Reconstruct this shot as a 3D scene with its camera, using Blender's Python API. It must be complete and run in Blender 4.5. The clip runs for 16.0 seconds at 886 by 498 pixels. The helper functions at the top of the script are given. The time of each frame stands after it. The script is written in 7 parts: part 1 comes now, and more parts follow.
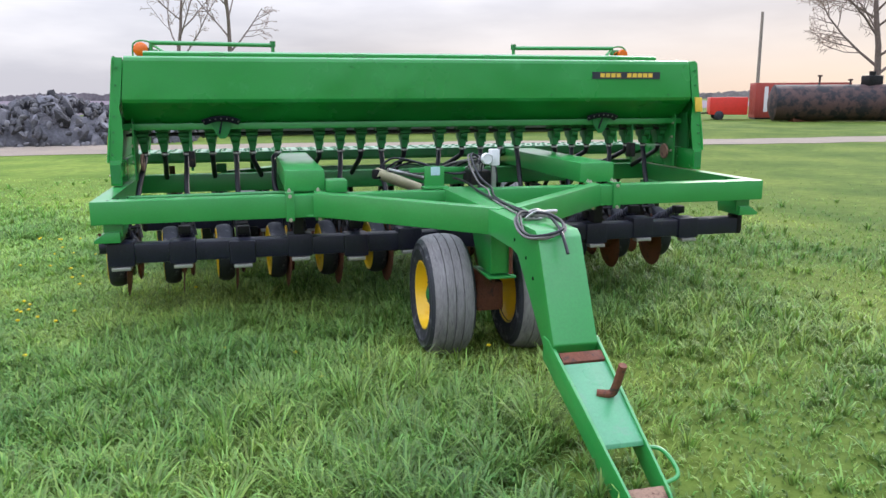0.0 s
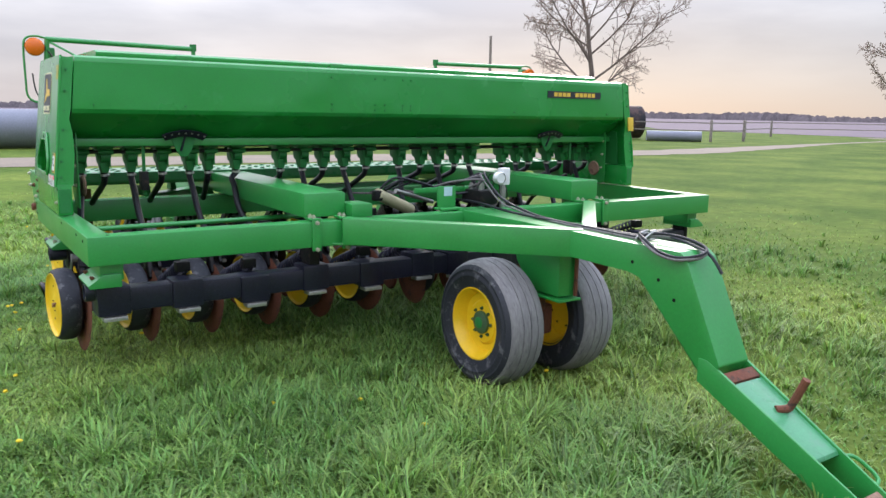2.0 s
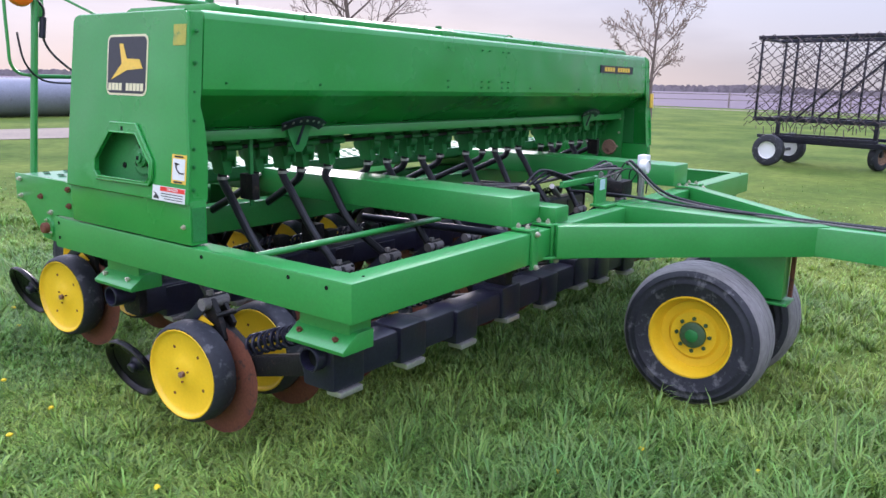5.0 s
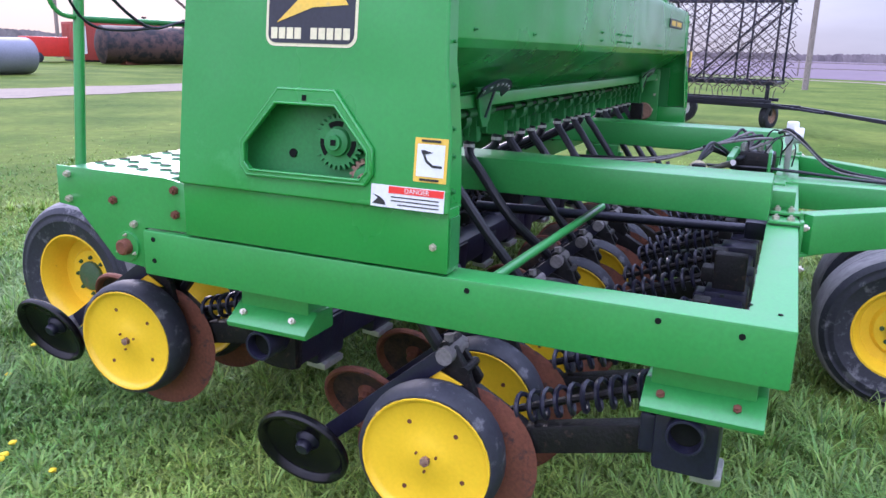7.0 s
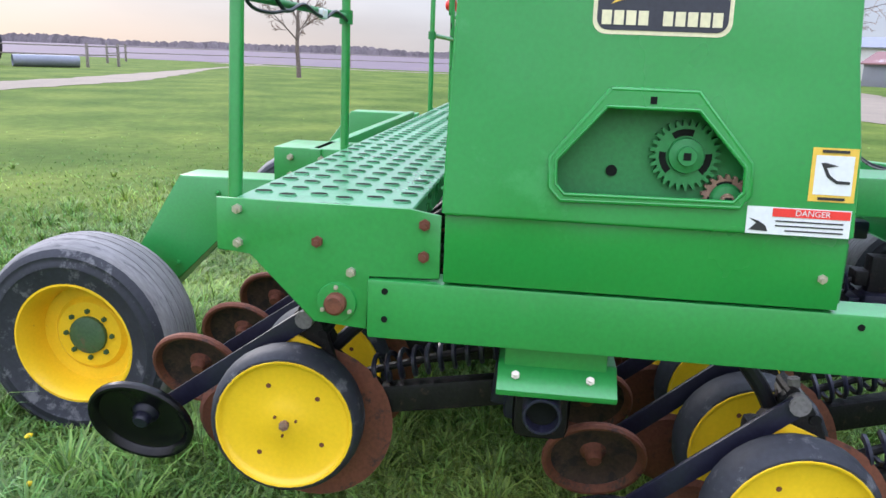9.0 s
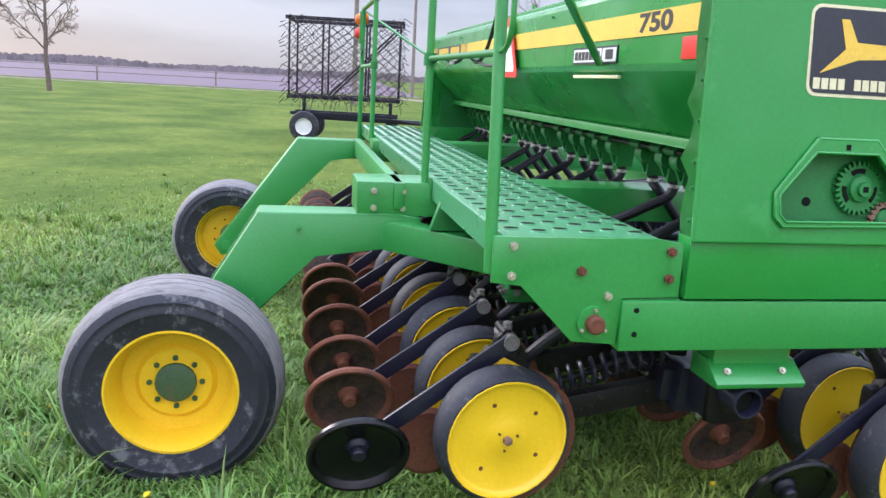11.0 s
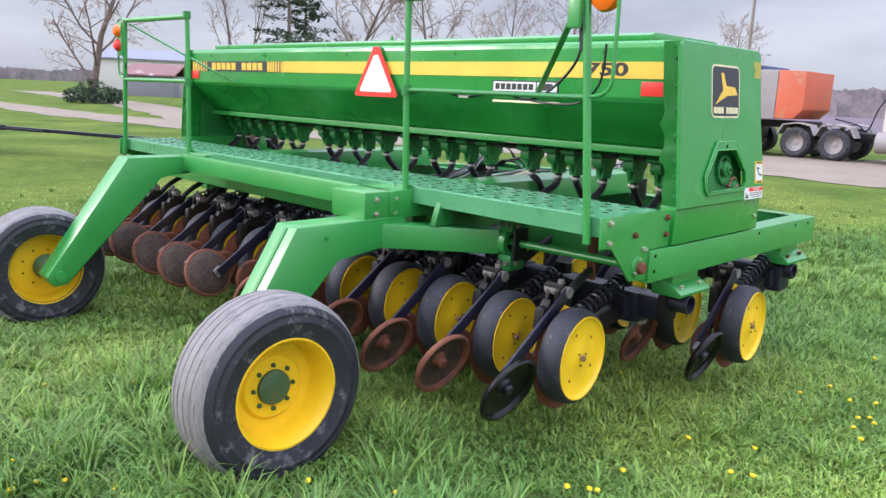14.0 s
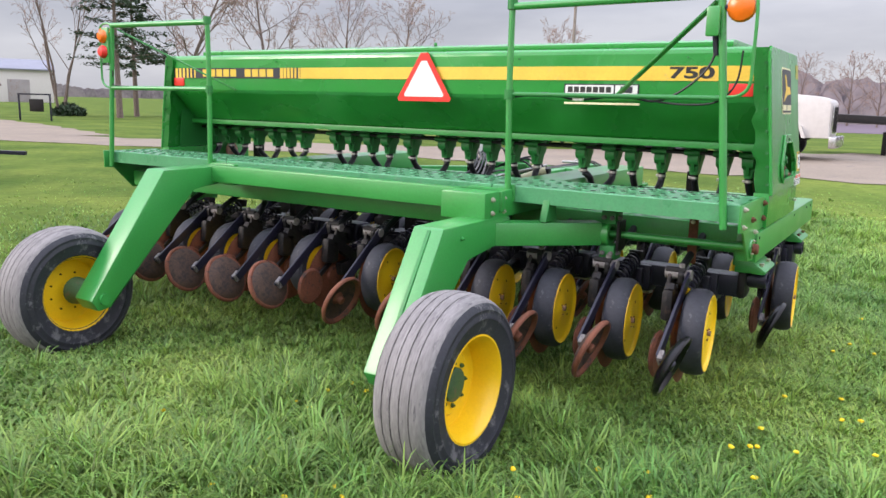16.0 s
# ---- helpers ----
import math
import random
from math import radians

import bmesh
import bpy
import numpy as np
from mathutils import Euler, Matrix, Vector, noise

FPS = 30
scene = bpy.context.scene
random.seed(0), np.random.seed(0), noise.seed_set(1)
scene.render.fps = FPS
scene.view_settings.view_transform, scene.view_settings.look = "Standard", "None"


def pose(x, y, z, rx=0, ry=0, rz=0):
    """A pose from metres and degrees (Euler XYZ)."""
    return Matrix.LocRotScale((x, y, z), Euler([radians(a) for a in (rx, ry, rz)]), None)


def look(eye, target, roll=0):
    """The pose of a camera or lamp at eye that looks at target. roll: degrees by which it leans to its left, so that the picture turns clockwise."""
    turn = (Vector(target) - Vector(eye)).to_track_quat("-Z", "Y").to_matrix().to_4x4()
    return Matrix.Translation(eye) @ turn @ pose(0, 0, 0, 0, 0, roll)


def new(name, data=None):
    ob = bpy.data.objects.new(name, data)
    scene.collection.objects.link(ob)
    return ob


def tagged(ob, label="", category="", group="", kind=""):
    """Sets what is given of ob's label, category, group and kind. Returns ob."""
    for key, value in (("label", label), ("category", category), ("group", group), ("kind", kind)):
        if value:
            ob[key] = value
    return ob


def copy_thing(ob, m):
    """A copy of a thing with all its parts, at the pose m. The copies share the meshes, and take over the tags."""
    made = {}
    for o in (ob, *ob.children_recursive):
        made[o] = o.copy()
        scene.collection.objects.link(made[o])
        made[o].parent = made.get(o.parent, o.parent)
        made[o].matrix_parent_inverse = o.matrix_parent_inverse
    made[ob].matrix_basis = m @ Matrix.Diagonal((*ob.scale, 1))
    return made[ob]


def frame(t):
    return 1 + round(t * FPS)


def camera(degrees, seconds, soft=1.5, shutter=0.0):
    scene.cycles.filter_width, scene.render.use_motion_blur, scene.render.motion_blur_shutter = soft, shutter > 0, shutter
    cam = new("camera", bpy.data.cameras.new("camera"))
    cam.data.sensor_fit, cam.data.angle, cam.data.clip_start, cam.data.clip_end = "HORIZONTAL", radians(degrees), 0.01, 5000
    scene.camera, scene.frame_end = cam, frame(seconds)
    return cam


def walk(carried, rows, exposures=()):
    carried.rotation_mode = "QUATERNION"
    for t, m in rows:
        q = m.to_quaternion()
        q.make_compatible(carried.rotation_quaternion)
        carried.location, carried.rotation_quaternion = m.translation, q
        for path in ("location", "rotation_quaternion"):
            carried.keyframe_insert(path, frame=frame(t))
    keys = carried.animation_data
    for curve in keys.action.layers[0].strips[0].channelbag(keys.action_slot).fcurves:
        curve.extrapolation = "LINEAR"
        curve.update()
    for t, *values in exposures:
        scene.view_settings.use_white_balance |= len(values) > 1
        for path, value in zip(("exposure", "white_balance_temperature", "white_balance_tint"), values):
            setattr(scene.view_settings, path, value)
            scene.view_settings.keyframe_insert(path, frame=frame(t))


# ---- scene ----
# -- camera --
cam = camera(59.68, 16.0)
PATH = [                         # seconds, eye, target, roll
    (0, (-1.395, -5.093, 1.569), (-0.923, -3.188, 1.183), -0.2),
    (0.5, (-1.875, -4.91, 1.55), (-1.212, -3.06, 1.184), 0.4),
    (1, (-2.307, -4.726, 1.592), (-1.483, -2.939, 1.236), 0.8),
    (1.5, (-2.648, -4.366, 1.598), (-1.657, -2.665, 1.248), 1.1),
    (2, (-3.016, -4.048, 1.575), (-1.912, -2.417, 1.227), 1.0),
    (2.5, (-3.323, -3.723, 1.59), (-2.135, -2.154, 1.234), 1.0),
    (3, (-3.548, -3.299, 1.597), (-2.278, -1.801, 1.224), 1.1),
    (3.5, (-3.822, -2.934, 1.582), (-2.469, -1.512, 1.199), 0.9),
    (6, (-4.28, -0.78, 1.616), (-2.583, 0.162, 1.132), 1.8),
    (6.5, (-4.314, -0.32, 1.595), (-2.576, 0.523, 1.075), 1.8),
    (7, (-4.184, 0.079, 1.533), (-2.412, 0.856, 1.029), 1.7),
    (7.5, (-4.097, 0.487, 1.522), (-2.288, 1.166, 1.006), 1.9),
    (8, (-4.107, 0.854, 1.491), (-2.248, 1.368, 0.963), 2.4),
    (8.5, (-4.105, 1.176, 1.464), (-2.208, 1.561, 0.96), 2.1),
    (9, (-4.108, 1.538, 1.467), (-2.182, 1.767, 0.981), 2.2),
    (9.5, (-4.187, 1.88, 1.493), (-2.249, 1.956, 1.006), 2.1),
    (10, (-4.178, 2.144, 1.471), (-2.232, 2.097, 1.012), 2.2),
    (12.5, (-4.517, 3.922, 1.573), (-2.816, 2.955, 1.157), 3.8),
    (13, (-4.392, 4.214, 1.563), (-2.797, 3.081, 1.147), 3.1),
    (13.5, (-4.207, 4.562, 1.555), (-2.728, 3.278, 1.152), 2.7),
    (14, (-4.08, 4.924, 1.583), (-2.695, 3.535, 1.189), 2.4),
    (14.5, (-3.862, 5.136, 1.574), (-2.568, 3.664, 1.176), 2.5),
    (15, (-3.598, 5.383, 1.553), (-2.387, 3.834, 1.187), 2.3),
    (15.5, (-3.308, 5.717, 1.555), (-2.193, 4.097, 1.189), 2.2),
    (16, (-3.082, 5.947, 1.542), (-2.03, 4.288, 1.17), 1.4),
]
EXPOSURE = [(0, 0.11, 6350, 14), (2.5, 0.02, 6350, 14), (3.5, 0.06, 6300, 15), (6, 0.26, 5700, 31), (7, 0.37, 5650, 32), (8.5, 0.32, 6150, 15),
            (10, 0.31, 5950, 18), (12.5, 0.31, 6400, 19), (14, 0.28, 6350, 18), (16, 0.17, 6750, 18)]
walk(cam, [(t, look(eye, target, roll)) for t, eye, target, roll in PATH], EXPOSURE)

# -- sky, sun, exposure --
SUN_EL, SUN_AZ = 24.0, 48.0        # degrees above the horizon; from +y towards +x
world = bpy.data.worlds.new("overcast_sky")
scene.world = world
world.use_nodes = True
wn, wl = world.node_tree.nodes, world.node_tree.links
wn.clear()
w_out = wn.new("ShaderNodeOutputWorld")
w_bg = wn.new("ShaderNodeBackground")
w_sky = wn.new("ShaderNodeTexSky")
w_sky.sky_type, w_sky.sun_disc = "NISHITA", False
w_sky.sun_elevation, w_sky.sun_rotation = radians(SUN_EL), radians(SUN_AZ)
w_sky.air_density, w_sky.dust_density = 1.0, 1.0
w_tc = wn.new("ShaderNodeTexCoord")
w_sep = wn.new("ShaderNodeSeparateXYZ")
w_map = wn.new("ShaderNodeMapping")
w_map.inputs["Scale"].default_value = (1.4, 1.4, 6.0)
w_no = wn.new("ShaderNodeTexNoise")
w_no.inputs["Scale"].default_value, w_no.inputs["Detail"].default_value = 1.6, 6.0
w_cr = wn.new("ShaderNodeValToRGB")
w_cr.color_ramp.elements[0].position, w_cr.color_ramp.elements[0].color = 0.38, (5.5, 5.55, 6.1, 1)
w_cr.color_ramp.elements[1].position, w_cr.color_ramp.elements[1].color = 0.62, (9.0, 8.85, 9.0, 1)
w_hr = wn.new("ShaderNodeValToRGB")       # warm glow low in the sky
w_hr.color_ramp.elements[0].position, w_hr.color_ramp.elements[0].color = 0.0, (1, 1, 1, 1)
w_hr.color_ramp.elements[1].position, w_hr.color_ramp.elements[1].color = 0.13, (0, 0, 0, 1)
w_dot = wn.new("ShaderNodeVectorMath")
w_dot.operation = "DOT_PRODUCT"
w_dot.inputs[1].default_value = (math.sin(radians(SUN_AZ)), math.cos(radians(SUN_AZ)), 0)
w_dr = wn.new("ShaderNodeMapRange")
w_dr.inputs["From Min"].default_value, w_dr.inputs["From Max"].default_value = 0.55, 1.0
w_mul = wn.new("ShaderNodeMath")
w_mul.operation = "MULTIPLY"
w_warm = wn.new("ShaderNodeMix")
w_warm.data_type = "RGBA"
w_warm.inputs[7].default_value = (7.0, 6.0, 5.35, 1)
w_mix = wn.new("ShaderNodeMix")
w_mix.data_type = "RGBA"
w_mix.inputs[0].default_value = 0.88
wl.new(w_tc.outputs["Generated"], w_map.inputs[0])
wl.new(w_map.outputs[0], w_no.inputs["Vector"])
wl.new(w_no.outputs["Fac"], w_cr.inputs[0])
wl.new(w_tc.outputs["Generated"], w_sep.inputs[0])
wl.new(w_sep.outputs["Z"], w_hr.inputs[0])
wl.new(w_tc.outputs["Generated"], w_dot.inputs[0])
wl.new(w_dot.outputs["Value"], w_dr.inputs["Value"])
wl.new(w_hr.outputs[0], w_mul.inputs[0])
wl.new(w_dr.outputs[0], w_mul.inputs[1])
wl.new(w_mul.outputs[0], w_warm.inputs[0])
wl.new(w_cr.outputs[0], w_warm.inputs[6])
wl.new(w_sky.outputs[0], w_mix.inputs[6])
wl.new(w_warm.outputs[2], w_mix.inputs[7])
w_up = wn.new("ShaderNodeMapRange")       # an overcast sky is brightest overhead
w_up.inputs["From Min"].default_value, w_up.inputs["From Max"].default_value = 0.10, 1.0
w_up.inputs["To Min"].default_value, w_up.inputs["To Max"].default_value = 1.0, 4.6
wl.new(w_sep.outputs["Z"], w_up.inputs["Value"])
w_sc = wn.new("ShaderNodeVectorMath")
w_sc.operation = "SCALE"
w_tint = wn.new("ShaderNodeMix")
w_tint.data_type, w_tint.blend_type = "RGBA", "MULTIPLY"
w_tint.inputs[7].default_value = (0.90, 0.98, 1.12, 1)
wl.new(w_sep.outputs["Z"], w_tint.inputs[0])
wl.new(w_mix.outputs[2], w_tint.inputs[6])
wl.new(w_tint.outputs[2], w_sc.inputs[0])
w_side = wn.new("ShaderNodeVectorMath")      # thinner cloud, so a brighter sky, to the north-west
w_side.operation = "DOT_PRODUCT"
w_side.inputs[1].default_value = (-0.7, 0.7, 0)
w_sr = wn.new("ShaderNodeMapRange")
w_sr.inputs["From Min"].default_value, w_sr.inputs["From Max"].default_value = -1.0, 1.0
w_sr.inputs["To Min"].default_value, w_sr.inputs["To Max"].default_value = 0.92, 1.42
w_k = wn.new("ShaderNodeMath")
w_k.operation = "MULTIPLY"
wl.new(w_tc.outputs["Generated"], w_side.inputs[0])
wl.new(w_side.outputs["Value"], w_sr.inputs["Value"])
wl.new(w_up.outputs[0], w_k.inputs[0])
wl.new(w_sr.outputs[0], w_k.inputs[1])
wl.new(w_k.outputs[0], w_sc.inputs["Scale"])
w_cf = wn.new("ShaderNodeMapRange")          # and a cooler one to the south-east
w_cf.inputs["From Min"].default_value, w_cf.inputs["From Max"].default_value = 0.1, -0.9
w_cool = wn.new("ShaderNodeMix")
w_cool.data_type, w_cool.blend_type = "RGBA", "MULTIPLY"
w_cool.inputs[7].default_value = (0.90, 0.985, 1.05, 1)
wl.new(w_side.outputs["Value"], w_cf.inputs["Value"])
wl.new(w_cf.outputs[0], w_cool.inputs[0])
wl.new(w_sc.outputs[0], w_cool.inputs[6])
wl.new(w_cool.outputs[2], w_bg.inputs["Color"])
w_bg.inputs["Strength"].default_value = 0.081
wl.new(w_bg.outputs[0], w_out.inputs[0])

sun = new("sun", bpy.data.lights.new("sun", "SUN"))
sun.data.energy, sun.data.angle, sun.data.color = 2.2, radians(20), (1.0, 0.93, 0.84)
sx, sy, sz = math.sin(radians(SUN_AZ)) * math.cos(radians(SUN_EL)), math.cos(radians(SUN_AZ)) * math.cos(radians(SUN_EL)), math.sin(radians(SUN_EL))
sun.matrix_world = look((30 * sx, 30 * sy, 30 * sz), (0, 0, 0))


# -- materials --
def material(name, colour, rough=0.5, metal=0.0, spots=None, spot_at=0.62, scale=6.0, fine=90.0, vary=0.16, bump=0.1, coat=0.0, island=0.0, stretch=(1, 1, 1), wave=0.0, specks=None, gloss=0.5, each=0.0):
    """Paint, metal, rubber, soil: a base colour that varies at two scales, wear spots of another colour, and a fine relief."""
    m = bpy.data.materials.new(name)
    m.use_nodes = True
    n, l = m.node_tree.nodes, m.node_tree.links
    b = n["Principled BSDF"]
    tc = n.new("ShaderNodeTexCoord")
    mp = n.new("ShaderNodeMapping")
    mp.inputs["Scale"].default_value = stretch
    l.new(tc.outputs["Object"], mp.inputs[0])
    big = n.new("ShaderNodeTexNoise")
    big.inputs["Scale"].default_value, big.inputs["Detail"].default_value = scale, 5.0
    small = n.new("ShaderNodeTexNoise")
    small.inputs["Scale"].default_value, small.inputs["Detail"].default_value = fine, 3.0
    l.new(mp.outputs[0], big.inputs["Vector"])
    l.new(mp.outputs[0], small.inputs["Vector"])
    add = n.new("ShaderNodeMath")
    add.operation = "ADD"
    l.new(big.outputs["Fac"], add.inputs[0])
    l.new(small.outputs["Fac"], add.inputs[1])
    rng = n.new("ShaderNodeMapRange")
    rng.inputs["From Min"].default_value, rng.inputs["From Max"].default_value = 0.6, 1.4
    rng.inputs["To Min"].default_value, rng.inputs["To Max"].default_value = 1 - vary, 1 + vary
    l.new(add.outputs[0], rng.inputs["Value"])
    hsv = n.new("ShaderNodeHueSaturation")
    hsv.inputs["Color"].default_value = (*colour, 1)
    l.new(rng.outputs[0], hsv.inputs["Value"])
    last = hsv.outputs[0]
    if each:                             # pieces that differ one from another
        info = n.new("ShaderNodeObjectInfo")
        re_ = n.new("ShaderNodeMapRange")
        re_.inputs["To Min"].default_value, re_.inputs["To Max"].default_value = 1 - each * 0.55, 1 + each
        l.new(info.outputs["Random"], re_.inputs["Value"])
        me_ = n.new("ShaderNodeMath")
        me_.operation = "MULTIPLY"
        l.new(rng.outputs[0], me_.inputs[0])
        l.new(re_.outputs[0], me_.inputs[1])
        l.new(me_.outputs[0], hsv.inputs["Value"])
    if island:
        geo = n.new("ShaderNodeNewGeometry")
        r2 = n.new("ShaderNodeMapRange")
        r2.inputs["To Min"].default_value, r2.inputs["To Max"].default_value = 1 - island, 1 + island
        l.new(geo.outputs["Random Per Island"], r2.inputs["Value"])
        mu = n.new("ShaderNodeMath")
        mu.operation = "MULTIPLY"
        l.new(rng.outputs[0], mu.inputs[0])
        l.new(r2.outputs[0], mu.inputs[1])
        l.new(mu.outputs[0], hsv.inputs["Value"])
        r3 = n.new("ShaderNodeMapRange")
        r3.inputs["To Min"].default_value, r3.inputs["To Max"].default_value = 0.485, 0.515
        l.new(geo.outputs["Random Per Island"], r3.inputs["Value"])
        l.new(r3.outputs[0], hsv.inputs["Hue"])
    if spots:
        sp = n.new("ShaderNodeTexNoise")
        sp.inputs["Scale"].default_value, sp.inputs["Detail"].default_value, sp.inputs["Roughness"].default_value = scale * 2.3, 8.0, 0.7
        l.new(mp.outputs[0], sp.inputs["Vector"])
        cut = n.new("ShaderNodeMapRange")
        cut.inputs["From Min"].default_value, cut.inputs["From Max"].default_value = spot_at, spot_at + 0.09
        l.new(sp.outputs["Fac"], cut.inputs["Value"])
        mx = n.new("ShaderNodeMix")
        mx.data_type = "RGBA"
        mx.inputs[7].default_value = (*spots, 1)
        l.new(cut.outputs[0], mx.inputs[0])
        l.new(last, mx.inputs[6])
        last = mx.outputs[2]
    if specks:
        sk = n.new("ShaderNodeTexNoise")
        sk.inputs["Scale"].default_value, sk.inputs["Detail"].default_value, sk.inputs["Roughness"].default_value = 26.0, 6.0, 0.75
        l.new(mp.outputs[0], sk.inputs["Vector"])
        ck = n.new("ShaderNodeMapRange")
        ck.inputs["From Min"].default_value, ck.inputs["From Max"].default_value = 0.66, 0.74
        ck.inputs["To Max"].default_value = 0.8
        l.new(sk.outputs["Fac"], ck.inputs["Value"])
        mk = n.new("ShaderNodeMix")
        mk.data_type = "RGBA"
        mk.inputs[7].default_value = (*specks, 1)
        l.new(ck.outputs[0], mk.inputs[0])
        l.new(last, mk.inputs[6])
        last = mk.outputs[2]
    l.new(last, b.inputs["Base Color"])
    b.inputs["Specular IOR Level"].default_value = gloss
    rr = n.new("ShaderNodeMapRange")
    rr.inputs["To Min"].default_value, rr.inputs["To Max"].default_value = max(0.03, rough - 0.12), min(1, rough + 0.12)
    l.new(big.outputs["Fac"], rr.inputs["Value"])
    l.new(rr.outputs[0], b.inputs["Roughness"])
    b.inputs["Metallic"].default_value = metal
    b.inputs["Coat Weight"].default_value, b.inputs["Coat Roughness"].default_value = coat, 0.20
    if bump:
        bp = n.new("ShaderNodeBump")
        bp.inputs["Strength"].default_value, bp.inputs["Distance"].default_value = bump, 0.004
        l.new(small.outputs["Fac"], bp.inputs["Height"])
        l.new(bp.outputs[0], b.inputs["Normal"])
        if wave:                         # thin sheet that is not quite flat
            wv = n.new("ShaderNodeTexNoise")
            wv.inputs["Scale"].default_value, wv.inputs["Detail"].default_value = 2.6, 1.0
            l.new(mp.outputs[0], wv.inputs["Vector"])
            b2 = n.new("ShaderNodeBump")
            b2.inputs["Strength"].default_value, b2.inputs["Distance"].default_value = wave, 0.05
            l.new(wv.outputs["Fac"], b2.inputs["Height"])
            l.new(b2.outputs[0], bp.inputs["Normal"])
    return m


GREEN = material("green_paint", (0.018, 0.262, 0.047), 0.40, gloss=0.75, coat=0.35, spots=(0.030, 0.26, 0.052), spot_at=0.6, vary=0.14, bump=0.05, scale=3.0, wave=0.12, specks=(0.06, 0.15, 0.06))
GREEN_SHEET = material("green_sheet_paint", (0.013, 0.258, 0.040), 0.27, wave=0.55, gloss=0.5, coat=0.35, specks=(0.03, 0.22, 0.05), spots=(0.028, 0.29, 0.062), spot_at=0.6, vary=0.10, bump=0.03, scale=1.6)
# worn paint whose base is paled to carry the sheen of the sky
WALK_SHEEN = material("worn_paint_sky_sheen", (0.070, 0.285, 0.130), 0.30, coat=0.3, spots=(0.10, 0.27, 0.15), spot_at=0.55, vary=0.16, bump=0.1, scale=5.0, gloss=0.45)
# for castings, and for parts whose shade is put into the colour
GREEN_CAST_SHADED = material("green_cast_and_shaded", (0.014, 0.185, 0.040), 0.5, spots=(0.04, 0.08, 0.04), spot_at=0.68, vary=0.2, bump=0.10)
HUBGREEN = material("dull_green_hub", (0.045, 0.10, 0.04), 0.6, spots=(0.10, 0.09, 0.05), spot_at=0.55, vary=0.3, bump=0.3)
YELLOW = material("yellow_paint", (0.82, 0.525, 0.012), 0.36, spots=(0.45, 0.25, 0.05), spot_at=0.68, specks=(0.50, 0.30, 0.05), vary=0.07, bump=0.03)
BLACK = material("black_paint", (0.013, 0.013, 0.026), 0.36, gloss=0.38, spots=(0.040, 0.034, 0.036), spot_at=0.62, vary=0.4, bump=0.15)
BLACK_NEW = material("gloss_black_paint", (0.005, 0.005, 0.006), 0.25, gloss=0.28, vary=0.2, bump=0.02)
RUBBER = material("worn_rubber", (0.024, 0.026, 0.034), 0.62, gloss=0.4, spots=(0.125, 0.125, 0.132), spot_at=0.565, specks=(0.15, 0.15, 0.155), vary=0.3, bump=0.2, fine=60, scale=5)
TREAD = material("weathered_tread", (0.205, 0.196, 0.195), 0.85, spots=(0.105, 0.100, 0.105), spot_at=0.56, vary=0.35, bump=0.4, fine=45, scale=7, stretch=(3, 0.5, 0.5))
DUST = material("dusty_cast_steel", (0.165, 0.155, 0.15), 0.8, spots=(0.05, 0.035, 0.03), spot_at=0.55, vary=0.35, bump=0.4, scale=14)
HOSE = material("hose_rubber", (0.010, 0.011, 0.015), 0.45, gloss=0.4, vary=0.3, bump=0.1)
RUST = material("rusty_steel", (0.165, 0.056, 0.030), 0.75, 0.2, spots=(0.055, 0.032, 0.026), spot_at=0.54, vary=0.35, bump=0.4, scale=7, specks=(0.26, 0.12, 0.06))
RUST_DARK = material("earth_stained_steel", (0.070, 0.042, 0.030), 0.8, 0.2, spots=(0.028, 0.022, 0.020), spot_at=0.5, vary=0.4, bump=0.4, scale=8, specks=(0.20, 0.12, 0.08))
RUST_PALE = material("dusty_rust", (0.27, 0.165, 0.11), 0.85, spots=(0.11, 0.05, 0.035), spot_at=0.52, vary=0.3, bump=0.3, scale=10)
STEEL = material("worn_steel", (0.42, 0.41, 0.39), 0.42, 0.75, spots=(0.2, 0.12, 0.08), spot_at=0.62, vary=0.2, bump=0.15)
ZINC = material("zinc_bolt", (0.55, 0.50, 0.40), 0.4, 0.6, vary=0.2, bump=0.05)
GREASE = material("greasy_black_steel", (0.009, 0.0085, 0.009), 0.5, 0.1, gloss=0.3, spots=(0.045, 0.028, 0.022), spot_at=0.57, vary=0.5, bump=0.5, scale=12)
AMBER = material("amber_lens", (0.80, 0.16, 0.01), 0.25, vary=0.08, bump=0.02)
RED = material("red_reflector", (0.75, 0.035, 0.025), 0.35, vary=0.08, bump=0.08, fine=300)
WHITE = material("white_plastic", (0.72, 0.73, 0.72), 0.45, vary=0.08, bump=0.02)
CREAM = material("cream_decal", (0.72, 0.66, 0.42), 0.5, vary=0.15, bump=0.0, spots=(0.35, 0.34, 0.20), spot_at=0.68)
NAVY = material("dark_decal", (0.022, 0.024, 0.035), 0.45, spots=(0.09, 0.08, 0.06), spot_at=0.70, vary=0.3, bump=0.0)
DECAL_YELLOW = material("yellow_decal", (0.78, 0.50, 0.06), 0.45, spots=(0.55, 0.42, 0.14), spot_at=0.62, vary=0.12, bump=0.0)
FADED = material("faded_yellow_decal", (0.40, 0.36, 0.05), 0.5, spots=(0.10, 0.24, 0.06), spot_at=0.5, vary=0.2, bump=0.0, scale=12)
INK = material("printed_ink", (0.02, 0.02, 0.02), 0.5, vary=0.1, bump=0.0)
SKYBLUE = material("pale_blue_label", (0.45, 0.62, 0.66), 0.4, vary=0.1, bump=0.0)
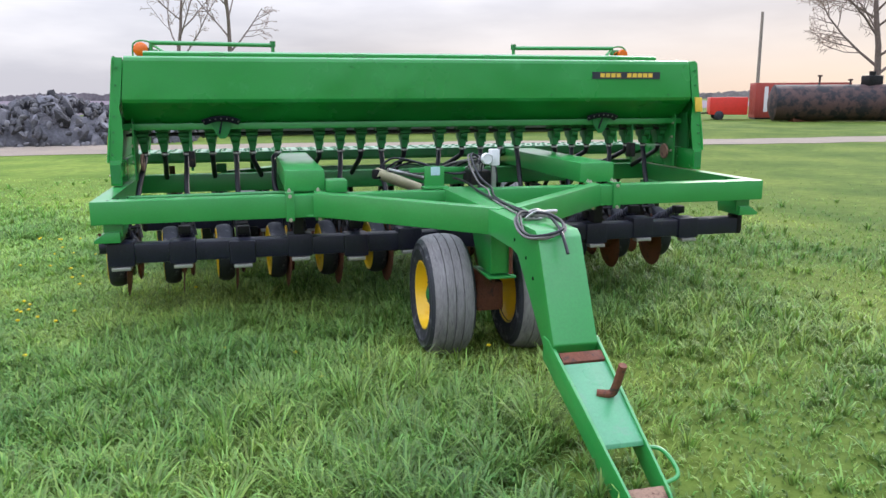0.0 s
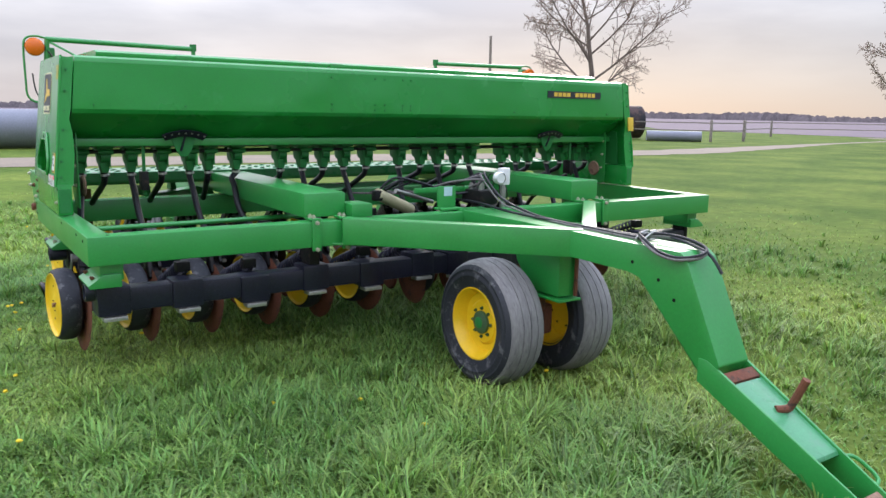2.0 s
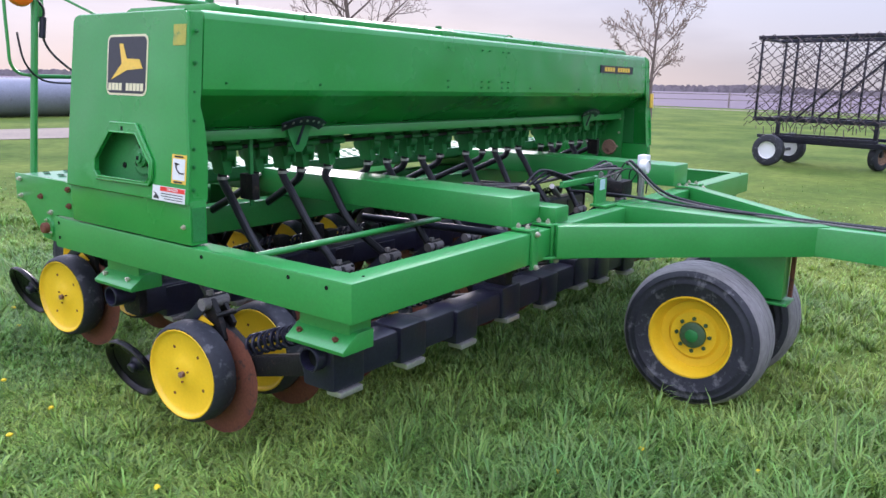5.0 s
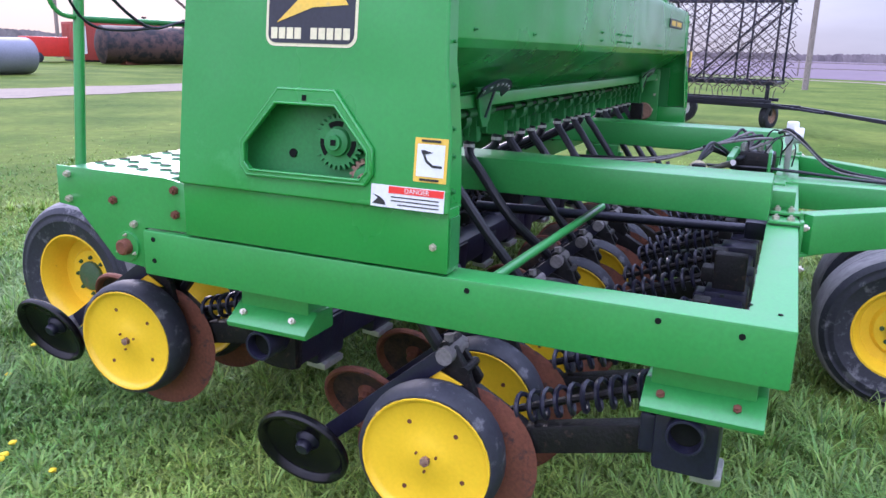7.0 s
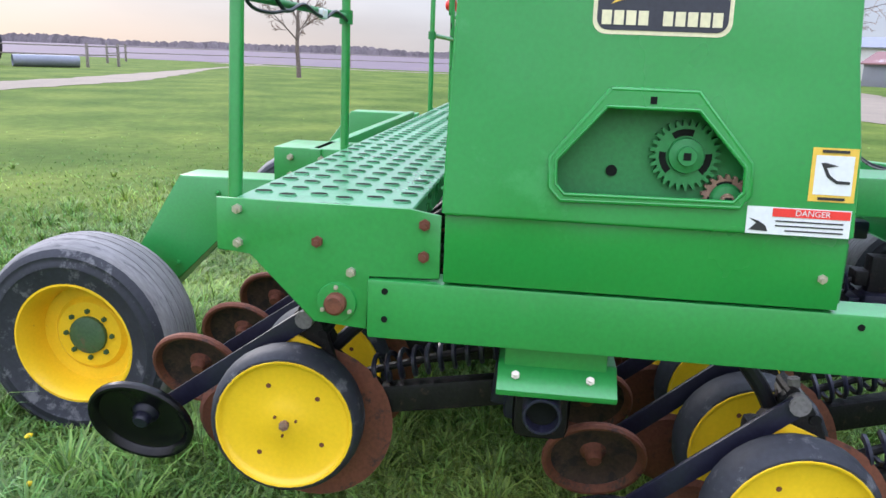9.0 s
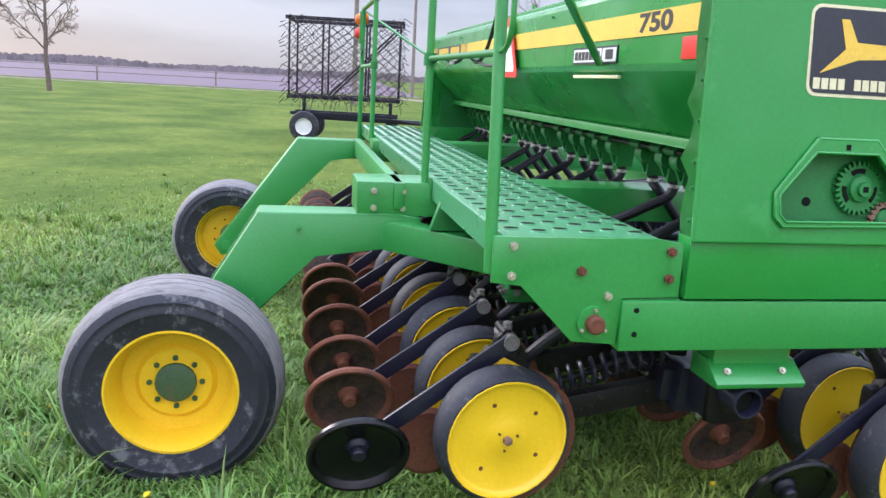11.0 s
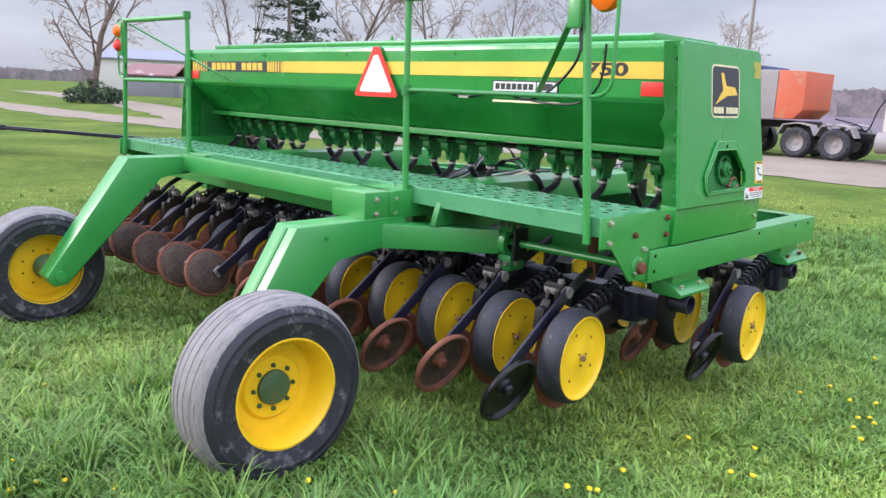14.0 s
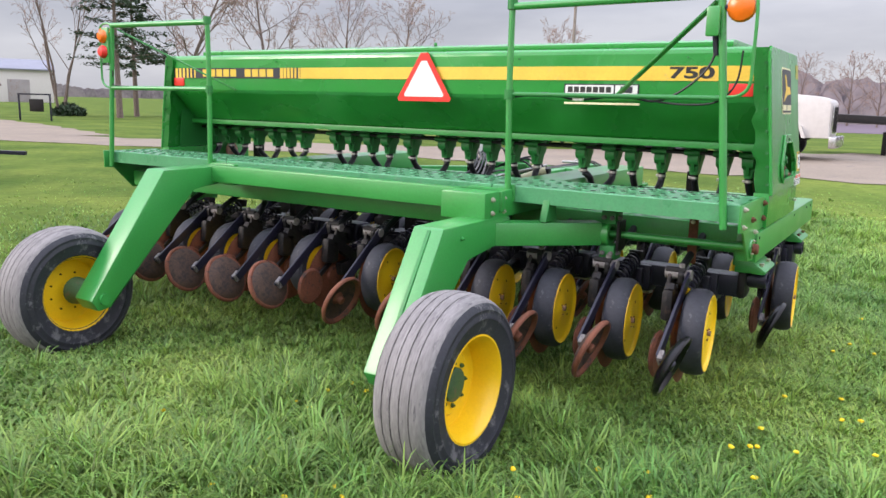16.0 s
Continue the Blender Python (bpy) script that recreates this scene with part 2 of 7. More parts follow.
OLIVE = material("cream_cylinder_paint", (0.46, 0.42, 0.26), 0.45, spots=(0.2, 0.13, 0.08), spot_at=0.62, vary=0.2, bump=0.1)
DARK = material("dark_gap", (0.010, 0.012, 0.010), 0.9, gloss=0.1, vary=0.2, bump=0.0)
CHAIN = material("weathered_chain", (0.085, 0.066, 0.066), 0.8, spots=(0.13, 0.09, 0.075), spot_at=0.55, vary=0.35, bump=0.2)
BARK = material("grey_brown_bark", (0.165, 0.125, 0.105), 0.9, spots=(0.10, 0.075, 0.065), spot_at=0.5, vary=0.3, bump=0.6, fine=25)
TWIG = material("bare_twigs", (0.30, 0.215, 0.175), 0.9, vary=0.25, bump=0.0)
NEEDLE = material("pine_needles", (0.030, 0.060, 0.028), 0.8, vary=0.4, bump=0.0, island=0.4)
STONE = material("broken_rubble", (0.085, 0.083, 0.092), 0.9, each=1.3, spots=(0.24, 0.23, 0.23), spot_at=0.58, vary=0.45, bump=0.8, scale=3, fine=12)
RUBBLE = material("small_rubble", (0.12, 0.115, 0.12), 0.9, island=0.75, spots=(0.30, 0.28, 0.27), spot_at=0.60, vary=0.4, bump=0.6, scale=2, fine=12)
GRAVEL = material("pale_gravel", (0.212, 0.172, 0.130), 0.95, spots=(0.13, 0.115, 0.10), spot_at=0.58, vary=0.25, bump=0.8, scale=0.6, fine=14)
FIELD = material("ploughed_field", (0.115, 0.083, 0.108), 0.95, spots=(0.135, 0.10, 0.095), spot_at=0.55, vary=0.25, bump=0.3, scale=0.05, fine=0.6)
GALV = material("galvanised_pipe", (0.22, 0.23, 0.275), 0.6, 0.3, spots=(0.17, 0.17, 0.19), spot_at=0.6, vary=0.2, bump=0.2, scale=1.2, fine=20)
TANK_RUST = material("rusty_tank", (0.070, 0.038, 0.034), 0.75, spots=(0.012, 0.012, 0.016), spot_at=0.47, vary=0.4, bump=0.4, scale=0.7, fine=15)
CONTAINER_RED = material("red_container_paint", (0.34, 0.052, 0.036), 0.6, spots=(0.20, 0.04, 0.03), spot_at=0.6, vary=0.2, bump=0.1, scale=1.0)
TRAILER_RED = material("bright_red_paint", (0.60, 0.030, 0.018), 0.45, vary=0.15, bump=0.05)
TRUCK_WHITE = material("white_truck_paint", (0.56, 0.54, 0.52), 0.35, spots=(0.45, 0.42, 0.38), spot_at=0.62, vary=0.1, bump=0.02)
DUMP_GREY = material("dusty_grey_sheet", (0.285, 0.265, 0.265), 0.6, spots=(0.25, 0.19, 0.17), spot_at=0.56, vary=0.2, bump=0.1, scale=0.9)
DUMP_RED = material("faded_orange_sheet", (0.50, 0.105, 0.05), 0.55, spots=(0.42, 0.17, 0.1), spot_at=0.55, vary=0.2, bump=0.1, scale=0.9)
TARP = material("blue_tarp", (0.035, 0.06, 0.14), 0.6, vary=0.2, bump=0.1)
CHROME = material("dull_chrome", (0.6, 0.6, 0.6), 0.25, 0.9, vary=0.1, bump=0.05)
GLASS = material("dark_window_glass", (0.03, 0.05, 0.06), 0.08, vary=0.1, bump=0.0)
WOOD = material("grey_wood", (0.25, 0.215, 0.19), 0.9, spots=(0.11, 0.09, 0.075), spot_at=0.55, vary=0.3, bump=0.4)
BARN = material("grey_barn_wall", (0.20, 0.205, 0.235), 0.8, vary=0.15, bump=0.2, scale=0.8)
BARN_ROOF = material("red_barn_roof", (0.20, 0.10, 0.10), 0.7, spots=(0.40, 0.36, 0.36), spot_at=0.56, vary=0.2, bump=0.2, scale=0.25)
# the haze of distance is put into this pale purple-grey
WOODS = material("far_woods", (0.215, 0.190, 0.200), 0.95, spots=(0.25, 0.22, 0.225), spot_at=0.5, vary=0.4, bump=0.0, scale=0.08, fine=0.9, island=0.25)
DANDELION = material("dandelion_yellow", (0.80, 0.58, 0.01), 0.7, vary=0.2, bump=0.0)


def lawn_material(name, blades):
    m = bpy.data.materials.new(name)
    m.use_nodes = True
    n, l = m.node_tree.nodes, m.node_tree.links
    b = n["Principled BSDF"]
    geo = n.new("ShaderNodeNewGeometry")
    big = n.new("ShaderNodeTexNoise")
    big.inputs["Scale"].default_value, big.inputs["Detail"].default_value = 0.45, 5.0
    mid = n.new("ShaderNodeTexNoise")
    mid.inputs["Scale"].default_value, mid.inputs["Detail"].default_value = 5.0, 6.0
    for t in (big, mid):
        l.new(geo.outputs["Position"], t.inputs["Vector"])
    ramp = n.new("ShaderNodeValToRGB")
    e = ramp.color_ramp.elements
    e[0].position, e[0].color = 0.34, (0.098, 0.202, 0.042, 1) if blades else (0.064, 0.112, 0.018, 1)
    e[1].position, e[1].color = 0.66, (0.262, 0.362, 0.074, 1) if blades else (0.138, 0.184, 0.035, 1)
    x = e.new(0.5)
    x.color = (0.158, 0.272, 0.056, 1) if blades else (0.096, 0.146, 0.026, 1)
    l.new(big.outputs["Fac"], ramp.inputs[0])
    hsv = n.new("ShaderNodeHueSaturation")
    l.new(ramp.outputs[0], hsv.inputs["Color"])
    val = n.new("ShaderNodeMapRange")
    val.inputs["From Min"].default_value, val.inputs["From Max"].default_value = 0.3, 0.7
    val.inputs["To Min"].default_value, val.inputs["To Max"].default_value = 0.78, 1.2
    if blades:
        l.new(geo.outputs["Random Per Island"], val.inputs["Value"])
        val.inputs["From Min"].default_value, val.inputs["From Max"].default_value = 0.0, 1.0
        val.inputs["To Min"].default_value, val.inputs["To Max"].default_value = 0.52, 1.7
        hue = n.new("ShaderNodeMapRange")
        hue.inputs["To Min"].default_value, hue.inputs["To Max"].default_value = 0.478, 0.525
        mul = n.new("ShaderNodeMath")
        mul.operation = "FRACT"
        m7 = n.new("ShaderNodeMath")
        m7.operation = "MULTIPLY"
        m7.inputs[1].default_value = 37.0
        l.new(geo.outputs["Random Per Island"], m7.inputs[0])
        l.new(m7.outputs[0], mul.inputs[0])
        l.new(mul.outputs[0], hue.inputs["Value"])
        l.new(hue.outputs[0], hsv.inputs["Hue"])
        b.inputs["Roughness"].default_value = 0.55
        tr = n.new("ShaderNodeBsdfTranslucent")
        l.new(hsv.outputs[0], tr.inputs["Color"])
        sh = n.new("ShaderNodeMixShader")
        sh.inputs[0].default_value = 0.35
        l.new(b.outputs[0], sh.inputs[1])
        l.new(tr.outputs[0], sh.inputs[2])
        l.new(sh.outputs[0], n["Material Output"].inputs["Surface"])
    else:
        l.new(mid.outputs["Fac"], val.inputs["Value"])
        b.inputs["Roughness"].default_value = 0.95
        b.inputs["Specular IOR Level"].default_value = 0.08
        tiny = n.new("ShaderNodeTexNoise")
        tiny.inputs["Scale"].default_value, tiny.inputs["Detail"].default_value = 28.0, 4.0
        l.new(geo.outputs["Position"], tiny.inputs["Vector"])
        bp = n.new("ShaderNodeBump")
        bp.inputs["Strength"].default_value, bp.inputs["Distance"].default_value = 0.35, 0.04
        l.new(tiny.outputs["Fac"], bp.inputs["Height"])
        l.new(bp.outputs[0], b.inputs["Normal"])
    sep = n.new("ShaderNodeSeparateXYZ")          # value scaled by world x: darker to the east, brighter to the west
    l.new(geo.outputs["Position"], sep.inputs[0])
    west_gain = n.new("ShaderNodeMapRange")
    west_gain.interpolation_type = "SMOOTHSTEP"
    west_gain.inputs["From Min"].default_value, west_gain.inputs["From Max"].default_value = 2.0, -5.0
    west_gain.inputs["To Min"].default_value, west_gain.inputs["To Max"].default_value = 0.90, 1.26
    l.new(sep.outputs["X"], west_gain.inputs["Value"])
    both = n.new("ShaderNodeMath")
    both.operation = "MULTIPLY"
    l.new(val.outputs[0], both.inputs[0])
    l.new(west_gain.outputs[0], both.inputs[1])
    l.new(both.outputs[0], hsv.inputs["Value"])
    l.new(hsv.outputs[0], b.inputs["Base Color"])
    return m


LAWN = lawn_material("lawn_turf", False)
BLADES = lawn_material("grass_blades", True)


# -- mesh helpers --
def mesh_object(name, me, mat, parent=None, label="", smooth=35):
    me.materials.append(mat)
    if smooth:
        me.polygons.foreach_set("use_smooth", [True] * len(me.polygons))
        me.set_sharp_from_angle(angle=radians(smooth))
    ob = new(name, me)
    if parent is not None:
        ob.parent = parent
    if label:
        ob["label"] = label
    return ob


def part(name, bm, mat, parent, label="", smooth=35):
    """Links a bmesh as one mesh object under a thing or a part."""
    bmesh.ops.recalc_face_normals(bm, faces=bm.faces)
    me = bpy.data.meshes.new(name)
    bm.to_mesh(me)
    bm.free()
    return mesh_object(name, me, mat, parent, label, smooth)


def thing(name, label, category, group="", at=(0, 0, 0), turn=0):
    ob = new(name)
    ob.matrix_basis = pose(*at, 0, 0, turn)
    ob.empty_display_size = 0.2
    return tagged(ob, label, category, group)


def box(bm, lo, hi, bevel=0.006, m=None):
    """A box from corner to corner with rounded edges."""
    lo, hi = Vector(lo), Vector(hi)
    mm = Matrix.Translation((lo + hi) / 2) @ Matrix.Diagonal((*(hi - lo), 1))
    if m is not None:
        mm = m @ mm
    vs = bmesh.ops.create_cube(bm, size=1, matrix=mm)["verts"]
    if bevel:
        es = list({e for v in vs for e in v.link_edges})
        bmesh.ops.bevel(bm, geom=es, offset=bevel, segments=2, affect="EDGES", profile=0.6)
    return bm


def beam(bm, a, b, w, h, bevel=0.006, up=(0, 0, 1)):
    """A rectangular tube from a to b, w wide and h high."""
    a, b = Vector(a), Vector(b)
    d = (b - a).normalized()
    side = d.cross(Vector(up)).normalized()
    top = side.cross(d)
    m = Matrix((side, d, top)).transposed().to_4x4()
    m.translation = (a + b) / 2
    n = (b - a).length / 2
    return box(bm, (-w / 2, -n, -h / 2), (w / 2, n, h / 2), bevel, m)


def rod(bm, a, b, r, seg=12, r2=None, caps=True):
    a, b = Vector(a), Vector(b)
    m = Matrix.Translation((a + b) / 2) @ (b - a).to_track_quat("Z", "Y").to_matrix().to_4x4()
    bmesh.ops.create_cone(bm, cap_ends=caps, segments=seg, radius1=r, radius2=r if r2 is None else r2, depth=(b - a).length, matrix=m)
    return bm


def sweep(bm, pts, r, seg=8, smooth_steps=6):
    """A bent tube through the points (a smooth curve through them)."""
    pts = [Vector(p) for p in pts]
    line = []
    for i in range(len(pts) - 1):
        p0, p1, p2, p3 = pts[max(i - 1, 0)], pts[i], pts[i + 1], pts[min(i + 2, len(pts) - 1)]
        for k in range(smooth_steps):
            t = k / smooth_steps
            line.append(0.5 * ((2 * p1) + (p2 - p0) * t + (2 * p0 - 5 * p1 + 4 * p2 - p3) * t * t + (3 * p1 - p0 - 3 * p2 + p3) * t ** 3))
    line.append(pts[-1])
    rings, ref = [], Vector((0.13, 0.21, 0.97))
    for i, p in enumerate(line):
        d = (line[min(i + 1, len(line) - 1)] - line[max(i - 1, 0)]).normalized()
        u = d.cross(ref)
        if u.length < 1e-4:
            u = d.cross(Vector((1, 0, 0)))
        u.normalize()
        ref = u.cross(d)
        w = d.cross(u)
        rings.append([bm.verts.new(p + r * (math.cos(a) * u + math.sin(a) * w)) for a in [2 * math.pi * k / seg for k in range(seg)]])
    for a, b in zip(rings, rings[1:]):
        for k in range(seg):
            bm.faces.new((a[k], a[(k + 1) % seg], b[(k + 1) % seg], b[k]))
    bm.faces.new(rings[0][::-1])
    bm.faces.new(rings[-1])
    return bm


def lathe(bm, profile, seg=32, m=None, closed=False):
    """Turns a profile of (x along the axis, radius) about the x axis."""
    m = m or Matrix()
    rings = []
    for x, r in profile:
        if r < 1e-6:
            rings.append([bm.verts.new(m @ Vector((x, 0, 0)))])
        else:
            rings.append([bm.verts.new(m @ Vector((x, r * math.cos(2 * math.pi * k / seg), r * math.sin(2 * math.pi * k / seg)))) for k in range(seg)])
    pairs = list(zip(rings, rings[1:]))
    if closed:
        pairs.append((rings[-1], rings[0]))
    for a, b in pairs:
        for k in range(seg):
            j = (k + 1) % seg
            if len(a) == 1 and len(b) == 1:
                continue
            if len(a) == 1:
                bm.faces.new((a[0], b[j], b[k]))
            elif len(b) == 1:
                bm.faces.new((a[k], a[j], b[0]))
            else:
                bm.faces.new((a[k], a[j], b[j], b[k]))
    return bm


def prism(bm, pts, axis, lo, hi, bevel=0.0):
    """A polygon in the plane across an axis, given thickness from lo to hi along that axis."""
    i = "xyz".index(axis)

    def at(p, v):
        q = list(p)
        q.insert(i, v)
        return bm.verts.new(q)
    a, b = [at(p, lo) for p in pts], [at(p, hi) for p in pts]
    fs = [bm.faces.new(a[::-1]), bm.faces.new(b)]
    n = len(pts)
    for k in range(n):
        fs.append(bm.faces.new((a[k], a[(k + 1) % n], b[(k + 1) % n], b[k])))
    if bevel:
        bmesh.ops.bevel(bm, geom=list({e for f in fs for e in f.edges}), offset=bevel, segments=2, affect="EDGES", profile=0.6)
    return bm


def plate_with_hole(bm, outer, hole, x0, x1):
    """A sheet across x with an opening cut through it; points are (y, z)."""
    rims = []
    for x in (x0, x1):
        loops = []
        for pts in (outer, hole):
            vs = [bm.verts.new((x, *p)) for p in pts]
            es = [bm.edges.new((vs[k], vs[(k + 1) % len(vs)])) for k in range(len(vs))]
            loops.append((vs, es))
        bmesh.ops.triangle_fill(bm, edges=loops[0][1] + loops[1][1], use_beauty=True)
        rims.append(loops)
    for s in (0, 1):
        a, b = rims[0][s][0], rims[1][s][0]
        for k in range(len(a)):
            bm.faces.new((a[k], a[(k + 1) % len(a)], b[(k + 1) % len(a)], b[k]))
    return bm


def bolt(bm, p, d, r=0.012, h=0.012):
    p, d = Vector(p), Vector(d).normalized()
    rod(bm, p, p + d * h, r, 6)
    rod(bm, p + d * h, p + d * (h + 0.008), r * 0.5, 8)
    return bm


def B():
    return bmesh.new()


def rounded(y0, y1, z0, z1, r, seg=5):
    pts = []
    for cy, cz, a0 in ((y1 - r, z1 - r, 0), (y0 + r, z1 - r, 90), (y0 + r, z0 + r, 180), (y1 - r, z0 + r, 270)):
        pts += [(cy + r * math.cos(radians(a0 + 90 * k / seg)), cz + r * math.sin(radians(a0 + 90 * k / seg))) for k in range(seg + 1)]
    return pts


def writing(name, text, size, m, mat, parent):
    cu = bpy.data.curves.new(name, "FONT")
    cu.body, cu.size, cu.extrude = text, size, 0.0004
    cu.align_x, cu.align_y = "CENTER", "CENTER"
    cu.materials.append(mat)
    ob = new(name, cu)
    ob.parent = parent
    ob.matrix_basis = m
    return ob


def studs(name, mat, parent, places, r=0.012, h=0.012, label="", plain=False):
    """Bolts, rivets or holes: one small mesh, an object for each (place, direction)."""
    bm = B()
    if plain:
        rod(bm, (0, 0, -h), (0, 0, 0.0025), r, 10)
    else:
        bolt(bm, (0, 0, 0), (0, 0, 1), r, h)
    me = None
    for p, d in places:
        m = Matrix.Translation(p) @ Vector(d).to_track_quat("Z", "Y").to_matrix().to_4x4()
        if me is None:
            ob = part(name, bm, mat, parent, label)
            me = ob.data
        else:
            ob = new(name, me)
            ob.parent = parent
            if label:
                ob["label"] = label
        ob.matrix_basis = m


# -- the grain drill --
drill = thing("grain_drill", "green and yellow pull-type no-till grain drill parked on grass", "grain drill")
FX = 2.375                       # half the frame's width
ZT, ZB = 0.943, 0.795            # top and underside of the frame tubes


def frame_tube(name, lo, hi, mat=GREEN, label=""):
    return part(name, box(B(), lo, hi, 0.010), mat, drill, label)


W = FX - 0.10
bm = prism(B(), [(-FX, 0.0), (FX, 0.0), (FX, 1.924), (W, 1.924), (W, 0.10), (-W, 0.10), (-W, 1.924), (-FX, 1.924)], "z", ZB, ZT, 0.009)
rail = part("frame_rail", bm, GREEN, drill, "welded green frame rail")
for s in (-1, 1):
    studs("hole", DARK, rail, [((s * FX, y, z), (s, 0, 0)) for y, z in ((0.305, 0.916), (0.115, 0.910), (0.80, 0.914), (1.88, 0.916), (1.88, 0.846))], 0.008, 0.01, plain=True)
frame_tube("rear_rail", (-FX + 0.101, 1.62, 0.80), (FX - 0.101, 1.74, 0.945))
frame_tube("cross_rail", (-1.2, 2.375, 0.985), (1.05, 2.42, 1.098))
for s in (-1, 1):
    bm = box(B(), (min(s * 0.92, s * 1.185), 0.105, 0.955), (max(s * 0.92, s * 1.185), 2.30 if s > 0 else 2.57, 1.098), 0.010)
    fb = part("fore_and_aft_beam", bm, GREEN, drill)
    if s < 0:
        studs("bolt", ZINC, fb, [((-1.186, y, z), (-1, 0, 0)) for y in (2.50, 2.38) for z in (1.06, 0.99)], 0.013)
    # clamp plates with bolts over the front rail, and the short angle beside them
    if s < 0:
        part("beam_stop", box(B(), (-0.919, 0.02, 0.95), (-0.78, 0.20, 1.03), 0.006), GREEN, drill)
    for x in (s * 1.16, s * 0.97):
        bm = box(B(), (x - 0.028, -0.016, 0.775), (x + 0.028, -0.001, 0.965), 0.004)
        box(bm, (x - 0.028, -0.016, 0.949), (x + 0.028, 0.104, 0.961), 0.004)
        cl = part("clamp_plate", bm, GREEN, drill)
        studs("clamp_bolt", ZINC, cl, [((x, -0.016, 0.940), (0, -1, 0)), ((x, -0.016, 0.785), (0, -1, 0)), ((x, 0.03, 0.961), (0, 0, 1)), ((x, 0.08, 0.961), (0, 0, 1))], 0.013)

# drawbar: two converging arms, the centre tongue and the cranked neck
for s in (-1, 1):
    bm = beam(B(), (s * 0.985, -0.02, 0.885), (s * 0.02 - 0.02, -1.02, 0.885), 0.085, 0.155, 0.008)
    part("drawbar_arm", bm, GREEN, drill)
    bm = prism(B(), [(s * 1.06, -0.001), (s * 0.80, -0.001), (s * 0.86, -0.16)], "z", 0.80, 0.812, 0.003)
    part("gusset", bm, GREEN, drill)
bm = prism(B(), [(0.12, 0.955), (-1.735, 0.955), (-1.775, 0.925), (-1.995, 0.470), (-1.95, 0.40), (-1.88, 0.415), (-1.50, 0.800), (-1.42, 0.815), (-0.92, 0.815), (0.12, 0.83)], "x", -0.118, 0.098, 0.008)
neck = part("tongue", bm, GREEN, drill)
studs("hole", DARK, neck, [((-0.118, y, z), (-1, 0, 0)) for y, z in ((-1.72, 0.72), (-1.62, 0.80), (-1.45, 0.86))], 0.009, 0.01, plain=True)
def narrowed(bm):
    """The hitch channel draws in towards its tip."""
    for v in bm.verts:
        k = min(1.0, max(0.0, (-1.90 - v.co.y) / 0.80))
        v.co.x = 0.008 * min(1, k * 8) + (v.co.x + 0.01) * (1 - 0.30 * k)
    return bm


for x0, x1 in ((-0.136, -0.120), (0.100, 0.116)):
    bm = prism(B(), [(-1.885, 0.485), (-1.935, 0.482), (-2.68, 0.090), (-2.72, 0.045), (-2.70, 0.005), (-2.60, 0.000), (-1.885, 0.375)], "x", x0, x1, 0.004)
    hitch = part("hitch_side_plate", narrowed(bm), GREEN, drill)
# the plate's sky reflection is put into its pale colour
bm = prism(B(), [(-2.060, 0.404), (-2.450, 0.199), (-2.458, 0.181), (-2.060, 0.387)], "x", -0.119, 0.099, 0.003)
part("hitch_top_plate", narrowed(bm), WALK_SHEEN, hitch, "green hitch plate with a sky sheen painted into its colour")
bm = prism(B(), [(-2.005, 0.440), (-2.055, 0.412), (-2.050, 0.395), (-2.000, 0.420)], "x", -0.119, 0.099, 0.002)
part("hitch_cross_bar", narrowed(bm), RUST, hitch)
bm = sweep(B(), [(-0.005, -2.215, 0.322), (0.020, -2.228, 0.322), (0.050, -2.240, 0.326), (0.060, -2.252, 0.350), (0.068, -2.300, 0.470)], 0.018, 10)
part("drawbar_pin", bm, RUST, hitch, "rusty bent drawbar pin")
bm = sweep(B(), [(0.100, -2.470, 0.180), (0.150, -2.490, 0.175), (0.178, -2.540, 0.140), (0.172, -2.590, 0.105), (0.095, -2.605, 0.085)], 0.009, 8)
part("chain_eye", bm, GREEN, hitch)
bm = prism(B(), [(-2.63, 0.098), (-2.70, 0.060), (-2.71, 0.030), (-2.62, 0.060)], "x", -0.119, 0.099, 0.006)
part("hitch_tip", narrowed(bm), RUST_PALE, hitch, "pale rusty hitch tip")


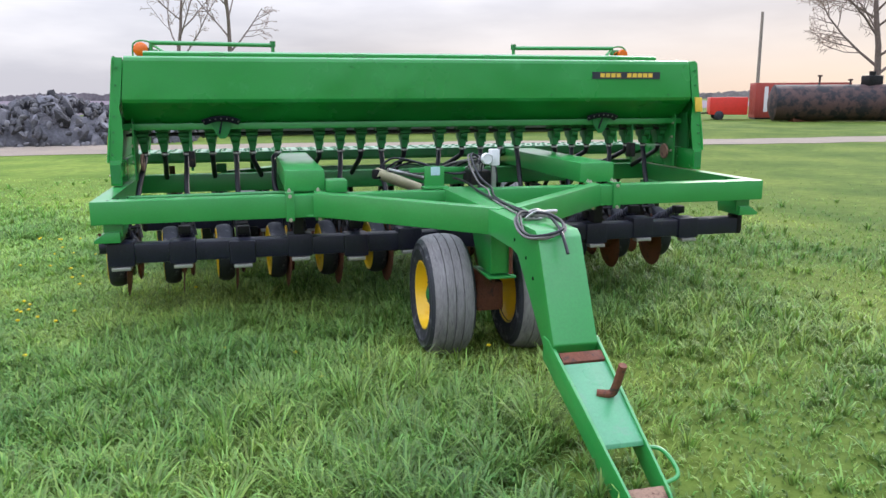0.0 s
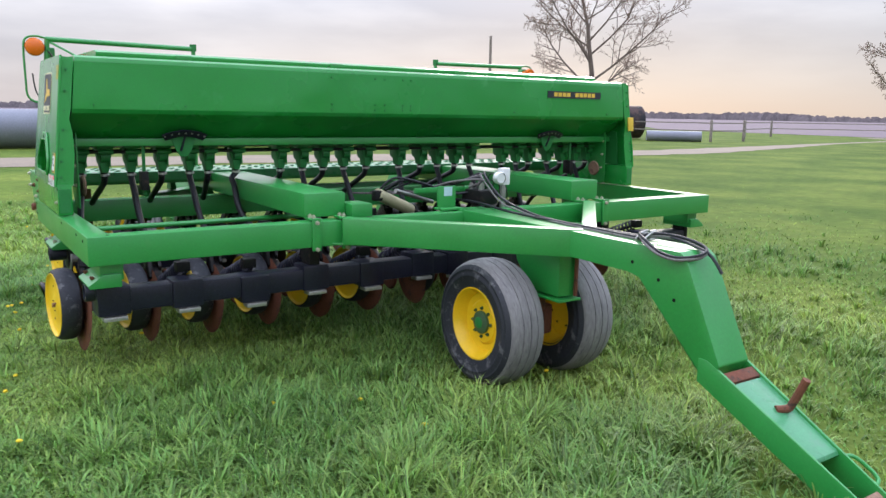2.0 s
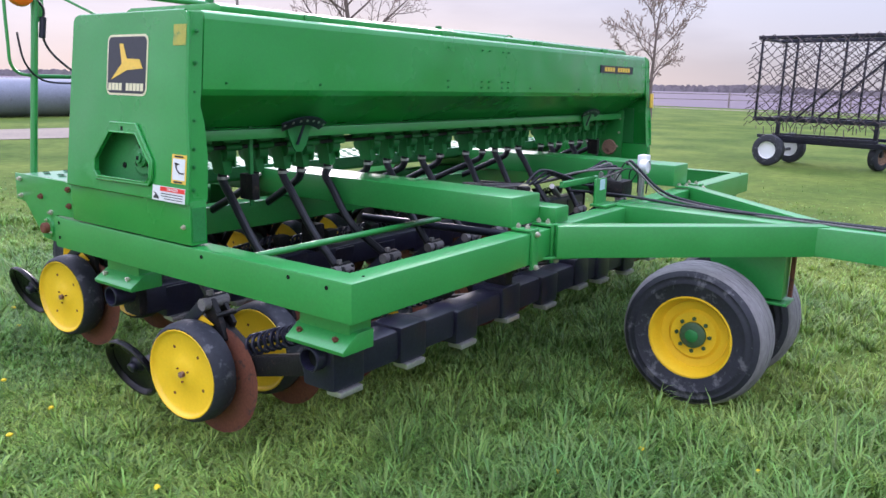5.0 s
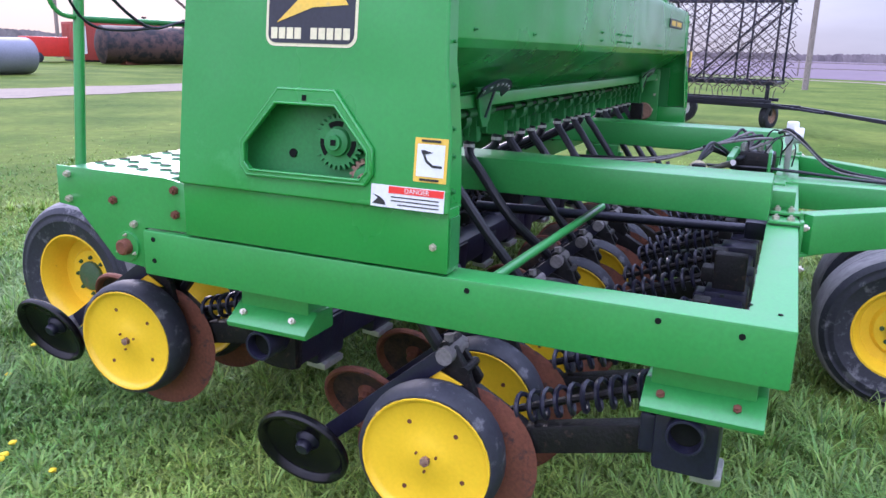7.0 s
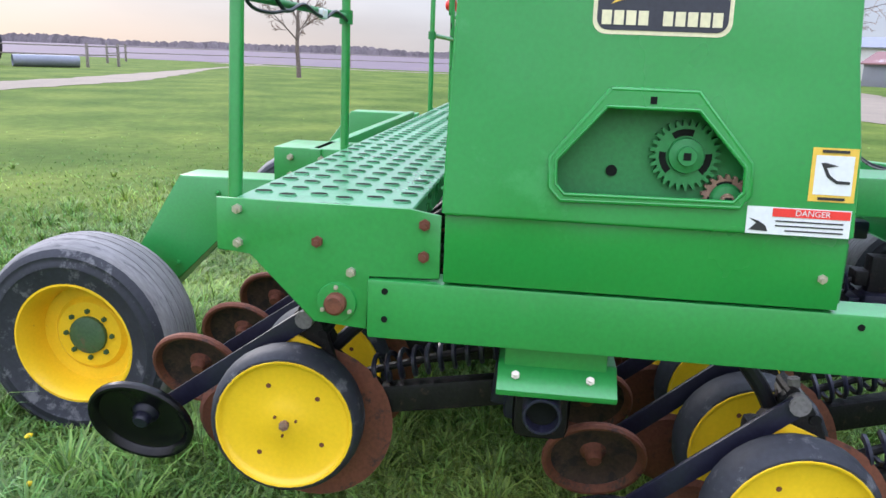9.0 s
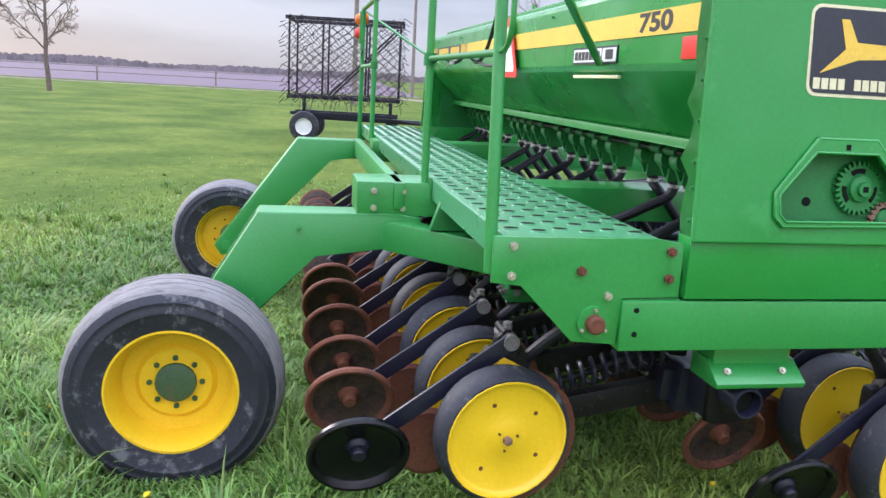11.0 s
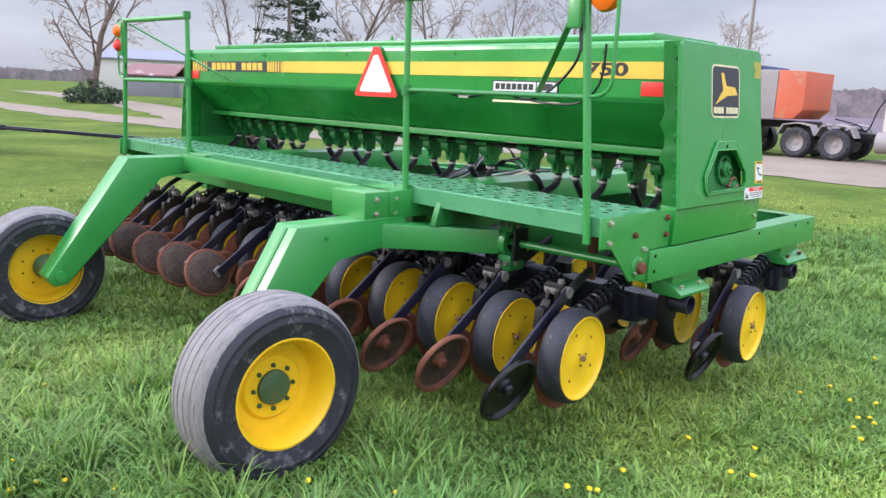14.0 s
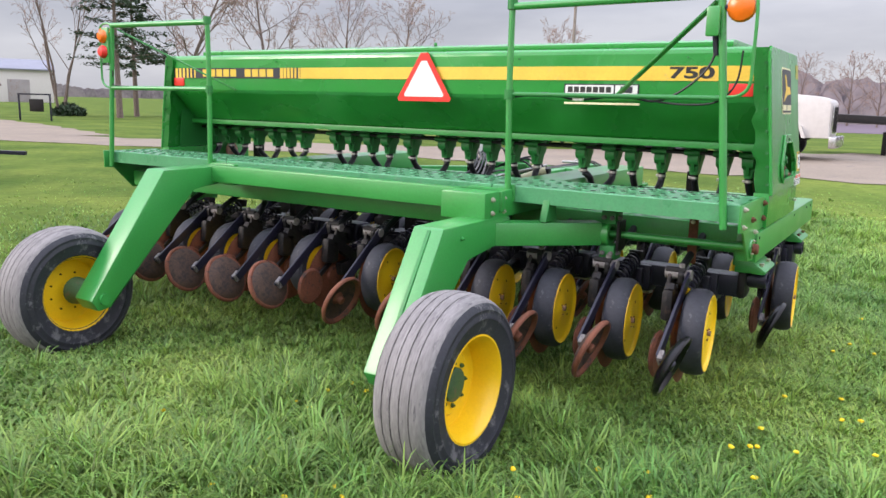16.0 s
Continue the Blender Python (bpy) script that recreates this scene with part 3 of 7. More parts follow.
def wheel(name, c, side, radius, width, rim, dish, grooves, spoke_label=""):
    """A steel wheel with a ribbed tyre. side: -1 when its open face looks to -x. dish: how far the disc sits in from that face."""
    h = width / 2
    face, back = side * h, -side * h
    prof = [(face * 0.88, rim + 0.016), (face * 0.935, rim + 0.012), (face * 0.94, rim + 0.003), (face * 0.80, rim - 0.008), (face * 0.55, rim - 0.022),
            (face - side * dish, rim - 0.030), (face - side * (dish + 0.004), rim * 0.66), (face - side * (dish - 0.014), rim * 0.58), (face - side * (dish - 0.014), rim * 0.30), (face - side * (dish - 0.014), 0.0)]
    bm = lathe(B(), prof, 40)
    lathe(bm, [(back * 0.92, rim + 0.012), (back * 0.86, rim), (back * 0.5, rim - 0.022), (face - side * (dish + 0.006), rim - 0.032), (face - side * (dish + 0.008), 0.0)], 40)
    w = part(name, bm, YELLOW, drill, "bright yellow steel wheel rim")
    w.matrix_basis = pose(*c)
    R = radius
    wall = []
    for sgn in (1, -1):
        s_prof = [(sgn * h * 0.80, rim - 0.006), (sgn * h * 0.95, rim + 0.014), (sgn * h * 0.965, rim + (R - rim) * 0.17), (sgn * h * 1.03, rim + (R - rim) * 0.30), (sgn * h * 1.05, rim + (R - rim) * 0.42), (sgn * h * 1.075, rim + (R - rim) * 0.45),
                  (sgn * h * 1.07, rim + (R - rim) * 0.52), (sgn * h * 1.035, rim + (R - rim) * 0.56), (sgn * h * 1.03, rim + (R - rim) * 0.64), (sgn * h * 1.045, rim + (R - rim) * 0.67), (sgn * h * 0.99, rim + (R - rim) * 0.74), (sgn * h * 0.90, rim + (R - rim) * 0.82)]
        wall.append(s_prof)
    bm = lathe(B(), wall[0], 48)
    lathe(bm, wall[1], 48)
    part("tyre", bm, RUBBER, w, "worn black rubber tyre")
    tp = []
    n = grooves
    tp.append((-h * 0.90, rim + (R - rim) * 0.82))
    tp.append((-h * 0.86, rim + (R - rim) * 0.86))
    for k in range(n + 1):
        x0 = -h * 0.78 + 1.56 * h * k / (n + 1)
        x1 = -h * 0.78 + 1.56 * h * (k + 1) / (n + 1)
        c0, cm, c1 = [0.030 * abs(v / h) ** 2.4 for v in (x0, (x0 + x1) / 2, x1)]
        tp += [(x0 + 0.003, R - c0), ((x0 + x1) / 2, R - cm), (x1 - 0.003, R - c1)]
        if k < n:
            tp += [(x1 - 0.0015, R - c1 - 0.008), (x1 + 0.0015, R - c1 - 0.008)]
    tp += [(h * 0.86, rim + (R - rim) * 0.86), (h * 0.90, rim + (R - rim) * 0.82)]
    part("tread", lathe(B(), tp, 48), TREAD, w, "grey weathered ribbed tread")
    xd = face - side * (dish - 0.012)
    ring = [(math.cos(2 * math.pi * k / 8), math.sin(2 * math.pi * k / 8)) for k in range(8)]
    studs("lug_nut", HUBGREEN, w, [((xd, rim * 0.42 * c_, rim * 0.42 * s_), (side, 0, 0)) for c_, s_ in ring], 0.011, 0.010)
    bm = lathe(B(), [(xd - side * 0.01, rim * 0.34), (xd + side * 0.018, rim * 0.33), (xd + side * 0.026, rim * 0.26), (xd + side * 0.028, 0)], 20)
    part("hub", bm, HUBGREEN, w, "dull green hub")
    studs("rim_hole", DARK, w, [((xd - side * 0.016, rim * 0.52 * c_, rim * 0.52 * s_), (side, 0, 0)) for c_, s_ in [(math.cos(a), math.sin(a)) for a in (0.4, 1.2, 2.0, 2.8, 3.6, 4.4, 5.2, 6.0)]], 0.006, 0.01, plain=True)
    return w


front_wheel = wheel("front_wheel", (-0.272, -0.51, 0.356), -1, 0.380, 0.262, 0.205, 0.085, 3)
front_wheel_b = wheel("front_wheel", (0.268, -0.52, 0.356), 1, 0.380, 0.262, 0.205, 0.085, 3)
bm = lathe(B(), [(-0.05, 0.0), (-0.05, 0.022), (-0.045, 0.034), (0.0, 0.036)], 16)
part("hub_cap", bm, GREEN_CAST_SHADED, front_wheel).matrix_basis = pose(-0.045, 0, 0)
# caster post between the front wheels
bm = prism(B(), [(-0.42, 0.86), (-0.86, 0.86), (-0.86, 0.545), (-0.60, 0.545), (-0.48, 0.70)], "x", -0.058, 0.072, 0.010)
post = part("caster_post", bm, GREEN, drill)
bm = box(B(), (-0.078, -0.89, 0.52), (0.092, -0.56, 0.534), 0.004)
part("caster_flange", box(B(), (-0.078, -0.88, 0.86), (0.092, -0.40, 0.872), 0.004), GREEN, post)
part("caster_flange", bm, GREEN, post)
bm = rod(B(), (-0.02, -0.60, 0.42), (-0.02, -0.60, 0.52), 0.075, 16)
box(bm, (-0.085, -0.66, 0.26), (0.095, -0.42, 0.45), 0.03)
part("axle_stub", bm, RUST, post, "rusty axle carrier")
bm = rod(B(), (-0.21, -0.50, 0.352), (0.12, -0.50, 0.352), 0.04, 14)
part("axle", bm, GREASE, post)
bm = rod(B(), (0.06, -0.875, 0.545), (0.06, -0.875, 0.85), 0.012, 8)
part("lock_rod", bm, RUST, post)

# rear lifting arms and wheels
rw_l = wheel("rear_wheel", (-1.415, 3.245, 0.350), -1, 0.404, 0.278, 0.227, 0.135, 4)
rw_r = wheel("rear_wheel", (1.370, 3.262, 0.342), 1, 0.402, 0.278, 0.227, 0.135, 4)
bm = prism(B(), [(2.30, 0.955), (2.40, 0.965), (2.96, 0.965), (3.345, 0.345), (3.30, 0.275), (3.215, 0.285), (2.735, 0.795), (2.30, 0.825)], "x", -1.19, -1.02, 0.012)
arm_l = part("lifting_arm", bm, GREEN, drill)
part("weld_seam", prism(B(), [(2.965, 0.945), (3.335, 0.350), (3.345, 0.356), (2.972, 0.955)], "x", -1.125, -1.105, 0.002), GREEN_CAST_SHADED, arm_l)
studs("arm_bolt", GREEN, arm_l, [((-1.191, y, z), (-1, 0, 0)) for y, z in ((2.80, 0.90), (2.98, 0.60))], 0.010)
bm = prism(B(), [(2.36, 1.085), (2.80, 1.085), (3.345, 0.345), (3.30, 0.275), (3.215, 0.285), (2.58, 0.955), (2.36, 0.965)], "x", 1.0, 1.17, 0.012)
arm_r = part("lifting_arm", bm, GREEN, drill)
bm = rod(B(), (0.98, 3.262, 0.345), (1.0, 3.262, 0.345), 0.034, 18)
part("pivot_boss", bm, GREEN, arm_r)
for s, arm in ((-1, arm_l), (1, arm_r)):
    bm = rod(B(), (s * 1.17, 3.25, 0.352), (s * 1.30, 3.25, 0.352), 0.07, 18, 0.085)
    part("wheel_hub", bm, HUBGREEN, arm)
bm = beam(B(), (-1.06, 2.50, 0.874), (-1.585, 2.025, 0.874), 0.11, 0.124, 0.010)
part("arm_brace", bm, GREEN, drill, "green box brace from the lifting arm to the pivot collar")
bm = lathe(B(), [(-1.595, 0.0), (-1.595, 0.068), (-1.60, 0.073), (-1.648, 0.073), (-1.653, 0.069), (-1.653, 0.044), (-1.625, 0.043), (-1.623, 0.0)], 28, Matrix.Translation((0, 2.0, 0.872)))
collar = part("rockshaft_collar", bm, GREEN, drill)
part("collar_bore", rod(B(), (-1.6275, 2.0, 0.872), (-1.6265, 2.0, 0.872), 0.042, 18), GREASE, collar)
for z0, z1 in ((0.930, 1.000), (0.735, 0.815)):
    bm = box(B(), (-1.69, 1.945, z0), (-1.605, 2.055, z1), 0.010)
    part("collar_clamp", bm, GREEN_CAST_SHADED, collar)
    zc = (z0 + z1) / 2
    studs("clamp_bolt", DUST, collar, [((x, 2.055, zc), (0, 1, 0)) for x in (-1.672, -1.626)] + [((-1.69, 2.02, zc), (-1, 0, 0))], 0.013, 0.014)
part("clamp_plate", box(B(), (-1.71, 1.95, 0.79), (-1.694, 2.05, 0.95), 0.004), GREASE, collar)
part("rockshaft_rod", rod(B(), (-2.37, 2.0, 0.882), (-1.63, 2.0, 0.872), 0.019, 12), GREEN, drill)
part("arm_lug", prism(B(), [(2.16, 0.94), (2.30, 0.94), (2.26, 1.06), (2.19, 1.06)], "x", -1.40, -1.36, 0.006), GREEN_CAST_SHADED, drill)
frame_tube("rockshaft_tube", (-1.0, 1.975, 0.84), (2.30, 2.085, 0.955))
link = part("lift_link", box(B(), (-2.075, 1.880, 0.745), (-2.028, 1.896, 1.000), 0.004), RUST, drill, "rusty flat lift link")
studs("link_bolt", ZINC, link, [((-2.05, 1.896, z), (0, 1, 0)) for z in (0.772, 0.965)], 0.011, 0.014)

# hopper: one long sheet-metal trough with a lid
PROFILE = [(0.93, 1.865), (0.908, 1.853), (0.902, 1.83), (0.896, 1.56), (0.91, 1.535), (1.13, 1.392), (1.145, 1.384), (1.15, 1.33), (1.45, 1.325), (1.455, 1.362), (1.47, 1.370), (1.685, 1.578), (1.70, 1.60), (1.704, 1.83), (1.698, 1.85), (1.68, 1.862)]
hopper = part("hopper", prism(B(), PROFILE, "x", -2.318, 2.318, 0.002), GREEN_SHEET, drill, "long green sheet-metal seed hopper", 25)
bm = prism(B(), [(0.965, 1.866), (0.965, 1.892), (1.00, 1.905), (1.60, 1.905), (1.64, 1.892), (1.64, 1.866)], "x", -2.11, 1.96, 0.004)
lid = part("hopper_lid", bm, GREEN_SHEET, drill)
for x in (-1.6, -0.55, 0.5, 1.55):
    part("lid_hinge", box(B(), (x - 0.05, 0.955, 1.868), (x + 0.05, 0.968, 1.895), 0.003), GREEN, lid)
part("lid_knob", rod(B(), (-0.23, 1.60, 1.905), (-0.23, 1.60, 1.925), 0.01, 8), GREEN, lid)
places = []
for xs in (-2.15, -1.62, -0.62, -0.28, -0.20, -0.05, 0.02, 0.3, 1.0, 2.05):
    for z in (1.80, 1.62, 1.585):
        if (xs > -0.7 and xs < 0.1) or z < 1.6:
            places.append(((xs, 0.897, z), (0, -1, 0)))
for xs in (-1.9, -0.9, 0.1, 1.1, 1.9):
    places.append(((xs, 1.704, 1.81), (0, 1, 0)))
studs("rivet", GREEN_CAST_SHADED, hopper, places, 0.006, 0.004)
part("hopper_lip", box(B(), (-2.318, 1.085, 1.335), (2.318, 1.143, 1.380), 0.003), GREEN, hopper)
part("hopper_lip", box(B(), (-2.318, 1.457, 1.325), (2.318, 1.49, 1.360), 0.003), GREEN, hopper)

# end sheets with the six-sided gear opening
HEX = [(1.397, 1.373), (1.202, 1.373), (1.096, 1.258), (1.094, 1.204), (1.114, 1.182), (1.476, 1.179), (1.497, 1.201), (1.499, 1.254)]
RIM = [(1.390, 1.410), (1.207, 1.410), (1.084, 1.264), (1.081, 1.200), (1.100, 1.172), (1.484, 1.166), (1.508, 1.193), (1.511, 1.257)]
SHEET = [(0.905, 1.835), (0.915, 1.852), (0.93, 1.858), (1.69, 1.858), (1.712, 1.85), (1.722, 1.835), (1.735, 1.45), (1.742, 1.12), (0.860, 1.12), (0.866, 1.30), (0.893, 1.50)]
for s in (-1, 1):
    o = lambda v: s * v
    bm = plate_with_hole(B(), SHEET, HEX, o(2.387), o(2.379))
    end = part("end_sheet", bm, GREEN_SHEET, drill, "plain green end sheet with a six-sided opening")
    # raised rim round the opening
    bm = plate_with_hole(B(), RIM, HEX, o(2.399), o(2.387))
    part("opening_rim", bm, GREEN_SHEET, end)
    for loop, x, r in ((HEX, 2.398, 0.0045), (RIM, 2.3935, 0.0065)):
        part("opening_bead", sweep(B(), [(o(x), y, z) for y, z in loop + loop[:1]], r, 8, 1), GREEN_SHEET, end)
    # rolled edges
    for edge in ([(1.741, 1.118), (1.735, 1.45), (1.722, 1.835)], [(0.861, 1.118), (0.867, 1.30), (0.893, 1.50), (0.906, 1.835)], [(0.93, 1.855), (1.69, 1.855)], [(0.861, 1.121), (1.741, 1.121)]):
        part("edge_roll", sweep(B(), [(o(2.378), y, z) for y, z in edge], 0.0085, 10, 1), GREEN_SHEET, end)
    # front and rear turned-in flanges
    bm = B()
    fl = [(o(2.379), 1.852), (o(2.315), 1.852), (o(2.315), 1.56), (o(2.322), 1.50), (o(2.30), 1.42), (o(2.285), 1.30), (o(2.285), 1.12), (o(2.379), 1.12)]
    vs = []
    for x, z in fl:
        y = 0.905 if z > 1.8 else 0.893 if z > 1.5 else 0.860 + (z - 1.12) * 0.07
        vs.append((x, y, z))
    a = [bm.verts.new(v) for v in vs]
    b = [bm.verts.new((v[0], v[1] + 0.006, v[2])) for v in vs]
    bm.faces.new(a), bm.faces.new(b[::-1])
    for k in range(len(a)):
        bm.faces.new((a[k], a[(k + 1) % len(a)], b[(k + 1) % len(a)], b[k]))
    part("front_flange", bm, GREEN_SHEET, end)
    bm = B()
    prev = None
    for k in range(15):
        z = 1.125 + 0.73 * k / 14
        dent = 0.012 * math.sin(k * 1.9) * (1 if 2 < k < 8 else 0.25)
        y = 1.742 - 0.02 * (k / 14)
        w = 2.30 + 0.012 * math.cos(k * 2.3) * (1 if 2 < k < 9 else 0.2)
        row = [bm.verts.new((o(2.379), y, z)), bm.verts.new((o(2.345), y + dent * 0.6, z)), bm.verts.new((o(w), y + dent, z))]
        if prev:
            for j in (0, 1):
                bm.faces.new((prev[j], prev[j + 1], row[j + 1], row[j]))
        prev = row
    bmesh.ops.solidify(bm, geom=bm.faces[:], thickness=0.005)
    part("rear_flange", bm, GREEN_SHEET, end, "dented rear edge flange")
    places = [((o(2.352), 0.862 + (z - 1.12) * 0.07 if z < 1.5 else 0.893, z), (0, -1, 0)) for z in (1.17, 1.26, 1.33, 1.44, 1.55, 1.66, 1.78)]
    places += [((o(2.362), 1.742 - 0.02 * (z - 1.12) / 0.73, z), (0, 1, 0)) for z in (1.17, 1.26, 1.33, 1.44, 1.55, 1.66, 1.78)]
    studs("edge_bolt", GREEN_CAST_SHADED, end, places, 0.009, 0.006)
    part("rim_hole", box(B(), (min(o(2.398), o(2.4005)), 1.293, 1.382), (max(o(2.398), o(2.4005)), 1.307, 1.398), 0), DARK, end)
    # drive gears inside
    bm = box(B(), (min(o(2.332), o(2.320)), 1.0, 1.13), (max(o(2.332), o(2.320)), 1.60, 1.43), 0)
    inner = part("gear_case_wall", bm, GREEN_CAST_SHADED, end)
    for c, r, teeth, mat in (((1.215, 1.272), 0.072, 28, GREEN_CAST_SHADED), ((1.120, 1.180), 0.050, 18, RUST_PALE)):
        bm = B()
        pts = []
        for k in range(teeth):
            for f, rr in ((0.0, 0.90), (0.30, 0.90), (0.42, 1.08), (0.72, 1.08)):
                a = 2 * math.pi * (k + f) / teeth
                pts.append((c[0] + r * rr * math.cos(a), c[1] + r * rr * math.sin(a)))
        prism(bm, pts, "x", o(2.335), o(2.350))
        m = Matrix.Translation((0, *c))
        lathe(bm, [(o(2.350), r * 0.55), (o(2.362), r * 0.52), (o(2.366), r * 0.30), (o(2.376), r * 0.28), (o(2.376), 0)], 24, m)
        g = part("drive_gear", bm, mat, end)
        if mat is RUST_PALE:             # the small gear keeps its paint in the middle
            part("gear_hub", lathe(B(), [(o(2.349), r * 0.72), (o(2.358), r * 0.70), (o(2.364), r * 0.60), (o(2.3665), r * 0.32)], 24, m), GREEN_CAST_SHADED, g, "green painted gear hub")
        part("gear_bore", box(B(), (min(o(2.374), o(2.378)), c[0] - 0.008, c[1] - 0.008), (max(o(2.374), o(2.378)), c[0] + 0.008, c[1] + 0.008), 0), DARK, g)
        for a0 in (80, 200, 340):
            arc = [radians(a0 + d) for d in range(-26, 27, 13)]
            slot = [(c[0] + r * 0.80 * math.cos(t), c[1] + r * 0.80 * math.sin(t)) for t in arc] + [(c[0] + r * 0.60 * math.cos(t), c[1] + r * 0.60 * math.sin(t)) for t in arc[::-1]]
            part("gear_window", prism(B(), slot, "x", o(2.3495), o(2.3515)), DARK, g)
    bm = B()
    rod(bm, (o(2.333), 1.372, 1.228), (o(2.336), 1.372, 1.228), 0.013, 12)
    part("case_hole", bm, DARK, end)
    # lower skirt panel
    bm = prism(B(), [(0.858, 0.949), (1.742, 0.949), (1.742, 1.126), (0.858, 1.126)], "x", o(2.30), o(2.377), 0.004)
    skirt = part("end_skirt", bm, GREEN_SHEET, drill)
    bm = B()
    bolt(bm, (o(2.377), 0.90, 1.02), (o(1), 0, 0), 0.011, 0.006)
    part("skirt_bolt", bm, ZINC, skirt)
    # thin slab; its deeper green paints the shaded inside of the open channel
    bm = B()
    box(bm, (min(o(2.31), o(2.37)), 0.853, 0.965), (max(o(2.31), o(2.37)), 0.857, 1.10), 0)
    part("skirt_opening", bm, GREEN_CAST_SHADED, skirt)
    # walkway end bracket
    bm = prism(B(), [(2.30, 1.118), (2.30, 0.988), (2.215, 0.985), (2.06, 0.822), (1.925, 0.812), (1.925, 0.95), (1.752, 0.95), (1.752, 1.105), (1.825, 1.116)], "x", o(2.352), o(2.362), 0.003)
    br = part("walkway_bracket", bm, GREEN, drill)
    studs("rusty_bolt", RUST, br, [((o(2.362), y, z), (o(1), 0, 0)) for y, z in ((1.79, 1.082), (1.79, 1.005), (2.048, 1.025))], 0.014)
    studs("bright_bolt", ZINC, br, [((o(2.362), y, z), (o(1), 0, 0)) for y, z in ((2.245, 1.093), (2.245, 1.01), (1.965, 0.955))], 0.012)
    bm = lathe(B(), [(o(2.362), 0.05), (o(2.370), 0.048), (o(2.372), 0.0)], 20, Matrix.Translation((0, 2.0, 0.877)))
    part("pivot_plate", bm, GREEN, br)
    bm = lathe(B(), [(o(2.37), 0.027), (o(2.392), 0.026), (o(2.397), 0.02), (o(2.397), 0)], 18, Matrix.Translation((0, 2.0, 0.877)))
    part("pivot_pin", bm, RUST, br, "rusty pivot pin")
    studs("pivot_bolt", ZINC, br, [((o(2.371), 2.0 + 0.039 * math.cos(a), 0.877 + 0.039 * math.sin(a)), (o(1), 0, 0)) for a in (1.57, 3.67, 5.76)], 0.006, 0.004)

# decals on the near end sheet, hopper front and rear; trade marks as plain shapes
bm = prism(B(), rounded(1.15, 1.442, 1.525, 1.772, 0.03), "x", -2.3885, -2.3872)
end_l = [o for o in drill.children if o.name.startswith("end_sheet")][0]
end_r = [o for o in drill.children if o.name.startswith("end_sheet")][1]
part("badge_border", bm, CREAM, end_l)
bm = prism(B(), rounded(1.159, 1.433, 1.534, 1.763, 0.024), "x", -2.3898, -2.3886)
part("badge_panel", bm, NAVY, end_l, "dark badge with a plain yellow shape")
bm = prism(B(), [(1.405, 1.588), (1.330, 1.655), (1.350, 1.735), (1.325, 1.735), (1.295, 1.675), (1.205, 1.672), (1.180, 1.635), (1.290, 1.628)], "x", -2.3912, -2.3899)
part("badge_shape", bm, DECAL_YELLOW, end_l)


def letter_bars(name, n, gap_at, lo, hi, mat, parent, plane, at, thick, h):
    """A row of plain upright bars in place of a trade name. plane 'x': along y; plane 'y': along x."""
    step = (hi - lo) / n
    for k in range(n):
        if k == gap_at:
            continue
        a, b = lo + step * (k + 0.08), lo + step * (k + 0.88)
        if plane == "x":
            bm = box(B(), (min(at, at + thick), min(a, b), h[0]), (max(at, at + thick), max(a, b), h[1]), 0)
        else:
            bm = box(B(), (min(a, b), min(at, at + thick), h[0]), (max(a, b), max(at, at + thick), h[1]), 0)
        part(name, bm, mat, parent)


letter_bars("badge_bar", 10, 4, 1.425, 1.168, CREAM, end_l, "x", -2.3899, -0.0012, (1.545, 1.575))
bm = prism(B(), [(0.865, 1.193), (0.959, 1.193), (0.959, 1.307), (0.865, 1.307)], "x", -2.3886, -2.3872)
lab = part("warning_label", bm, DECAL_YELLOW, end_l, "yellow-edged warning label")
bm = prism(B(), [(0.873, 1.208), (0.951, 1.208), (0.951, 1.291), (0.873, 1.291)], "x", -2.3899, -2.3887)
part("label_field", bm, WHITE, lab)
bm = B()
prism(bm, [(0.94, 1.275), (0.925, 1.245), (0.905, 1.232), (0.878, 1.232), (0.878, 1.238), (0.905, 1.239), (0.92, 1.25), (0.928, 1.265), (0.905, 1.27), (0.93, 1.276)], "x", -2.3912, -2.39)
box(bm, (-2.3912, 0.885, 1.297), (-2.39, 0.94, 1.303), 0)
box(bm, (-2.3912, 0.885, 1.197), (-2.39, 0.94, 1.203), 0)
part("label_print", bm, INK, lab)
bm = prism(B(), [(0.866, 1.117), (1.081, 1.117), (1.081, 1.176), (0.866, 1.176)], "x", -2.3886, -2.3872)
dl = part("danger_label", bm, WHITE, end_l, "white and red danger label")
bm = prism(B(), [(0.868, 1.156), (1.028, 1.156), (1.028, 1.174), (0.868, 1.174)], "x", -2.3899, -2.3887)
part("label_header", bm, RED, dl)
bm = B()
for k in range(3):
    box(bm, (-2.3899, 0.88, 1.125 + 0.010 * k), (-2.3888, 1.02 - 0.02 * (k == 0), 1.128 + 0.010 * k), 0)
prism(bm, [(1.075, 1.125), (1.055, 1.145), (1.075, 1.15), (1.04, 1.135), (1.035, 1.123)], "x", -2.3899, -2.3888)
part("label_print", bm, INK, dl)
side_face = Matrix(((0, 0, -1, -2.3901), (-1, 0, 0, 0.945), (0, 1, 0, 1.165), (0, 0, 0, 1)))
writing("header_word", "DANGER", 0.018, side_face, WHITE, dl)
bm = prism(B(), [(0.905, 1.725), (0.985, 1.725), (0.985, 1.805), (0.905, 1.805)], "x", -2.3886, -2.3872)
part("faded_sticker", bm, FADED, end_l, "worn yellow sticker")
bm = box(B(), (2.32, 0.848, 1.44), (2.384, 0.858, 1.56), 0.002)
part("side_reflector", bm, DECAL_YELLOW, end_r, "yellow reflector strip")

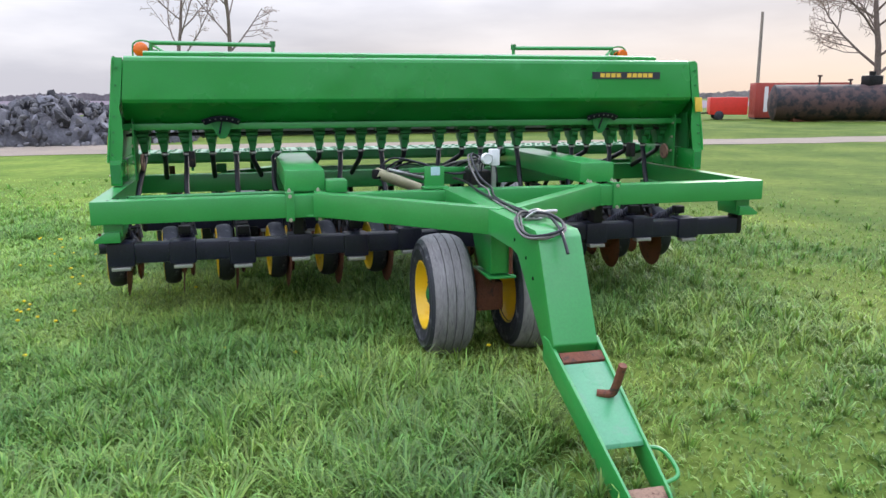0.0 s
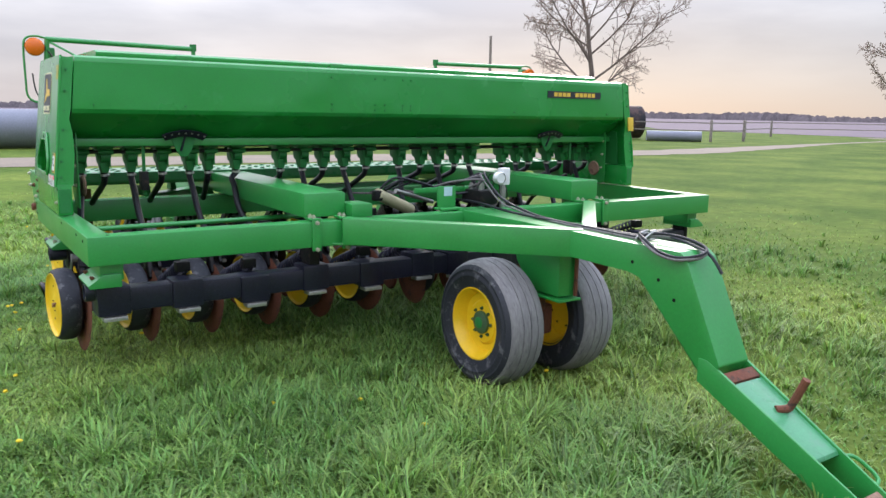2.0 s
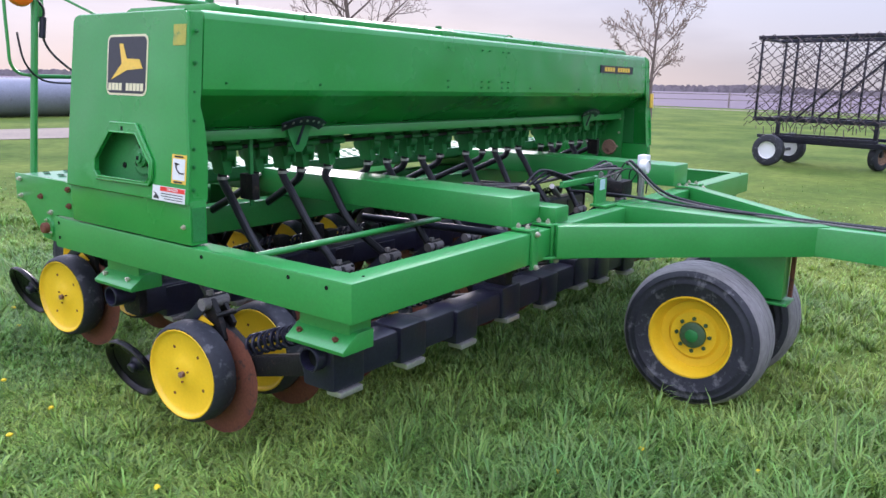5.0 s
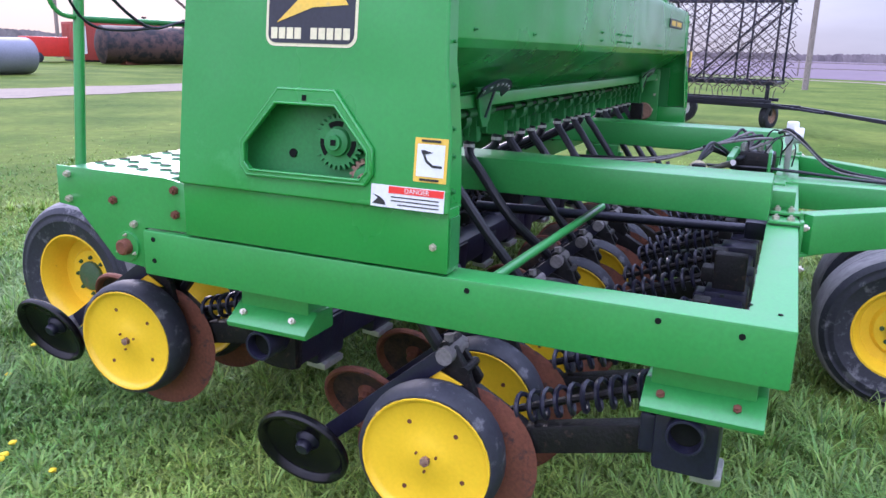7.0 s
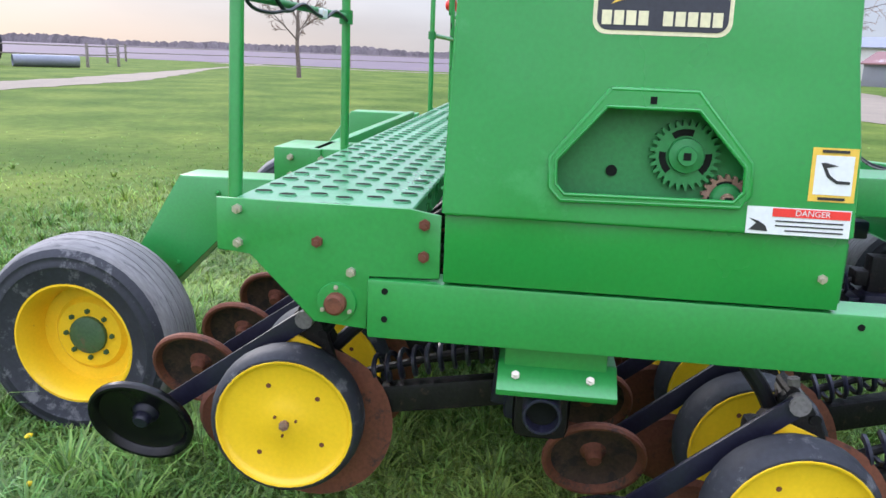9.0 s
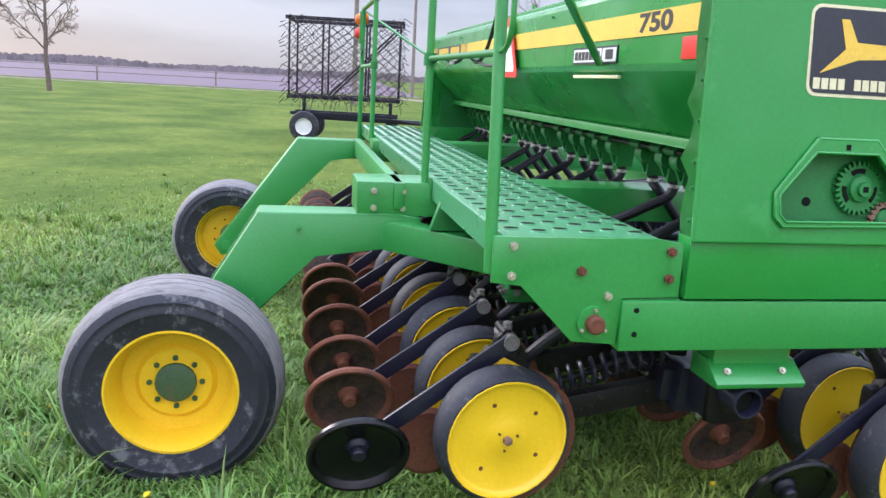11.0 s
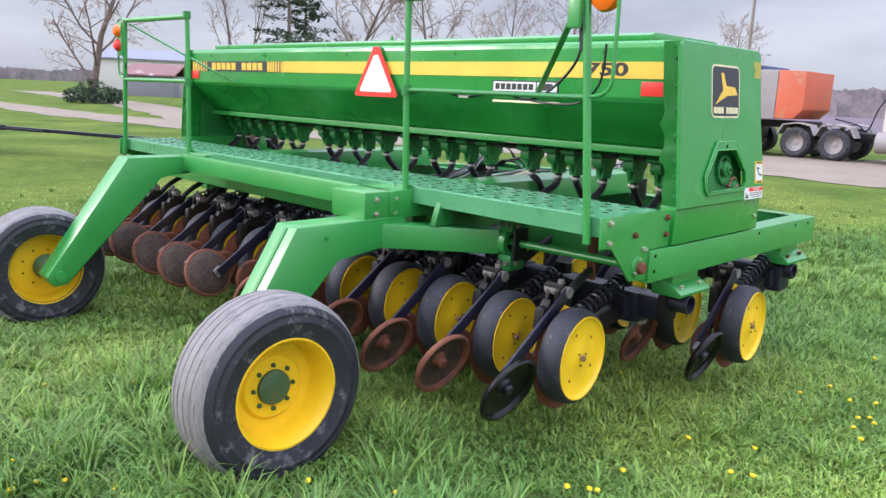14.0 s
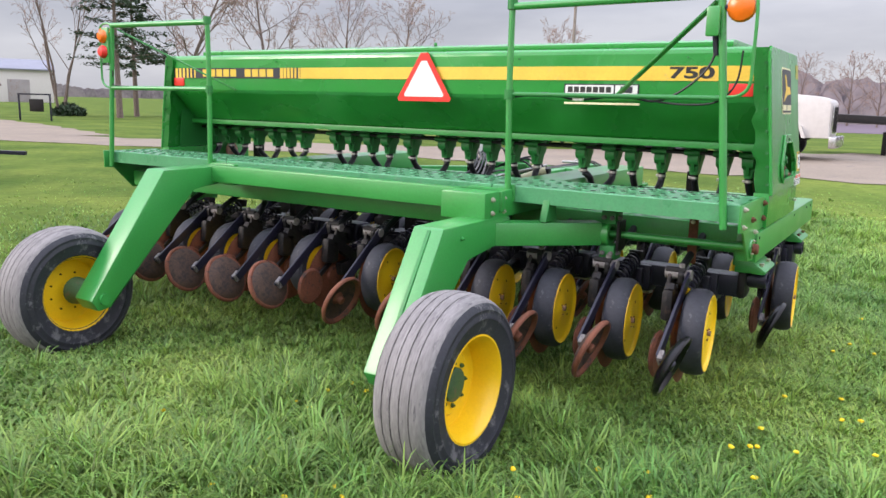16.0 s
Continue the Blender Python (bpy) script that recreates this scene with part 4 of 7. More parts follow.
FR = 0.895                       # hopper front face
bm = box(B(), (1.355, FR - 0.0015, 1.712), (1.965, FR + 0.01, 1.768), 0)
fd = part("front_decal", bm, NAVY, hopper, "dark strip with plain yellow bars")
letter_bars("decal_bar", 10, 4, 1.42, 1.90, DECAL_YELLOW, fd, "y", FR - 0.0015, -0.001, (1.724, 1.757))
RR = 1.7045                      # hopper rear face
bm = box(B(), (-2.24, RR - 0.01, 1.688), (0.86, RR + 0.0015, 1.765), 0)
st = part("stripe", bm, DECAL_YELLOW, hopper, "yellow stripe")
bm = box(B(), (0.861, RR - 0.01, 1.688), (2.24, RR + 0.0014, 1.765), 0)
dd = part("rear_decal", bm, NAVY, hopper, "dark strip with plain yellow bars")
letter_bars("decal_bar", 10, 5, 1.90, 1.12, DECAL_YELLOW, dd, "y", RR + 0.0014, 0.001, (1.70, 1.755))
for k in range(6):
    for x0 in (2.22 - 0.045 * k, 1.06 - 0.036 * k):
        part("decal_stripe", box(B(), (x0 - 0.030 + 0.003 * k, RR + 0.0014, 1.689), (x0, RR + 0.0024, 1.764), 0), DECAL_YELLOW, dd)
rear_face = Matrix(((-1, 0, 0, -1.925), (0, 0, 1, RR + 0.0017), (0, 1, 0, 1.727), (0, 0, 0, 1)))
word = writing("model_number", "750", 0.082, rear_face @ Matrix.Diagonal((1.95, 1, 1, 1)), INK, st)
word.data.offset = 0.0028
for s in (-1, 1):
    bm = box(B(), (min(s * 2.245, s * 2.122), RR - 0.004, 1.618 + 0.008 * s), (max(s * 2.245, s * 2.122), RR + 0.003, 1.683 + 0.008 * s), 0.002)
    part("rear_reflector", bm, RED, hopper, "red reflector")
bm = box(B(), (-1.645, RR - 0.004, 1.605), (-1.20, RR + 0.0015, 1.668), 0)
sg = part("dealer_plate", bm, NAVY, hopper, "dark-edged white dealer plate")
bm = box(B(), (-1.50, RR, 1.612), (-1.208, RR + 0.0025, 1.661), 0)
box(bm, (-1.638, RR, 1.612), (-1.51, RR + 0.0025, 1.661), 0)
part("plate_field", bm, WHITE, sg)
letter_bars("plate_bar", 7, 99, -1.22, -1.49, INK, sg, "y", RR + 0.0025, 0.001, (1.620, 1.652))
bm = box(B(), (-1.61, RR, 1.62), (-1.54, RR + 0.0035, 1.655), 0)
part("plate_mark", bm, NAVY, sg)
bm = box(B(), (-1.65, RR - 0.02, 1.552), (-1.20, RR - 0.004, 1.564), 0.002)
part("plate_rule", bm, CREAM, sg)
# slow-vehicle triangle
def tri_pts(k):
    c = (-0.228, 1.660)
    p = [(-0.03, 1.548), (-0.425, 1.548), (-0.435, 1.566), (-0.255, 1.854), (-0.20, 1.854), (-0.02, 1.566)]
    return [(c[0] + (x - c[0]) * k, c[1] + (z - c[1]) * k) for x, z in p]
emb = part("slow_vehicle_sign", prism(B(), tri_pts(1.0), "y", 1.722, 1.726), RED, drill, "white triangle sign with a red border")
part("sign_centre", prism(B(), tri_pts(0.74), "y", 1.7262, 1.7282), WHITE, emb)
part("sign_bracket", box(B(), (-0.25, 1.703, 1.60), (-0.21, 1.7215, 1.86), 0.003), GREEN, emb)

# the hopper ends lean in towards the top
def lean(ob, s):
    def shift(z):
        return s * (0.108 * (z - 1.12) - 0.006)
    m = ob.matrix_basis
    if ob.type == "MESH" and m.translation.length < 1e-6:
        for v in ob.data.vertices:
            if abs(v.co.x) > 2.25:
                v.co.x -= shift(v.co.z)
    else:
        ob.matrix_basis = Matrix.Translation((-shift(m.translation.z), 0, 0)) @ m
    for c in ob.children:
        lean(c, s)


lean(end_l, -1)
lean(end_r, 1)
for v in hopper.data.vertices:
    s = 1 if v.co.x > 0 else -1
    v.co.x -= s * 0.108 * (v.co.z - 1.12) + s * 0.004


# seed cups, feed shaft and drop hoses
CUPS = (-2.184, -2.042, -1.879, -1.684, -1.503, -1.375, -1.181, -0.85, -0.679, -0.51, -0.339, -0.146, 0.15, 0.355, 0.518, 0.694, 0.846, 1.192, 1.355, 1.499, 1.715, 1.879, 2.045, 2.197)
bm = B()
box(bm, (-0.050, -0.080, 0.134), (0.050, 0.080, 0.152), 0.004)
prism(bm, [(-0.043, 0.135), (0.043, 0.135), (0.042, 0.085), (0.028, 0.030), (0.021, -0.018), (-0.021, -0.018), (-0.028, 0.030), (-0.042, 0.085)], "y", -0.042, 0.042, 0.006)
rod(bm, (-0.031, 0.042, 0.078), (0.031, 0.042, 0.078), 0.042, 16)
rod(bm, (-0.027, -0.040, 0.082), (0.027, -0.040, 0.082), 0.036, 16)
prism(bm, [(0.040, 0.100), (0.072, 0.110), (0.078, 0.060), (0.045, -0.005), (0.036, 0.010)], "x", -0.010, 0.010, 0.003)
for dy in (-0.080, 0.090):
    rod(bm, (-0.044, dy, 0.114), (0.044, dy, 0.114), 0.017, 10)
    box(bm, (-0.030, min(dy, dy * 0.5), 0.100), (-0.018, max(dy, dy * 0.5), 0.134), 0.002)
box(bm, (0.022, -0.066, 0.018), (0.032, -0.040, 0.112), 0.003)
cup0 = part("seed_cup", bm, GREEN_CAST_SHADED, drill)
cups = [cup0] + [copy_thing(cup0, Matrix()) for _ in CUPS[1:]]
bm = rod(B(), (0, 0, -0.052), (0, 0, -0.014), 0.0225, 12)
spout0 = part("cup_spout", bm, HOSE, cup0)
bm = rod(B(), (0, 0, -0.044), (0, 0, -0.030), 0.0245, 12)
box(bm, (0.018, -0.010, -0.044), (0.034, 0.010, -0.030), 0.002)
band0 = part("hose_clip", bm, STEEL, cup0)
for c, x in zip(cups, CUPS):
    c.matrix_basis = pose(x, 1.29, 1.178)
    if c is not cup0:
        for o2 in (spout0, band0):
            k = o2.copy()
            scene.collection.objects.link(k)
            k.parent = c
part("feed_shaft", rod(B(), (-2.30, 1.21, 1.292), (2.30, 1.21, 1.292), 0.010, 6), GREASE, drill)
part("feed_shaft", rod(B(), (-2.30, 1.38, 1.292), (2.30, 1.38, 1.292), 0.010, 6), GREASE, drill)
for k, x in enumerate(CUPS):
    ox = -2.26 + 0.1905 * k
    if k % 2 == 0:
        pts = [(x, 1.29, 1.130), (x * 0.97 + ox * 0.03, 1.270, 1.098), (x * 0.85 + ox * 0.15, 1.225, 1.045), (x * 0.4 + ox * 0.6, 1.08, 0.86), (ox + 0.03, 0.94, 0.68), (ox + 0.05, 0.89, 0.56)]
    else:
        pts = [(x, 1.29, 1.130), (x, 1.315, 1.092), (x * 0.75 + ox * 0.25, 1.40, 1.045), (ox, 1.66, 0.91), (ox + 0.03, 1.96, 0.75), (ox + 0.05, 2.10, 0.62)]
    for i in (1, 2, 3):                  # bent round the beams, not through them
        px, py, pz = pts[i]
        if 0.895 < abs(px) < 1.212:
            pts[i] = (math.copysign(0.892 if abs(x) < 1.0 else 1.214, px), py, pz)
    part("drop_hose", sweep(B(), pts, 0.0205, 10, 5), HOSE, drill)

# rate indicators and drive plates under the hopper front
for x in (-1.595, 1.52):
    arc = [-0.145 + 0.29 * k / 14 for k in range(15)]
    pts = [(x + u, 1.038 - 0.045 * (1 - (u / 0.15) ** 2)) for u in arc] + [(x + u * 0.82, 1.085 - 0.040 * (1 - (u / 0.15) ** 2)) for u in arc[::-1]]
    q = part("rate_quadrant", prism(B(), pts, "z", -0.004, 0.004, 0.001), BLACK, drill, "black toothed seeding-rate quadrant")
    q.matrix_basis = Matrix.Translation((0, 1.0, 1.430)) @ pose(0, 0, 0, -48) @ Matrix.Translation((0, -1.0, 0))
    studs("quadrant_mark", STEEL, q, [((x + u, 1.058 - 0.043 * (1 - (u / 0.15) ** 2), -0.004), (0, 0, -1)) for u in arc[1:-1:2]], 0.007, 0.003, plain=True)
    bm = prism(B(), [(x - 0.085, 1.405), (x + 0.085, 1.405), (x + 0.050, 1.300), (x + 0.020, 1.265), (x - 0.020, 1.265), (x - 0.045, 1.300)], "y", 1.066, 1.076, 0.002)
    part("quadrant_bracket", bm, GREEN_CAST_SHADED, drill)
    part("rate_lever", beam(B(), (x - 0.02, 1.058, 1.30), (x + 0.01, 1.030, 1.42), 0.014, 0.006, 0.002, (0, 1, 0)), BLACK, drill)
for x in (-1.83, 1.86):
    # deeper green here paints in the shade below the hopper
    part("drive_plate", box(B(), (x - 0.010, 1.135, 1.02), (x + 0.010, 1.150, 1.46), 0.003), GREEN_CAST_SHADED, drill)
    part("drive_chain_case", box(B(), (x - 0.022, 1.11, 1.05), (x + 0.022, 1.20, 1.17), 0.006), GREASE, drill)

for s in (-1, 1):
    bm = prism(B(), [(1.10, 1.44), (1.27, 1.33), (1.27, 1.06), (1.20, 0.96), (1.06, 0.96), (1.06, 1.40)], "x", min(s * 2.226, s * 2.236), max(s * 2.226, s * 2.236), 0.003)
    db = part("drive_bracket", bm, GREEN, drill, "green bracket plate of the feed drive")
    studs("bracket_bolt", ZINC, db, [((-2.236 if s < 0 else 2.226, y, z), (-1, 0, 0)) for y, z in ((1.09, 1.34), (1.09, 1.22), (1.10, 1.10))], 0.011)
    part("drive_sprocket", lathe(B(), [(s * 2.18, 0.0), (s * 2.18, 0.060), (s * 2.19, 0.068), (s * 2.20, 0.060), (s * 2.20, 0.0)], 24, Matrix.Translation((0, 1.16, 1.09))), RUST_PALE, db)

# tool bars and their hangers
for yb, zb in ((0.215, 0.575), (1.488, 0.580)):
    bm = box(B(), (-2.27, yb - 0.064, zb - 0.064), (2.30, yb + 0.064, zb + 0.064), 0.022)
    tb = part("tool_bar", bm, BLACK, drill, "heavy black tool bar")
    part("bar_end", lathe(B(), [(-2.25, 0.048), (-2.366, 0.048), (-2.370, 0.046), (-2.370, 0.040), (-2.330, 0.039), (-2.328, 0.0)], 28, Matrix.Translation((0, yb, 0.624))), BLACK, tb)
    part("bar_bore", rod(B(), (-2.3315, yb, 0.624), (-2.331, yb, 0.624), 0.039, 18), DARK, tb)
    for s in (-1, 1):
        bm = B()
        x0, x1 = sorted((s * 2.345, s * 2.20))
        yc = yb - 0.02
        box(bm, (x0 + (0.03 if s < 0 else 0.0), yc - 0.130, 0.705), (x1 - (0.03 if s > 0 else 0.0), yc + 0.120, ZB), 0.006)
        prism(bm, [(s * 2.300, 0.742), (s * 2.376, 0.690), (s * 2.370, 0.673), (s * 2.215, 0.673), (s * 2.215, 0.742)], "y", yc - 0.155, yc + 0.135, 0.005)
        h = part("bar_hanger", bm, GREEN, drill, "green bar hanger bracket")
        studs("hanger_bolt", RUST if yb < 1 else ZINC, h, [((s * 2.340, yc + dy, 0.714), (s, 0, 0.8)) for dy in (-0.09, 0.09)], 0.011)
        bm = B()
        box(bm, (x0 + 0.070, yb - 0.073, zb - 0.070), (x1 - 0.02, yb + 0.073, 0.675), 0.035)
        part("bar_saddle", bm, GREASE, h)
    for x in (-1.1, 0.0, 1.1):
        bm = box(B(), (x - 0.035, yb - 0.06, 0.636), (x + 0.035, yb + 0.06, 0.799 if yb < 1 else 0.80), 0.01)
        part("bar_hanger", bm, GREASE, drill)


# row units
def row_unit(black):
    """One opener: trailing arm on the bar, coulter disc, gauge wheel, spring, closing wheel. Origin: centre of the gauge wheel's outer face."""
    bm = beam(B(), (0.21, -0.64, 0.14), (0.20, -0.05, -0.01), 0.055, 0.085, 0.012)
    beam(bm, (0.20, -0.22, 0.05), (0.20, 0.06, 0.20), 0.05, 0.07, 0.012)
    box(bm, (0.165, -0.02, 0.04), (0.225, 0.10, 0.20), 0.025)
    rod(bm, (0.17, -0.655, 0.14), (0.25, -0.655, 0.14), 0.062, 14)
    u = part("row_unit", bm, GREASE, drill, "greasy black opener arm")
    bm = B()
    box(bm, (0.115, -0.752, 0.076), (0.285, -0.590, 0.232), 0.018)
    box(bm, (0.15, -0.60, 0.10), (0.26, -0.55, 0.21), 0.012)
    part("bar_clamp", bm, BLACK, u)
    bm = box(B(), (0.14, -0.765, 0.052), (0.26, -0.69, 0.076), 0.006)
    part("wear_shoe", bm, STEEL, u)
    # gauge wheel
    prof = [(0.008, 0.182), (0.001, 0.188), (0.002, 0.195), (0.014, 0.206), (0.040, 0.213), (0.075, 0.214), (0.104, 0.206), (0.118, 0.187), (0.116, 0.150), (0.10, 0.14), (0.06, 0.14), (0.040, 0.172), (0.022, 0.184)]
    yaw = Matrix.Translation((0.058, 0, 0)) @ pose(0, 0, 0, 0, 0, 5) @ Matrix.Translation((-0.058, 0, 0))
    part("gauge_tyre", lathe(B(), prof, 36, yaw, closed=True), RUBBER, u, "worn black rubber gauge tyre")
    prof = [(0.004, 0.190), (-0.002, 0.188), (-0.001, 0.183), (0.010, 0.177), (0.015, 0.167), (0.020, 0.10), (0.014, 0.055), (0.010, 0.045), (0.010, 0.0)]
    g = lathe(B(), prof, 36, yaw)
    lathe(g, [(0.10, 0.0), (0.10, 0.15), (0.06, 0.168)], 24, yaw)
    part("gauge_rim", g, YELLOW, u, "yellow gauge wheel disc")
    part("rim_axle", rod(B(), yaw @ Vector((0.012, 0, 0)), yaw @ Vector((-0.006, 0, 0)), 0.014, 6), RUST_PALE, u)
    out = yaw.to_3x3() @ Vector((-1, 0, 0))
    studs("rim_bolt", RUST, u, [(yaw @ Vector((0.014, 0.034 * math.cos(a), 0.034 * math.sin(a))), out) for a in (0.6, 2.7, 4.8)], 0.008, 0.003)
    studs("rim_hole", RUST, u, [(yaw @ Vector((0.0195, 0.118 * math.cos(a), 0.118 * math.sin(a))), out) for a in (1.1, 2.35, 3.6, 5.3)], 0.007, 0.004, plain=True)
    # coulter disc, set at a small angle
    m = Matrix.Translation((0.148, -0.055, -0.050)) @ pose(0, 0, 0, 0, 4, 3)
    part("coulter_disc", lathe(B(), [(-0.003, 0.0), (-0.010, 0.05), (-0.003, 0.07), (-0.003, 0.215), (0.0, 0.229), (0.003, 0.215), (0.003, 0.06), (0.02, 0.05), (0.02, 0)], 40, m), RUST, u, "rusty coulter disc")
    # spring on its rod
    a, b = Vector((0.21, -0.57, 0.265)), Vector((0.21, -0.20, 0.115))
    d = (b - a).normalized()
    e1 = d.cross(Vector((1, 0, 0))).normalized()
    e2 = Vector((1, 0, 0))
    turns, n = 10, 10 * 11
    bm = B()
    pts = [a + (b - a) * (k / n) + 0.040 * (math.cos(2 * math.pi * turns * k / n) * e1 + math.sin(2 * math.pi * turns * k / n) * e2) for k in range(n + 1)]
    sweep(bm, pts, 0.0078, 5, 1)
    part("down_spring", bm, BLACK, u, "black coil down-pressure spring")
    bm = rod(B(), a - d * 0.06, b + d * 0.09, 0.012, 8)
    box(bm, (0.17, -0.63, 0.25), (0.25, -0.57, 0.31), 0.01)
    part("spring_rod", bm, GREASE, u)
    # closing wheel on its flat arm
    arm = beam(B(), (0.125, 0.400, -0.078), (0.125, -0.005, 0.270), 0.014, 0.054, 0.003)
    rod(arm, (0.12, 0.40, -0.078), (0.06, 0.425, -0.088), 0.014, 10)
    ca = part("closing_arm", arm, BLACK, u, "black flat closing-wheel arm")
    part("arm_end", beam(B(), (0.110, 0.412, -0.090), (0.110, 0.372, -0.056), 0.026, 0.058, 0.006), DUST, ca, "dusty bracket at the end of the arm")
    m = Matrix.Translation((0.05, 0.43, -0.09)) @ pose(0, 0, 0, 0, -22, 3)
    dish = [(0.030, 0.0), (0.030, 0.050), (0.026, 0.090), (0.014, 0.122), (0.004, 0.134), (0.012, 0.138), (0.024, 0.128), (0.038, 0.085), (0.042, 0.0)]
    cw = part("closing_wheel", lathe(B(), dish, 32, m), BLACK_NEW if black else RUST_DARK, u, "glossy black closing wheel" if black else "earth-stained dished closing wheel")
    ring = [(0.006, 0.126), (-0.004, 0.132), (-0.013, 0.140), (-0.014, 0.149), (-0.006, 0.154), (0.006, 0.153), (0.014, 0.146), (0.014, 0.134)]
    part("closing_rim", lathe(B(), ring, 36, m, closed=True), BLACK_NEW if black else RUST, cw, "" if black else "rusty rolled rim")
    bm = lathe(B(), [(0.031, 0.040), (0.022, 0.036), (0.014, 0.026), (-0.004, 0.024), (-0.010, 0.020), (-0.012, 0.0)], 18, m)
    part("closing_hub", bm, BLACK if black else RUST, cw)
    # press wheel and seed boot behind the disc
    m = Matrix.Translation((0.185, 0.20, -0.10)) @ pose(0, 0, 0, 0, 0, 0)
    part("press_wheel", lathe(B(), [(-0.012, 0.0), (-0.012, 0.10), (0, 0.115), (0.012, 0.10), (0.012, 0)], 24, m), RUST, u)
    bm = beam(B(), (0.185, 0.20, -0.10), (0.185, 0.0, 0.06), 0.02, 0.03, 0.004)
    part("press_arm", bm, GREASE, u)
    bm = prism(B(), [(-0.06, 0.190), (0.02, 0.222), (0.07, 0.215), (0.08, 0.195), (0.02, 0.178)], "x", 0.125, 0.132, 0.002)
    part("depth_quadrant", bm, YELLOW if black else GREASE, u, "yellow depth-setting plate" if black else "greasy depth-setting plate")
    bm = prism(B(), [(0.03, 0.225), (0.035, 0.275), (0.01, 0.30), (-0.025, 0.29), (-0.065, 0.225), (-0.11, 0.13), (-0.07, 0.11), (-0.015, 0.20)], "x", 0.145, 0.172, 0.008)
    prism(bm, [(0.03, 0.21), (0.02, 0.275), (-0.02, 0.28), (-0.09, 0.19), (-0.07, 0.15), (-0.01, 0.19)], "x", 0.205, 0.225, 0.006)
    rod(bm, (0.14, 0.005, 0.288), (0.235, 0.005, 0.288), 0.017, 10)
    rod(bm, (0.14, -0.055, 0.225), (0.235, -0.055, 0.225), 0.014, 10)
    part("depth_bracket", bm, GREASE, u, "dark worn depth bracket")
    part("bracket_bolt", rod(B(), (0.162, 0.0, 0.30), (0.162, 0.004, 0.322), 0.015, 6), DUST, u)
    part("bracket_knuckle", rod(B(), (0.112, -0.005, 0.27), (0.24, -0.005, 0.27), 0.026, 12), DUST, u)
    return u


unit_rust, unit_black = row_unit(False), row_unit(True)
first = True
for rank, (x0, y0, z0, tilt) in enumerate(((-2.438, 0.887, 0.421, 0.0), (-2.243, 2.185, 0.468, 5.0))):
    for k in range(12):
        m = pose(x0 + 0.381 * k, y0, z0, tilt + ((k * 37 + rank * 11) % 5 - 2) * 0.7 * (k > 0))
        if k >= 6:                   # openers on the other half are mirrored
            m = m @ Matrix.Translation((0.296, 0, 0)) @ Matrix.Diagonal((-1, 1, 1, 1))
        src = unit_black if k == 0 else unit_rust
        if (k == 0 and rank == 0) or (k == 1 and rank == 0):
            src.matrix_basis = m
        else:
            copy_thing(src, m)

# walkway with raised oval grips
bm = B()
sq = Matrix.Diagonal((0.50, 0.72, 1, 1))
bmesh.ops.create_cone(bm, cap_ends=False, segments=10, radius1=0.034, radius2=0.0305, depth=0.005, matrix=sq @ Matrix.Translation((0, 0, 0.002)))
n_rim = len(bm.faces)
bmesh.ops.create_circle(bm, cap_ends=True, segments=10, radius=0.0306, matrix=sq @ Matrix.Translation((0, 0, 0.0042)))
bm.faces.ensure_lookup_table()
for f in bm.faces[n_rim:]:
    f.material_index = 1
GRIP = bpy.data.meshes.new("walkway_grip")
bm.to_mesh(GRIP)
bm.free()
GRIP.materials.append(WALK_SHEEN)
GRIP.materials.append(DARK)
for x0, x1 in ((-2.345, -1.055), (-1.045, 1.03), (1.04, 2.345)):
    bm = prism(B(), [(1.82, 1.05), (1.82, 1.111), (1.824, 1.115), (2.258, 1.115), (2.262, 1.111), (2.262, 1.03), (2.252, 1.03), (2.252, 1.102), (1.83, 1.102), (1.83, 1.05)], "x", x0, x1)
    wk = part("walkway_plate", bm, WALK_SHEEN, drill, "green perforated walkway plate")
    nr = int((x1 - x0) / 0.105)
    for i in range(nr):
        for j in range(6):
            x = x0 + 0.07 + 0.105 * i + (0.03 if j % 2 else 0.0)
            g = new("walkway_grip", GRIP)
            g.parent = wk
            g.matrix_basis = pose(x, 1.862 + 0.072 * j, 1.115)
part("walkway_stringer", box(B(), (-2.34, 1.90, 1.02), (2.34, 1.95, 1.099), 0.004), GREEN, drill)

